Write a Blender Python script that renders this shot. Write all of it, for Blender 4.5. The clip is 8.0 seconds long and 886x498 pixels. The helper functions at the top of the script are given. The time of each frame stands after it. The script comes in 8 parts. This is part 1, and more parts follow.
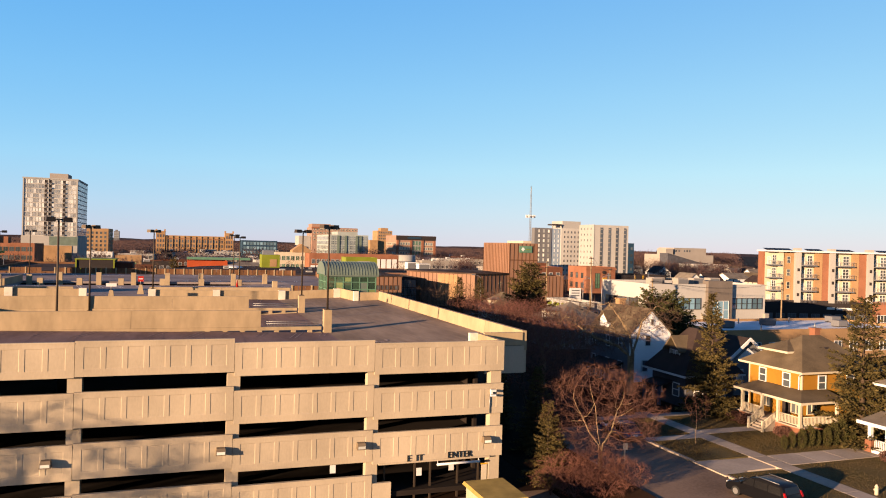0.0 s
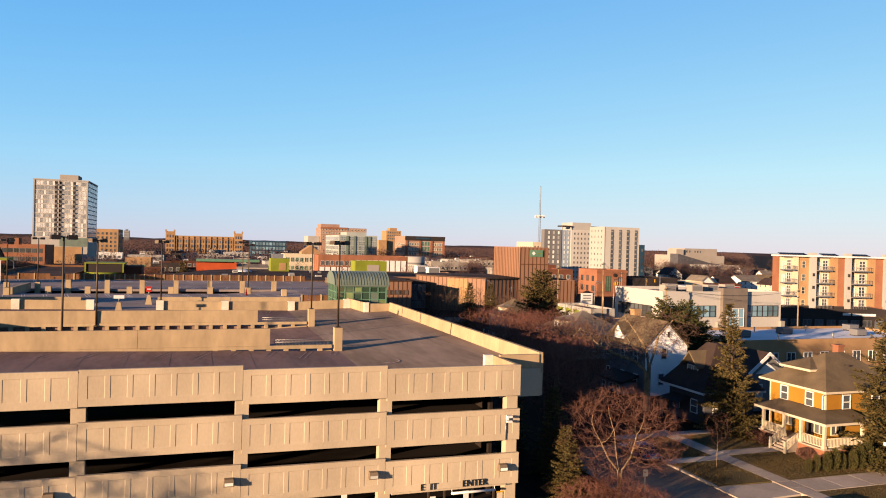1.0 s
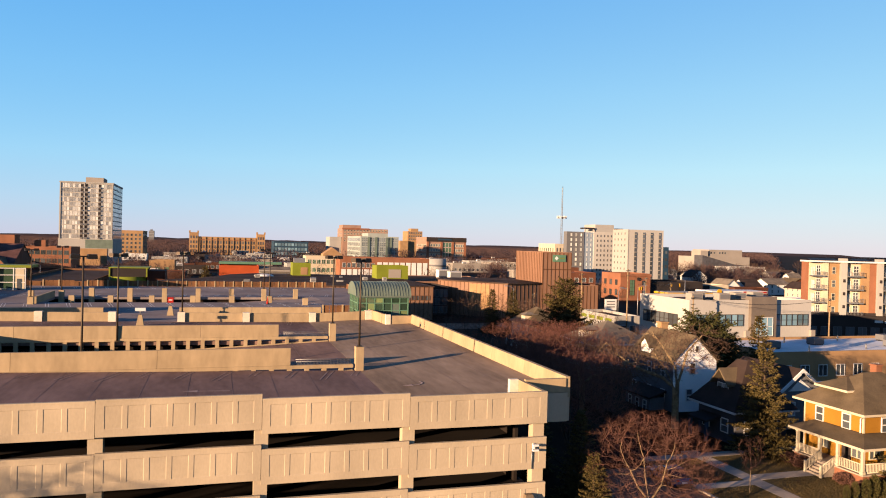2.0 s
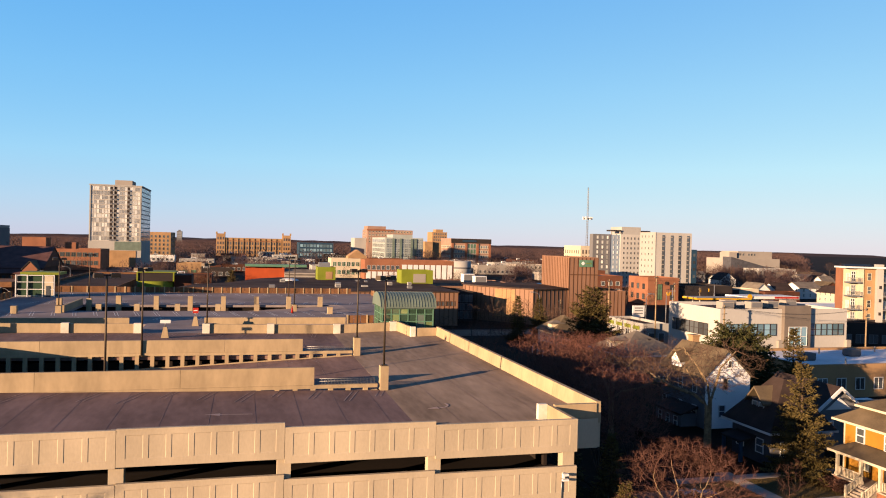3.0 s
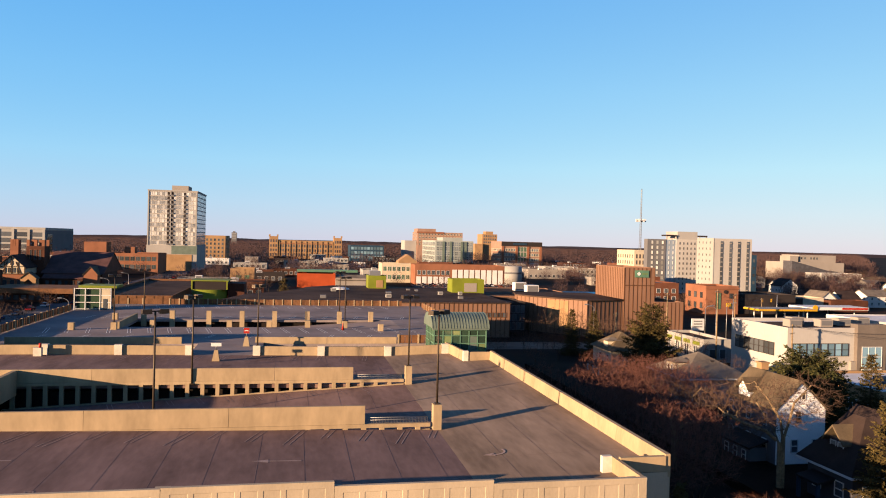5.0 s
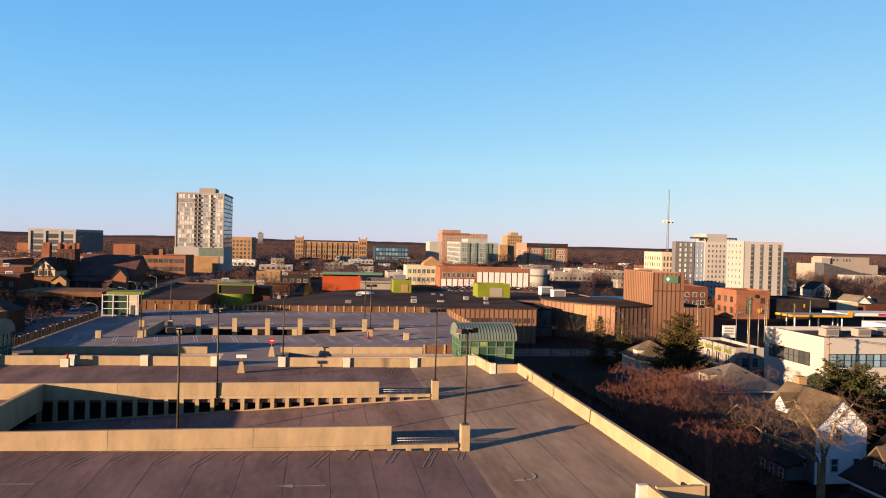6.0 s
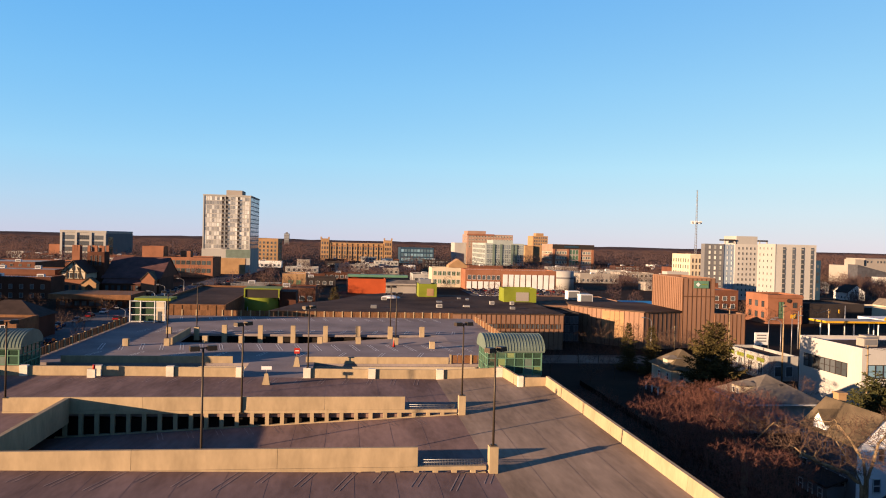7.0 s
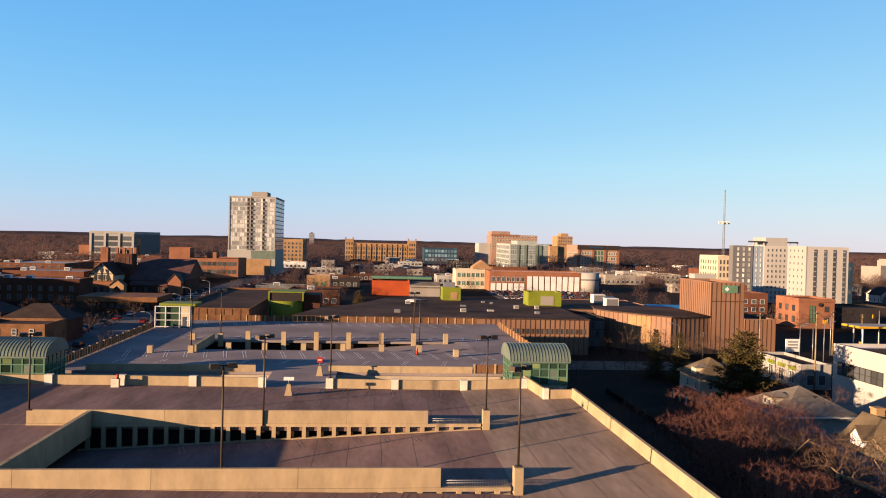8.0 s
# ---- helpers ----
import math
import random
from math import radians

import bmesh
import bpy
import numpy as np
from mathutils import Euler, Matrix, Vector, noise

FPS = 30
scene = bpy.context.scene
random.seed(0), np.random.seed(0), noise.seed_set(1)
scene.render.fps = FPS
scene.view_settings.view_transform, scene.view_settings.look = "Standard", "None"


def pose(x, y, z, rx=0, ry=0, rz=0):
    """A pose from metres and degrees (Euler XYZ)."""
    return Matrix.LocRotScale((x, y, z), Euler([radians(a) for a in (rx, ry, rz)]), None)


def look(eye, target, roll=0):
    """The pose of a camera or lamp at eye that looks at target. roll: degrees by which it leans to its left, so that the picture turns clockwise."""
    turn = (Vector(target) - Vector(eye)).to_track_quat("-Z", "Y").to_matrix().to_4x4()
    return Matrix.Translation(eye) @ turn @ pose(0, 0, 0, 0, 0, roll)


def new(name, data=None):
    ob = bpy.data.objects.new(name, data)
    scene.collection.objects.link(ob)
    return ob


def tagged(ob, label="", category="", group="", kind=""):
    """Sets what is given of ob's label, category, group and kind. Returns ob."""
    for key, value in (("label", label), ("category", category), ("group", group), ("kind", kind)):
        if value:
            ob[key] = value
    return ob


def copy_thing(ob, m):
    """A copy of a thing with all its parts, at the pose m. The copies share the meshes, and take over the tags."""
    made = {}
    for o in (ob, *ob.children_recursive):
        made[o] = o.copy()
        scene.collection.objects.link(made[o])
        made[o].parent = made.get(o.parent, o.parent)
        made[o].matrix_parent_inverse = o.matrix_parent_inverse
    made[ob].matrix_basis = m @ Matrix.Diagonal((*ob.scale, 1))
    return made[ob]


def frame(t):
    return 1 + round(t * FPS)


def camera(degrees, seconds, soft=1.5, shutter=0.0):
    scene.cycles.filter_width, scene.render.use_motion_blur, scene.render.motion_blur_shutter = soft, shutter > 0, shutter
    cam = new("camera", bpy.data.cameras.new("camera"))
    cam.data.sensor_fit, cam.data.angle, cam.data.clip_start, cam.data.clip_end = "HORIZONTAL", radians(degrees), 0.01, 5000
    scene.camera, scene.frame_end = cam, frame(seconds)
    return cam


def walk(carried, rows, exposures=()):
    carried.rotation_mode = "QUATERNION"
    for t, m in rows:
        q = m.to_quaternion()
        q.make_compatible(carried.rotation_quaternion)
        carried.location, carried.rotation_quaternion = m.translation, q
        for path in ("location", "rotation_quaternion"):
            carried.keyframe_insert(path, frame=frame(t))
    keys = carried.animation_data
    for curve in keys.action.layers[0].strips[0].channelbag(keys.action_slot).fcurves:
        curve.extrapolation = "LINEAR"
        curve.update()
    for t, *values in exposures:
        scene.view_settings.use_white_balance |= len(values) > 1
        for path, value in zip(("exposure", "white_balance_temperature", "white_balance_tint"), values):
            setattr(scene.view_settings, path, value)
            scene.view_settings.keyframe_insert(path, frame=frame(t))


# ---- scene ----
cam = camera(62.50, 8.0, soft=1.05)
# seconds, eye x y z, heading to the right of +y, pitch, roll
PATH = [
    (0.0, -21.793, -48.144, 17.921, 19.436, -0.282, 1.490),
    (0.5, -21.752, -47.243, 18.665, 19.135, -0.336, 1.492),
    (1.0, -21.664, -46.436, 19.444, 18.762, -0.384, 1.495),
    (1.5, -21.548, -45.695, 20.229, 17.976, -0.428, 1.498),
    (2.0, -21.422, -44.994, 21.001, 17.102, -0.466, 1.500),
    (2.5, -21.301, -44.314, 21.750, 16.155, -0.499, 1.502),
    (3.0, -21.195, -43.637, 22.470, 15.175, -0.527, 1.504),
    (3.5, -21.111, -42.952, 23.161, 14.190, -0.551, 1.505),
    (4.0, -21.053, -42.251, 23.830, 13.211, -0.571, 1.506),
    (4.5, -21.022, -41.530, 24.480, 12.243, -0.590, 1.506),
    (5.0, -21.015, -40.789, 25.120, 11.281, -0.607, 1.505),
    (5.5, -21.025, -40.032, 25.757, 10.320, -0.625, 1.503),
    (6.0, -21.043, -39.270, 26.394, 9.352, -0.646, 1.500),
    (6.5, -21.056, -38.513, 27.032, 8.375, -0.670, 1.495),
    (7.0, -21.046, -37.781, 27.666, 7.395, -0.702, 1.489),
    (7.5, -20.994, -37.093, 28.287, 6.428, -0.743, 1.482),
    (8.0, -20.877, -36.476, 28.874, 5.507, -0.796, 1.473),
]
walk(cam, [(t, pose(x, y, z, 90 + pitch, 0, -head) @ pose(0, 0, 0, 0, 0, roll)) for t, x, y, z, head, pitch, roll in PATH])

# ---- sky, sun ----
SUN_EL, SUN_BEARING = 8.0, 245.0
world = bpy.data.worlds.new("sky")
scene.world = world
world.use_nodes = True
wn, wl = world.node_tree.nodes, world.node_tree.links
sky = wn.new("ShaderNodeTexSky")
sky.sky_type, sky.sun_disc = "NISHITA", False
sky.sun_elevation, sky.sun_rotation = radians(SUN_EL), radians(SUN_BEARING)
sky.air_density, sky.dust_density, sky.ozone_density = 0.35, 0.1, 2.0
# haze evens out the sky: sky / (1 + sky / 5), tinted, over a clear blue
part_5, plus_1, even = (wn.new("ShaderNodeVectorMath") for _ in range(3))
part_5.operation, plus_1.operation, even.operation = "SCALE", "ADD", "DIVIDE"
part_5.inputs["Scale"].default_value = 0.2
plus_1.inputs[1].default_value = (1, 1, 1)
tint, haze = wn.new("ShaderNodeVectorMath"), wn.new("ShaderNodeVectorMath")
tint.operation, haze.operation = "MULTIPLY", "ADD"
tint.inputs[1].default_value = (1.03, 0.57, 0.08)
haze.inputs[1].default_value = (0.0, 0.73, 2.1)
wl.new(sky.outputs[0], part_5.inputs[0])
wl.new(part_5.outputs[0], plus_1.inputs[0])
wl.new(sky.outputs[0], even.inputs[0])
wl.new(plus_1.outputs[0], even.inputs[1])
wl.new(even.outputs[0], tint.inputs[0])
wl.new(tint.outputs[0], haze.inputs[0])
# a lavender veil low over the horizon, a little clearer above it
up_z, veil, veiled = wn.new("ShaderNodeSeparateXYZ"), wn.new("ShaderNodeValToRGB"), wn.new("ShaderNodeVectorMath")
where = wn.new("ShaderNodeTexCoord")
wl.new(where.outputs["Generated"], up_z.inputs[0])
wl.new(up_z.outputs["Z"], veil.inputs[0])
veiled.operation = "MULTIPLY"
for at, tone in ((0.0, (0.86, 0.81, 0.86)), (0.045, (1.0, 0.99, 0.98)), (0.1, (1.1, 1.14, 1.06)), (0.2, (1.1, 1.12, 1.06)), (0.32, (1.03, 1.02, 1.02)), (0.5, (0.72, 0.58, 0.68)), (1.0, (0.56, 0.38, 0.48))):
    stop = veil.color_ramp.elements[0] if at == 0.0 else veil.color_ramp.elements[-1] if at == 1.0 else veil.color_ramp.elements.new(at)
    stop.color = (*tone, 1)
wl.new(haze.outputs[0], veiled.inputs[0])
wl.new(veil.outputs["Color"], veiled.inputs[1])
wl.new(veiled.outputs[0], wn["Background"].inputs[0])
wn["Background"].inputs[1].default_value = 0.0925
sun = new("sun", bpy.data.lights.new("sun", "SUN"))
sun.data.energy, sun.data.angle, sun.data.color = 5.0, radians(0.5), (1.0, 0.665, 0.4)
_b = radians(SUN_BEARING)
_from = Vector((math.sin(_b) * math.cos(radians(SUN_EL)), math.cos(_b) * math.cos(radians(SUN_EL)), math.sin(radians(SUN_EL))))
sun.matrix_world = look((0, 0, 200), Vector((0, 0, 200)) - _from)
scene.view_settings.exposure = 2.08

# ---- materials ----
def surface(name, color, rough=0.85, metal=0.0, grain=6.0, stain=0.25, vary=0.18, bump=0.15, random_tint=0.0, spec=0.12, dark=None, streak=False, flow=None):
    """A worn surface: base colour with large stains and fine grain, in metres."""
    m = bpy.data.materials.new(name)
    m.use_nodes = True
    n, l = m.node_tree.nodes, m.node_tree.links
    bsdf = n["Principled BSDF"]
    bsdf.inputs["Roughness"].default_value, bsdf.inputs["Metallic"].default_value = rough, metal
    bsdf.inputs["Specular IOR Level"].default_value = spec
    geo = n.new("ShaderNodeNewGeometry")
    pos = geo.outputs["Position"]
    if streak:
        sc = n.new("ShaderNodeVectorMath")
        sc.operation = "MULTIPLY"
        sc.inputs[1].default_value = (1.0, 1.0, 0.42)
        l.new(pos, sc.inputs[0])
        pos = sc.outputs[0]
    if flow:
        sc = n.new("ShaderNodeVectorMath")
        sc.operation = "MULTIPLY"
        sc.inputs[1].default_value = flow
        l.new(pos, sc.inputs[0])
        pos = sc.outputs[0]
    big, fine = n.new("ShaderNodeTexNoise"), n.new("ShaderNodeTexNoise")
    big.inputs["Scale"].default_value, big.inputs["Detail"].default_value = stain, 5
    fine.inputs["Scale"].default_value, fine.inputs["Detail"].default_value = grain, 4
    l.new(pos, big.inputs["Vector"])
    l.new(pos, fine.inputs["Vector"])
    mix = n.new("ShaderNodeMix")
    mix.data_type = "RGBA"
    c = Vector(color)
    d = Vector(dark) if dark else c * (1 - 2.2 * vary)
    mix.inputs["A"].default_value = (*d, 1)
    mix.inputs["B"].default_value = (*(c * (1 + 0.5 * vary)), 1)
    add = n.new("ShaderNodeMath")
    add.operation = "MULTIPLY_ADD"
    add.inputs[1].default_value, add.inputs[2].default_value = 0.9, -0.28
    l.new(fine.outputs["Fac"], add.inputs[0])
    wide = n.new("ShaderNodeMapRange")
    wide.inputs["From Min"].default_value, wide.inputs["From Max"].default_value = 0.34, 0.66
    l.new(big.outputs["Fac"], wide.inputs["Value"])
    add2 = n.new("ShaderNodeMath")
    add2.operation, add2.use_clamp = "MULTIPLY_ADD", True
    add2.inputs[1].default_value = 0.75
    l.new(wide.outputs["Result"], add2.inputs[0])
    l.new(add.outputs[0], add2.inputs[2])
    l.new(add2.outputs[0], mix.inputs["Factor"])
    out = mix.outputs["Result"]
    if random_tint:
        info = n.new("ShaderNodeObjectInfo")
        hsv = n.new("ShaderNodeHueSaturation")
        mr = n.new("ShaderNodeMapRange")
        mr.inputs["To Min"].default_value, mr.inputs["To Max"].default_value = 1 - random_tint, 1 + random_tint
        l.new(info.outputs["Random"], mr.inputs["Value"])
        l.new(mr.outputs["Result"], hsv.inputs["Value"])
        l.new(out, hsv.inputs["Color"])
        out = hsv.outputs["Color"]
    l.new(out, bsdf.inputs["Base Color"])
    if bump:
        bp = n.new("ShaderNodeBump")
        bp.inputs["Strength"].default_value, bp.inputs["Distance"].default_value = bump, 0.02
        l.new(fine.outputs["Fac"], bp.inputs["Height"])
        l.new(bp.outputs["Normal"], bsdf.inputs["Normal"])
    return m


def leafy(name, a, b, rough=0.9, through_light=0.0):
    """Foliage or twigs: each island has its own tone."""
    m = bpy.data.materials.new(name)
    m.use_nodes = True
    n, l = m.node_tree.nodes, m.node_tree.links
    bsdf = n["Principled BSDF"]
    bsdf.inputs["Roughness"].default_value = rough
    bsdf.inputs["Specular IOR Level"].default_value = 0.1
    geo, info = n.new("ShaderNodeNewGeometry"), n.new("ShaderNodeObjectInfo")
    mix = n.new("ShaderNodeMix")
    mix.data_type = "RGBA"
    mix.inputs["A"].default_value, mix.inputs["B"].default_value = (*a, 1), (*b, 1)
    av = n.new("ShaderNodeMath")
    av.operation = "MULTIPLY_ADD"
    av.inputs[1].default_value = 0.7
    sc = n.new("ShaderNodeMath")
    sc.operation = "MULTIPLY"
    sc.inputs[1].default_value = 0.3
    l.new(info.outputs["Random"], sc.inputs[0])
    l.new(geo.outputs["Random Per Island"], av.inputs[0])
    l.new(sc.outputs[0], av.inputs[2])
    l.new(av.outputs[0], mix.inputs["Factor"])
    l.new(mix.outputs["Result"], bsdf.inputs["Base Color"])
    if through_light:
        thin, both = n.new("ShaderNodeBsdfTranslucent"), n.new("ShaderNodeMixShader")
        both.inputs["Fac"].default_value = through_light
        l.new(mix.outputs["Result"], thin.inputs["Color"])
        l.new(bsdf.outputs[0], both.inputs[1])
        l.new(thin.outputs[0], both.inputs[2])
        l.new(both.outputs[0], n["Material Output"].inputs["Surface"])
    return m


def glass(name, color, rough=0.08, vary=0.5, metal=0.0):
    """Window glass over a dark room: glossy, each pane a little different."""
    m = bpy.data.materials.new(name)
    m.use_nodes = True
    n, l = m.node_tree.nodes, m.node_tree.links
    bsdf = n["Principled BSDF"]
    bsdf.inputs["Roughness"].default_value = rough
    bsdf.inputs["Specular IOR Level"].default_value = 0.9
    bsdf.inputs["Metallic"].default_value = metal
    info, mr, hsv = n.new("ShaderNodeObjectInfo"), n.new("ShaderNodeMapRange"), n.new("ShaderNodeHueSaturation")
    mr.inputs["To Min"].default_value, mr.inputs["To Max"].default_value = 1 - vary, 1 + vary
    hsv.inputs["Color"].default_value = (*color, 1)
    l.new(info.outputs["Random"], mr.inputs["Value"])
    l.new(mr.outputs["Result"], hsv.inputs["Value"])
    l.new(hsv.outputs["Color"], bsdf.inputs["Base Color"])
    return m


M = {}
M["panel"] = surface("precast_panel", (0.298, 0.245, 0.177), grain=9, stain=0.35, vary=0.10, random_tint=0.05, streak=True)
M["concrete"] = surface("cast_concrete", (0.256, 0.193, 0.119), grain=3.5, stain=0.8, vary=0.11, random_tint=0.06, streak=True)
M["column"] = surface("painted_column", (0.432, 0.39, 0.327), grain=5, stain=0.6, vary=0.12)
M["deck"] = surface("parking_deck", (0.161, 0.106, 0.092), grain=2.6, stain=0.34, vary=0.21, flow=(0.9, 0.25, 1.0), bump=0.06, spec=0.03)
M["deck_b"] = surface("parking_deck_pale", (0.185, 0.155, 0.15), grain=3, stain=0.12, vary=0.16, bump=0.1, spec=0.03)
# near-black stands for the shade inside the garages, not for their concrete
M["dark"] = surface("inside_shade_black", (0.014, 0.01, 0.008), vary=0.2)
M["stripe"] = surface("white_paint", (0.5, 0.47, 0.44), grain=8, stain=1.2, vary=0.1)
M["stripe_worn"] = surface("worn_white_paint", (0.25, 0.185, 0.16), grain=4, stain=0.9, vary=0.2)
M["stall_paint"] = surface("faded_stall_paint", (0.212, 0.152, 0.132), grain=4, stain=0.9, vary=0.25)
M["joint"] = surface("dark_sealant", (0.140, 0.090, 0.077), vary=0.15)
M["asphalt"] = surface("asphalt", (0.155, 0.108, 0.078), grain=5, stain=0.12, vary=0.25, spec=0.03)
M["walk"] = surface("pavement_concrete", (0.275, 0.228, 0.182), grain=4, stain=0.3, vary=0.15, random_tint=0.06, spec=0.03)
M["grass"] = surface("winter_lawn", (0.078, 0.05, 0.018), grain=3, stain=0.22, vary=0.25, dark=(0.045, 0.04, 0.014), bump=0.6)
# this ground is nearly black: the shade beside the garage is in its colour
M["soil"] = surface("shade_dark_litter", (0.018, 0.01, 0.006), grain=2, stain=0.15, vary=0.3, bump=0.5, spec=0.03)
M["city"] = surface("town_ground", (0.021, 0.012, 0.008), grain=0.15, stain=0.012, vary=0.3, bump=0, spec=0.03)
M["steel"] = surface("dark_bronze_metal", (0.0459, 0.0344, 0.0252), rough=0.5, metal=0.4, vary=0.1, bump=0)
M["galv"] = surface("galvanised_steel", (0.192, 0.192, 0.198), rough=0.45, metal=0.6, vary=0.1, bump=0)
M["siding"] = surface("white_clapboard", (0.62, 0.61, 0.6), rough=0.6, vary=0.07, bump=0.03)
M["white"] = surface("white_painted", (0.43, 0.425, 0.42), rough=0.6, vary=0.07, bump=0.03)
M["cream"] = surface("cream_paint", (0.34, 0.295, 0.22), rough=0.7, vary=0.08, bump=0.03)
M["roofmem"] = surface("dark_roofing", (0.056, 0.037, 0.029), grain=1.5, stain=0.08, vary=0.3, spec=0.03)
M["roofwhite"] = surface("white_membrane", (0.5, 0.5, 0.505), grain=1.0, stain=0.15, vary=0.12)
M["shingle"] = surface("brown_shingle", (0.088, 0.066, 0.041), grain=7, stain=0.5, vary=0.2, bump=0.5)
M["shingle_d"] = surface("dark_shingle", (0.03, 0.02, 0.017), grain=7, stain=0.5, vary=0.2, bump=0.5)
M["shingle_g"] = surface("grey_shingle", (0.125, 0.105, 0.085), grain=7, stain=0.4, vary=0.2, bump=0.5)
M["ochre"] = surface("ochre_siding", (0.205, 0.098, 0.013), rough=0.7, grain=6, stain=0.5, vary=0.08)
M["brick"] = surface("red_brick", (0.095, 0.038, 0.023), grain=4, stain=0.2, vary=0.15)
M["brickdk"] = surface("dark_brick", (0.06, 0.024, 0.015), grain=4, stain=0.2, vary=0.2)
M["brickor"] = surface("orange_brick", (0.17, 0.073, 0.042), grain=4, stain=0.2, vary=0.12)
M["bricktan"] = surface("tan_brick", (0.22, 0.135, 0.07), grain=4, stain=0.2, vary=0.12)
M["tan"] = surface("tan_stucco", (0.195, 0.175, 0.156), grain=3, stain=0.1, vary=0.08)
M["stucco"] = surface("pale_stucco", (0.225, 0.218, 0.208), grain=3, stain=0.1, vary=0.08, streak=True)
M["greyclad"] = surface("grey_cladding", (0.1, 0.1, 0.107), grain=3, stain=0.1, vary=0.08)
M["charcoal"] = surface("charcoal_cladding", (0.022, 0.018, 0.018), grain=3, stain=0.1, vary=0.15)
M["corten"] = surface("brown_ribbed_metal", (0.155, 0.087, 0.057), rough=0.6, grain=3, stain=0.15, vary=0.10, streak=True)
M["corten_d"] = surface("brown_metal_rib", (0.0777, 0.0367, 0.0184), rough=0.6, vary=0.12)
M["wood"] = surface("weathered_wood", (0.12, 0.058, 0.028), grain=4, stain=0.5, vary=0.2, random_tint=0.15)
M["lime"] = surface("lime_green_panel", (0.12, 0.14, 0.015), rough=0.6, vary=0.1, bump=0)
M["vault"] = surface("green_metal_roof", (0.095, 0.122, 0.103), rough=0.5, metal=0.1, grain=3, stain=0.4, vary=0.10, bump=0.05)
M["greenframe"] = surface("green_metal_frame", (0.07, 0.14, 0.095), rough=0.5, vary=0.1, bump=0)
M["red"] = surface("red_paint", (0.252, 0.0184, 0.0115), rough=0.5, vary=0.08, bump=0)
M["orange"] = surface("orange_red_wall", (0.252, 0.0459, 0.0138), rough=0.7, vary=0.08)
M["yellow"] = surface("yellow_paint", (0.344, 0.192, 0.00918), rough=0.5, vary=0.06, bump=0)
M["blue"] = surface("blue_panel", (0.015, 0.036, 0.062), rough=0.5, vary=0.1, bump=0)
M["carpaint"] = surface("dark_car_paint", (0.004, 0.004, 0.005), rough=0.3, vary=0.05, bump=0, spec=0.2)
M["carsilver"] = surface("silver_car_paint", (0.206, 0.211, 0.221), rough=0.25, metal=0.4, vary=0.05, bump=0, random_tint=0.5)
M["carblue"] = surface("blue_car_paint", (0.0229, 0.0413, 0.101), rough=0.25, vary=0.05, bump=0)
M["carred"] = surface("red_car_paint", (0.138, 0.00918, 0.00918), rough=0.25, vary=0.05, bump=0)
M["rubber"] = surface("tyre_rubber", (0.0135, 0.0135, 0.0135), vary=0.1, bump=0)
M["black"] = surface("black_plastic", (0.0101, 0.0101, 0.0108), rough=0.5, vary=0.1, bump=0)
M["tail"] = surface("red_lens", (0.206, 0.00459, 0.00459), rough=0.2, vary=0.05, bump=0)
M["glass"] = glass("window_glass", (0.045, 0.05, 0.055))
M["glasspale"] = glass("curtained_glass", (0.34, 0.34, 0.31), vary=0.6)
M["glassblue"] = glass("blue_glass", (0.10, 0.17, 0.22))
M["glassgreen"] = glass("green_glass", (0.05, 0.088, 0.055), vary=0.5)
M["bark"] = surface("grey_brown_bark", (0.19, 0.135, 0.078), grain=6, stain=1.5, vary=0.25, bump=0.5)
M["barkdk"] = surface("dark_bark", (0.0505, 0.0344, 0.0229), grain=6, stain=1.5, vary=0.25, bump=0.5)
M["twig_red"] = leafy("red_brown_twigs", (0.033, 0.016, 0.013), (0.092, 0.045, 0.033))
M["twig_grey"] = leafy("brown_twigs", (0.035, 0.022, 0.017), (0.095, 0.058, 0.04))
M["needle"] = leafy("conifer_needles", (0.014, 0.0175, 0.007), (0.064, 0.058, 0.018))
# yellower copy of the needles, with sunlight put into the colour
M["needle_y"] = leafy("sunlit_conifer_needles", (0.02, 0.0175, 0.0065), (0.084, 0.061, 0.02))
M["hedge"] = leafy("hedge_leaves", (0.014, 0.0154, 0.0056), (0.0525, 0.045, 0.0135))
M["woods"] = leafy("far_bare_woods", (0.074, 0.045, 0.042), (0.098, 0.061, 0.055), through_light=0.5)
# dark tone, on the side-street house it stands for shade
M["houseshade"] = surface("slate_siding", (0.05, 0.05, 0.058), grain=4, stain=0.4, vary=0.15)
M["entrybrown"] = surface("brown_grey_panel", (0.105, 0.088, 0.076), grain=3, stain=0.3, vary=0.1)
M["carglass"] = surface("tinted_car_glass", (0.008, 0.008, 0.009), rough=0.15, vary=0.05, bump=0, spec=0.3)
M["awning"] = surface("blue_fabric", (0.015, 0.13, 0.3), rough=0.7, vary=0.08, bump=0)
M["blade"] = leafy("winter_grass_blades", (0.042, 0.03, 0.011), (0.078, 0.053, 0.02))
M["twig_row"] = leafy("rust_brown_twigs", (0.062, 0.027, 0.021), (0.165, 0.074, 0.055), through_light=0.3)
M["brickpale"] = surface("faded_pink_brick", (0.2, 0.125, 0.095), grain=4, stain=0.2, vary=0.1)
M["boothroof"] = surface("mossy_yellow_roof", (0.24, 0.17, 0.05), grain=3, stain=0.8, vary=0.15)
M["glasstower"] = glass("pale_tower_glass", (0.43, 0.43, 0.41), vary=0.28)
M["palewall"] = surface("white_panel_wall", (0.285, 0.272, 0.255), grain=3, stain=0.1, vary=0.07, streak=True)
M["glassoffice"] = glass("grey_office_glass", (0.085, 0.1, 0.11), vary=0.6)
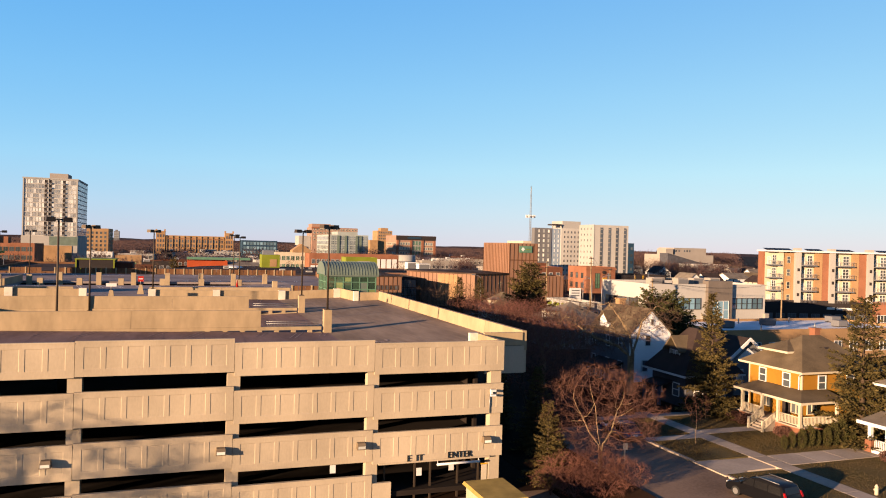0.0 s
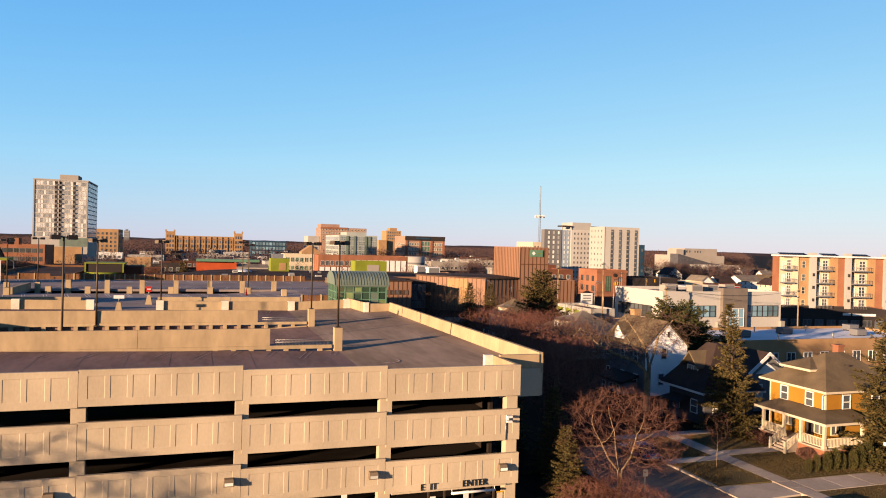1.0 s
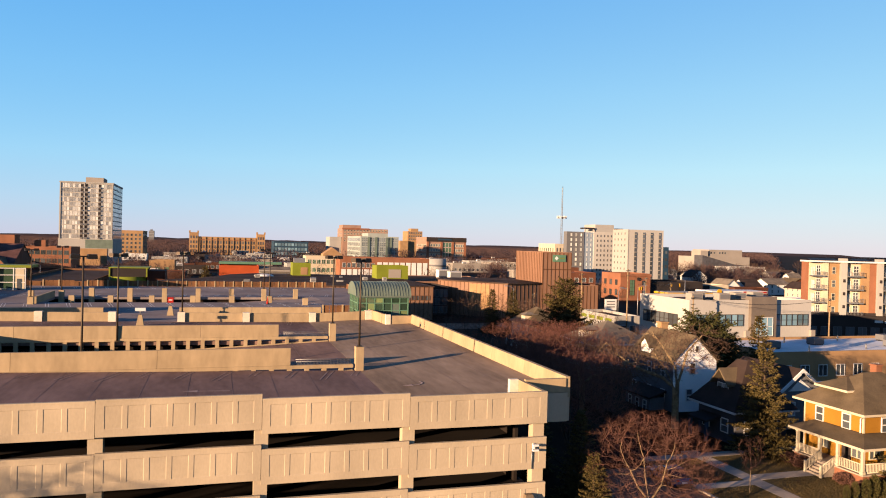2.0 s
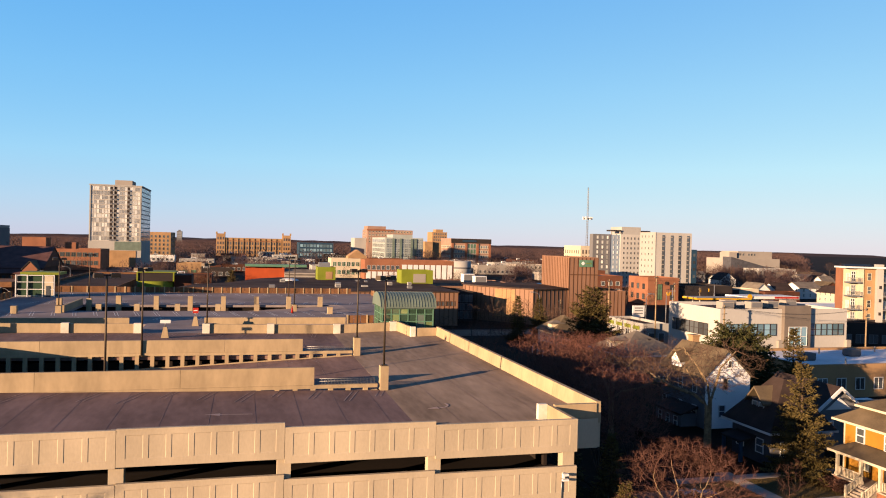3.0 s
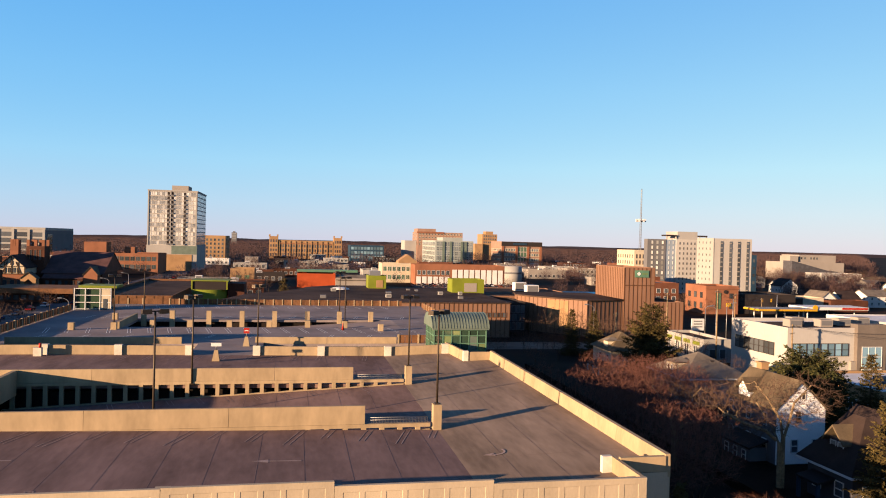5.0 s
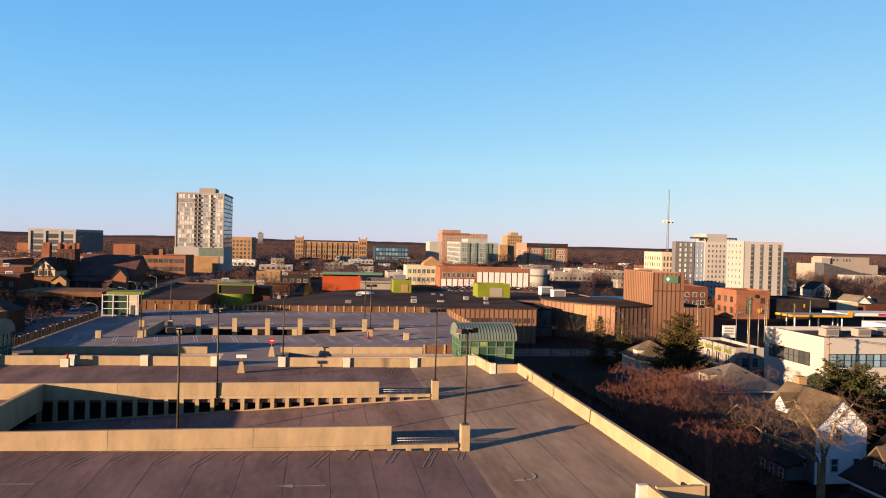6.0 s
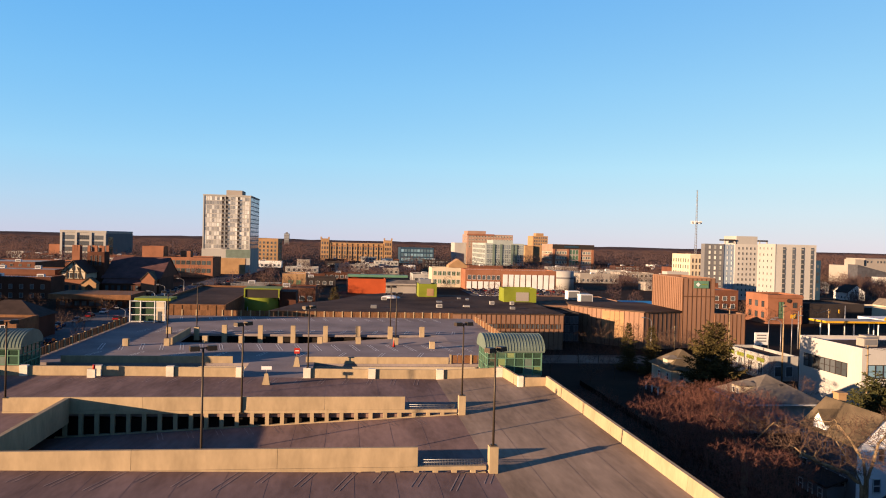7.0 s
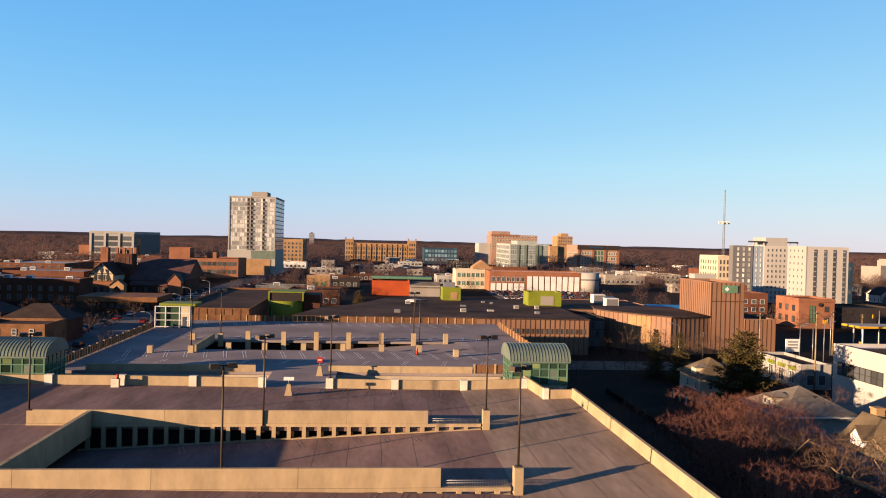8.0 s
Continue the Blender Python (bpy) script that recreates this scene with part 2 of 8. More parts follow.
M["stairglass"] = glass("dark_green_glass", (0.022, 0.042, 0.028), vary=0.7)
# brighter copy of the stair glass: sun on some panes, painted in
M["stairlit"] = glass("sunlit_green_glass", (0.13, 0.17, 0.075), vary=0.4)
M["officegrid"] = surface("pale_green_grey_grid", (0.2, 0.222, 0.215), grain=3, stain=0.1, vary=0.07, bump=0)
M["glassdim"] = glass("dim_tower_glass", (0.13, 0.135, 0.14), vary=0.4)
M["glasssky"] = glass("sky_reflecting_glass", (0.55, 0.6, 0.64), rough=0.12, vary=0.15, metal=0.85)
M["paleblue"] = surface("pale_blue_cladding", (0.17, 0.205, 0.25), rough=0.5, vary=0.06, bump=0)
M["churchroof"] = surface("maroon_shingle", (0.085, 0.042, 0.038), grain=3, stain=0.3, vary=0.2, bump=0.3)
M["street"] = surface("worn_grey_asphalt", (0.095, 0.085, 0.085), grain=2, stain=0.08, vary=0.2, spec=0.03)
M["deck_aisle"] = surface("parking_deck_tan", (0.215, 0.158, 0.117), grain=2.2, stain=0.3, vary=0.22, flow=(1.0, 0.22, 1.0), bump=0.06, spec=0.03)
M["fixture"] = surface("tan_bronze_fixture", (0.13, 0.098, 0.066), rough=0.5, metal=0.2, vary=0.1, bump=0)

# ---- building blocks ----
ORIGIN = {}


def thing(name, at, label, category, group="", kind=""):
    ob = new(name)
    ob.location = at
    ob.empty_display_size = 0.3
    ORIGIN[ob.name] = Vector(at)
    return tagged(ob, label, category, group, kind)


def part(name, bm, material, parent, label="", kind=""):
    """Links a bmesh, drawn in the place's own coordinates, as one mesh under a thing or a part."""
    o = ORIGIN[parent.name]
    me = bpy.data.meshes.new(name)
    if isinstance(bm, tuple):
        v = np.array(bm[0], dtype=float).reshape(-1, 3) - np.array(o)
        me.from_pydata(v.tolist(), [], bm[1])
    else:
        for v in bm.verts:
            v.co -= o
        bm.normal_update()
        bm.to_mesh(me)
        bm.free()
    me.materials.append(M[material])
    ob = new(name, me)
    ob.parent = parent
    ORIGIN[ob.name] = o
    return tagged(ob, label, kind=kind)


def piece(name, me, at, parent, turn=0.0, scale=(1, 1, 1)):
    """One more object on a shared mesh, standing at a place of the scene, under a parent."""
    ob = new(name, me)
    ob.parent = parent
    ob.location = Vector(at) - ORIGIN[parent.name]
    ob.rotation_euler = (0, 0, turn)
    ob.scale = scale
    ORIGIN[ob.name] = Vector(at)
    return ob


def shared(name, bm, material):
    me = bpy.data.meshes.new(name)
    bm.normal_update()
    bm.to_mesh(me)
    bm.free()
    for k in (material if isinstance(material, (list, tuple)) else [material]):
        me.materials.append(M[k])
    return me


def structure(name, bm, material, label, category):
    me = bpy.data.meshes.new(name)
    bm.normal_update()
    bm.to_mesh(me)
    bm.free()
    me.materials.append(M[material])
    ob = new(name, me)
    ORIGIN[ob.name] = Vector((0, 0, 0))
    return tagged(ob, label, category, kind="structure")


def B():
    return bmesh.new()


def bx(bm, x0, x1, y0, y1, z0, z1, mi=0):
    v = [bm.verts.new(p) for p in ((x0, y0, z0), (x1, y0, z0), (x1, y1, z0), (x0, y1, z0), (x0, y0, z1), (x1, y0, z1), (x1, y1, z1), (x0, y1, z1))]
    for f in ((3, 2, 1, 0), (4, 5, 6, 7), (0, 1, 5, 4), (1, 2, 6, 5), (2, 3, 7, 6), (3, 0, 4, 7)):
        bm.faces.new([v[i] for i in f]).material_index = mi
    return bm


def loft(bm, low, high):
    """A solid between two rings of corners, low and high, each turning left seen from above."""
    a, b = [bm.verts.new(p) for p in low], [bm.verts.new(p) for p in high]
    n = len(a)
    bm.faces.new(a[::-1])
    bm.faces.new(b)
    for i in range(n):
        bm.faces.new((a[i], a[(i + 1) % n], b[(i + 1) % n], b[i]))
    return bm


def prism(bm, pts, z0, z1):
    return loft(bm, [(x, y, z0) for x, y in pts], [(x, y, z1) for x, y in pts])


def slab(bm, pts, thick):
    """A sloping slab: its top corners, turning left seen from above."""
    return loft(bm, [(x, y, z - thick) for x, y, z in pts], list(pts))


def prism_y(bm, pts, y0, y1):
    """pts (x, z)."""
    a, b = [bm.verts.new((x, y0, z)) for x, z in pts], [bm.verts.new((x, y1, z)) for x, z in pts]
    n = len(a)
    bm.faces.new(a)
    bm.faces.new(b[::-1])
    for i in range(n):
        bm.faces.new((a[(i + 1) % n], a[i], b[i], b[(i + 1) % n]))
    bmesh.ops.recalc_face_normals(bm, faces=bm.faces)
    return bm


def prism_x(bm, pts, x0, x1):
    """pts (y, z)."""
    a, b = [bm.verts.new((x0, y, z)) for y, z in pts], [bm.verts.new((x1, y, z)) for y, z in pts]
    n = len(a)
    bm.faces.new(a)
    bm.faces.new(b[::-1])
    for i in range(n):
        bm.faces.new((a[(i + 1) % n], a[i], b[i], b[(i + 1) % n]))
    bmesh.ops.recalc_face_normals(bm, faces=bm.faces)
    return bm


def tube(bm, p0, p1, r0, r1=None, n=8):
    p0, p1 = Vector(p0), Vector(p1)
    r1 = r0 if r1 is None else r1
    d = (p1 - p0).normalized()
    u = d.orthogonal().normalized()
    w = d.cross(u)
    rings = []
    for p, r in ((p0, r0), (p1, r1)):
        rings.append([bm.verts.new(p + (u * math.cos(2 * math.pi * i / n) + w * math.sin(2 * math.pi * i / n)) * r) for i in range(n)])
    bm.faces.new(rings[0][::-1])
    bm.faces.new(rings[1])
    for i in range(n):
        f = bm.faces.new((rings[0][i], rings[0][(i + 1) % n], rings[1][(i + 1) % n], rings[1][i]))
        f.smooth = n > 5
    return bm


def hose(bm, pts, r, n=5):
    """A round bar bent along points, in one piece."""
    pts = [Vector(p) for p in pts]
    rings = []
    for i, p in enumerate(pts):
        d = (pts[min(i + 1, len(pts) - 1)] - pts[max(i - 1, 0)]).normalized()
        u = d.orthogonal().normalized() if i == 0 else (u - d * u.dot(d)).normalized()
        w = d.cross(u)
        rings.append([bm.verts.new(p + (u * math.cos(2 * math.pi * k / n) + w * math.sin(2 * math.pi * k / n)) * r) for k in range(n)])
    for a, b in zip(rings, rings[1:]):
        for k in range(n):
            bm.faces.new((a[k], a[(k + 1) % n], b[(k + 1) % n], b[k]))
    bm.faces.new(rings[0][::-1])
    bm.faces.new(rings[-1])
    return bm


def lettering(name, words, size, at, material, parent, turn=0.0, depth=0.05):
    """Raised letters on an upright face that looks towards -y."""
    cu = bpy.data.curves.new(name, "FONT")
    cu.body, cu.size, cu.extrude, cu.align_x = words, size, depth / 2, "CENTER"
    tmp = bpy.data.objects.new(name, cu)
    me = bpy.data.meshes.new_from_object(tmp)
    bpy.data.objects.remove(tmp)
    me.materials.append(M[material])
    ob = new(name, me)
    ob.parent = parent
    ob.location = Vector(at) - ORIGIN[parent.name]
    ob.rotation_euler = (radians(90), 0, turn)
    return ob


_win = {}


def window_mesh(w, h, pane, frame, bars=(1, 1), axis="y", sign=-1, rim=0.09):
    """A framed window that stands a little proud of its wall: frame round it, bars across, the pane set back."""
    key = (round(w, 2), round(h, 2), pane, frame, bars, axis, sign, rim)
    if key in _win:
        return _win[key]
    bm = B()
    f = min(rim, w * 0.09) if rim < 0.1 else rim

    def lines(size, n, start):
        out = [start, start + f]
        for i in range(1, n):
            c = start + size * i / n
            out += [c - f / 2, c + f / 2]
        return out + [start + size - f, start + size]
    us, zs = lines(w, bars[0], -w / 2), lines(h, bars[1], 0.0)
    depth, back = 0.09, 0.03

    def vert(u, z, d):
        return bm.verts.new((u, sign * d, z) if axis == "y" else (sign * d, u, z))
    grid = [[vert(u, z, depth) for z in zs] for u in us]
    for i in range(len(us) - 1):
        for j in range(len(zs) - 1):
            q = (grid[i][j], grid[i + 1][j], grid[i + 1][j + 1], grid[i][j + 1])
            if i % 2 and j % 2:
                p = [vert(us[a], zs[c], back) for a, c in ((i, j), (i + 1, j), (i + 1, j + 1), (i, j + 1))]
                bm.faces.new(p)
                for k in range(4):
                    bm.faces.new((q[k], q[(k + 1) % 4], p[(k + 1) % 4], p[k])).material_index = 1
            else:
                bm.faces.new(q).material_index = 1
    rim = [grid[i][0] for i in range(len(us))] + [grid[-1][j] for j in range(1, len(zs))] + [grid[i][-1] for i in range(len(us) - 2, -1, -1)] + [grid[0][j] for j in range(len(zs) - 2, 0, -1)]
    wall = [bm.verts.new((v.co.x, 0, v.co.z) if axis == "y" else (0, v.co.y, v.co.z)) for v in rim]
    for k in range(len(rim)):
        bm.faces.new((rim[k], rim[(k + 1) % len(rim)], wall[(k + 1) % len(rim)], wall[k])).material_index = 1
    bmesh.ops.recalc_face_normals(bm, faces=bm.faces)
    _win[key] = shared("window", bm, [pane, frame])
    return _win[key]


def windows(parent, face, at, along, heights, w, h, pane="glass", frame="white", bars=(1, 1), skip=(), rim=0.09):
    """Rows of windows on an upright face: face 'S' looks to -y, 'W' to -x, 'E' to +x; at is its plane, along the middles, heights the sills."""
    axis, sign = ("y", -1) if face == "S" else ("x", -1 if face == "W" else 1)
    me = window_mesh(w, h, pane, frame, bars, axis, sign, rim)
    for i, z in enumerate(heights):
        for j, a in enumerate(along):
            if (i, j) in skip:
                continue
            piece("window", me, (a, at, z) if face == "S" else (at, a, z), parent)


def span(a, b, n):
    """n middles of equal bays from a to b."""
    return [a + (b - a) * (i + 0.5) / n for i in range(n)]


def block(name, x0, x1, y0, y1, h, wall, roof, label, category="building", base=0.0, rim=0.7):
    """A flat-roofed building: walls with a rim, roof sheet set down behind it."""
    t = thing(name, ((x0 + x1) / 2, (y0 + y1) / 2, base), label, category)
    bm = B()
    e = 0.35
    rings = []
    for o, z in ((0, base - 0.3), (0, h), (e, h), (e, h - rim)):
        rings.append([bm.verts.new(p) for p in ((x0 + o, y0 + o, z), (x1 - o, y0 + o, z), (x1 - o, y1 - o, z), (x0 + o, y1 - o, z))])
    bm.faces.new(rings[0][::-1])
    bm.faces.new(rings[3])
    for lo, hi in zip(rings, rings[1:]):
        for i in range(4):
            bm.faces.new((lo[i], lo[(i + 1) % 4], hi[(i + 1) % 4], hi[i]))
    part("wall", bm, wall, t)
    part("roof", bx(B(), x0 + e + 0.01, x1 - e - 0.01, y0 + e + 0.01, y1 - e - 0.01, h - rim, h - rim + 0.06), roof, t)
    return t

# ---- ground, street, pavements ----
def sheet(name, pts, z, material, label, category):
    bm = B()
    bm.faces.new([bm.verts.new((x, y, z)) for x, y in pts])
    return structure(name, bm, material, label, category)


bm = B()
R = 4500
for i in range(-9, 9):
    for j in range(-9, 9):
        bm.faces.new([bm.verts.new((a * R / 9, b * R / 9, 0)) for a, b in ((i, j), (i + 1, j), (i + 1, j + 1), (i, j + 1))])
bmesh.ops.remove_doubles(bm, verts=bm.verts, dist=0.01)
structure("ground", bm, "city", "brown winter ground of the town", "ground")


def raised(name, pts, top, material, label, category):
    return structure(name, prism(B(), pts, -0.2, top), material, label, category)


def rect(x0, x1, y0, y1):
    return [(x0, y0), (x1, y0), (x1, y1), (x0, y1)]


ZS = 0.85   # the side street lies higher than the garage drive
raised("road", rect(9.4, 17.4, -90, 13.6), ZS, "asphalt", "dark grey asphalt side street", "road")
raised("yard", rect(9.4, 17.4, 13.62, 125), ZS + 0.04, "soil", "leaf-covered ground under the trees, shade put into its colour", "ground")
raised("road_cross", rect(-140, 160, 125, 137), 0.025, "asphalt", "dark asphalt street behind the garage", "road")
raised("road_far", rect(-105, -88, 137, 600), 0.02, "street", "long grey asphalt street in shade", "road")
raised("car_park", rect(42, 104, 312, 368), 0.05, "street", "grey asphalt car park behind the arcade", "car park")
raised("forecourt", rect(-70, 4.0, -40, 0.2), 0.015, "asphalt", "asphalt drive before the garage", "road")
structure("verge_garage", slab(B(), [(4.0, -8, 0.05), (9.2, -8, ZS + 0.1), (9.2, 62, ZS + 0.1), (4.0, 62, 0.05)], 0.6), "soil", "leaf-covered planting bank beside the garage, coloured dark as shade", "ground")
raised("lawn_1", rect(17.65, 22.9, 0.6, 14.6), 1.0, "grass", "patchy winter lawn strip by the kerb", "lawn")
raised("lawn_2", rect(24.5, 48, 0.45, 14.6), 1.0, "grass", "patchy winter front lawn", "lawn")
raised("lawn_3", rect(17.65, 22.9, -30, -3.0), 1.0, "grass", "patchy winter lawn strip", "lawn")
raised("lawn_4", rect(24.5, 48, -30, -2.4), 1.0, "grass", "brown winter lawn beside the drive", "lawn")
raised("lawn_5", rect(24.5, 60, 16.0, 100), 0.98, "soil", "yard ground between the houses, shade put into its dark colour", "ground")
for n, (x0, x1, y0, y1) in enumerate(((17.4, 17.65, 0.8, 13.6), (17.4, 17.65, -60, -3.2), (9.2, 9.4, -2.0, 13.6), (9.2, 9.4, -60, -8))):
    raised("kerb_%d" % (n + 1), rect(x0, x1, y0, y1), ZS + 0.15, "walk", "worn concrete kerb", "kerb")

# ---- the near parking garage ----
FX = [-73.5, -64.38, -55.24, -46.1, -36.97, -27.83, -18.69, -9.55, 0.0]   # bay lines of the front
FT = [11.6, 11.6, 11.6, 11.6, 11.62, 11.68, 11.41, 11.2]                  # top of each bay's panels
garage = thing("parking_garage", (-35, 27, 0), "four-level tan concrete parking garage with panelled front", "parking garage")


def spandrel(w):
    """A precast panel with seven sunk, bevelled fields and a thin cap; its top left front corner is the origin."""
    bm = B()
    h = 2.13
    bx(bm, 0.012, w - 0.012, -0.195, 0.0, -h, 0)
    front, sunk, lip = -0.223, -0.2045, 0.031
    top, foot = -0.36, -h + 0.44
    bx(bm, 0.012, w - 0.012, front, -0.195, top, 0)
    bx(bm, 0.012, w - 0.012, front, -0.195, -h, foot)
    bx(bm, 0.012, w - 0.012, front - 0.022, front, -0.1, -0.0)
    n, field = 7, 0.93
    gap = (w - 0.4 - n * field) / (n + 1)
    x = 0.012
    for i in range(n + 1):
        x1 = w - 0.012 if i == n else 0.2 + gap * (i + 1) + field * i
        bx(bm, x, x1, front, -0.195, foot, top)
        if i < n:
            x2 = x1 + field
            o = [bm.verts.new(p) for p in ((x1, front, foot), (x2, front, foot), (x2, front, top), (x1, front, top))]
            q = [bm.verts.new(p) for p in ((x1 + lip, sunk, foot + lip), (x2 - lip, sunk, foot + lip), (x2 - lip, sunk, top - lip), (x1 + lip, sunk, top - lip))]
            bm.faces.new(q)
            for k in range(4):
                bm.faces.new((o[k], o[(k + 1) % 4], q[(k + 1) % 4], q[k]))
        x = x1 + field
    return bm


def deck_z(x, y):
    """Height of the roof deck: flat cross aisle on the right, the rows rise gently to the left."""
    if x > -9.5:
        return 9.8 + 0.5 * (x + 9.5) / 12.85
    return 9.8 + min(-9.5 - x, 40) * (0.02 if y < 17.6 else 0.01)


def ramp_z(x):
    return 9.795 - 0.0525 * max(0.0, -9.5 - x)


def strip(bm, x0, x1, y0, y1, zf, thick, nx=12):
    xs = [x0 + (x1 - x0) * i / nx for i in range(nx + 1)]
    rows = [[bm.verts.new(p) for p in ((x, y0, zf(x, y0)), (x, y1, zf(x, y1)), (x, y1, zf(x, y1) - thick), (x, y0, zf(x, y0) - thick))] for x in xs]
    for a, b in zip(rows, rows[1:]):
        for k in range(4):
            bm.faces.new((a[k], b[k], b[(k + 1) % 4], a[(k + 1) % 4]))
    bm.faces.new(rows[0])
    bm.faces.new(rows[-1][::-1])
    bmesh.ops.recalc_face_normals(bm, faces=bm.faces)
    return bm


def deck_at(row):
    return lambda x, y: deck_z(x, row)


part("roof_deck", strip(B(), -73.4, -9.5, 0.0, 17.4, deck_at(5), 0.4), "deck", garage, "worn brown-grey concrete roof deck")
part("roof_deck", strip(B(), -73.4, -9.5, 36.3, 55.0, deck_at(40), 0.4), "deck", garage)
part("roof_deck", slab(B(), [(-9.5, 0.0, 9.8), (-0.15, 0.0, 10.16), (-0.15, 55.0, 10.16), (-9.5, 55.0, 9.8)], 0.4), "deck_aisle", garage, "lighter tan concrete of the cross aisle")
part("roof_deck", slab(B(), [(-0.15, 3.7, 10.16), (3.2, 3.7, 10.29), (3.2, 55.0, 10.29), (-0.15, 55.0, 10.16)], 0.4), "deck_aisle", garage)
part("roof_deck", slab(B(), [(-73.4, 17.4, 10.35), (-47.5, 17.4, 10.35), (-47.5, 36.3, 10.18), (-73.4, 36.3, 10.18)], 0.4), "deck", garage)
part("ramp", strip(B(), -72, -9.5, 17.75, 35.95, lambda x, y: ramp_z(x), 0.4), "deck", garage, "sloping concrete ramp going down from the roof")

# floors inside with their shade painted near-black, front columns, panels
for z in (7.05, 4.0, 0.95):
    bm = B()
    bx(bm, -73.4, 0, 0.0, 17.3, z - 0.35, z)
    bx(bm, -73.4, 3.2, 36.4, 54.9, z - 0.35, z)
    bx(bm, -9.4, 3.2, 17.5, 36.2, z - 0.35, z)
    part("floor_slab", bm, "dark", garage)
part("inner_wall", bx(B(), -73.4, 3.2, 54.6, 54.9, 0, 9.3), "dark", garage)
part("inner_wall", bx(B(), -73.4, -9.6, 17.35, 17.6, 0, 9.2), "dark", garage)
part("end_wall", bx(B(), -73.9, -73.5, 0, 55, 0, 11.5), "panel", garage)
part("end_wall", bx(B(), 3.35, 3.6, 3.6, 55.0, 8.15, 10.2), "panel", garage)
# inner wall added in near-black, so the open corner reads as shade
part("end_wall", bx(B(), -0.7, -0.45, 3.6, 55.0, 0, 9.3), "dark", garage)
part("corner_wall", bx(B(), 0.02, 3.35, 3.45, 3.6, 8.15, 10.25), "panel", garage)

col = shared("column", bx(B(), -0.40, 0.40, 0.02, 0.75, 0, 11.0), "panel")
for x, top in zip(FX, FT + [11.2]):
    xx = min(max(x, FX[0] + 0.5), -0.5)
    piece("column", col, (xx, 0.0, top - 11.2 - 0.02), garage)
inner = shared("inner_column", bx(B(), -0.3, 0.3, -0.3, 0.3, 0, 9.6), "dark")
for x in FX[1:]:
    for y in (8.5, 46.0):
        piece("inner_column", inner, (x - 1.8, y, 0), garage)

plain, last = shared("spandrel_panel", spandrel(9.14), "panel"), shared("spandrel_panel", spandrel(9.55), "panel")
panels = []
for i, (x, top) in enumerate(zip(FX, FT)):
    for lev in range(4):
        if lev == 3 and i == 7:
            continue
        panels.append(piece("spandrel_panel", last if i == 7 else plain, (x, 0.0, top - 3.05 * lev), garage))
part("low_wall", bx(B(), -9.5, -8.2, -0.22, 0.02, 0, 1.68), "panel", garage)

# parapets: side return at the corner, the long right one in slabs with joints, the one behind
part("parapet", loft(B(), [(-0.28, 0.0, 9.9), (-0.02, 0.0, 9.9), (-0.02, 4.3, 9.9), (-0.28, 4.3, 9.9)], [(-0.28, 0.0, 11.18), (-0.02, 0.0, 11.18), (-0.02, 4.3, 11.18), (-0.28, 4.3, 11.18)]), "concrete", garage)
part("parapet_end", bx(B(), -0.95, -0.29, 4.1, 4.5, 9.9, 11.22), "column", garage, "pale end post of a parapet")
ys = [3.5, 11.0, 18.6, 26.2, 33.8, 41.2, 48.6]
for a, b in zip(ys, ys[1:]):
    part("parapet", loft(B(), [(3.05, a + 0.015, 9.9), (3.6, a + 0.015, 9.9), (3.6, b - 0.015, 9.9), (3.05, b - 0.015, 9.9)], [(3.22, a + 0.015, 11.42), (3.56, a + 0.015, 11.42), (3.56, b - 0.015, 11.42), (3.22, b - 0.015, 11.42)]), "concrete", garage)
part("corner_beam", bx(B(), 0.0, 3.2, 3.42, 3.75, 10.3, 11.3), "concrete", garage)
part("parapet", bx(B(), 0.35, 3.2, 48.3, 48.6, 9.9, 11.3), "concrete", garage)
part("parapet_end", bx(B(), -0.3, 0.34, 48.2, 48.75, 9.9, 11.45), "column", garage)
part("parapet", loft(B(), [(-0.3, 48.8, 9.9), (0.0, 48.8, 9.9), (-0.7, 56.5, 9.9), (-1.0, 56.5, 9.9)], [(-0.3, 48.8, 11.4), (0.0, 48.8, 11.4), (-0.7, 56.5, 11.4), (-1.0, 56.5, 11.4)]), "concrete", garage)
post = shared("parapet_post", bx(B(), -0.55, 0.35, -0.35, 0.35, -0.1, 1.25), "column")
for a, b in ((-66.5, -59.0), (-59.0, -50.6), (-50.6, -42.2), (-42.2, -33.9), (-25.7, -17.6), (-17.6, -8.9), (-8.9, -1.2)):
    za, zb = deck_z(a, 40), deck_z(b, 40)
    part("parapet", slab(B(), [(a + 0.4, 54.9, za + 1.15), (b - 0.6, 54.9, zb + 1.15), (b - 0.6, 55.2, zb + 1.15), (a + 0.4, 55.2, za + 1.15)], 1.3), "concrete", garage)
    piece("parapet_post", post, (b, 55.0, zb), garage)
    if a in (-25.7,):
        piece("parapet_post", post, (a, 55.0, za), garage)
part("end_parapet", bx(B(), -66.9, -66.6, 17.75, 54.85, 9.9, 11.62), "concrete", garage)

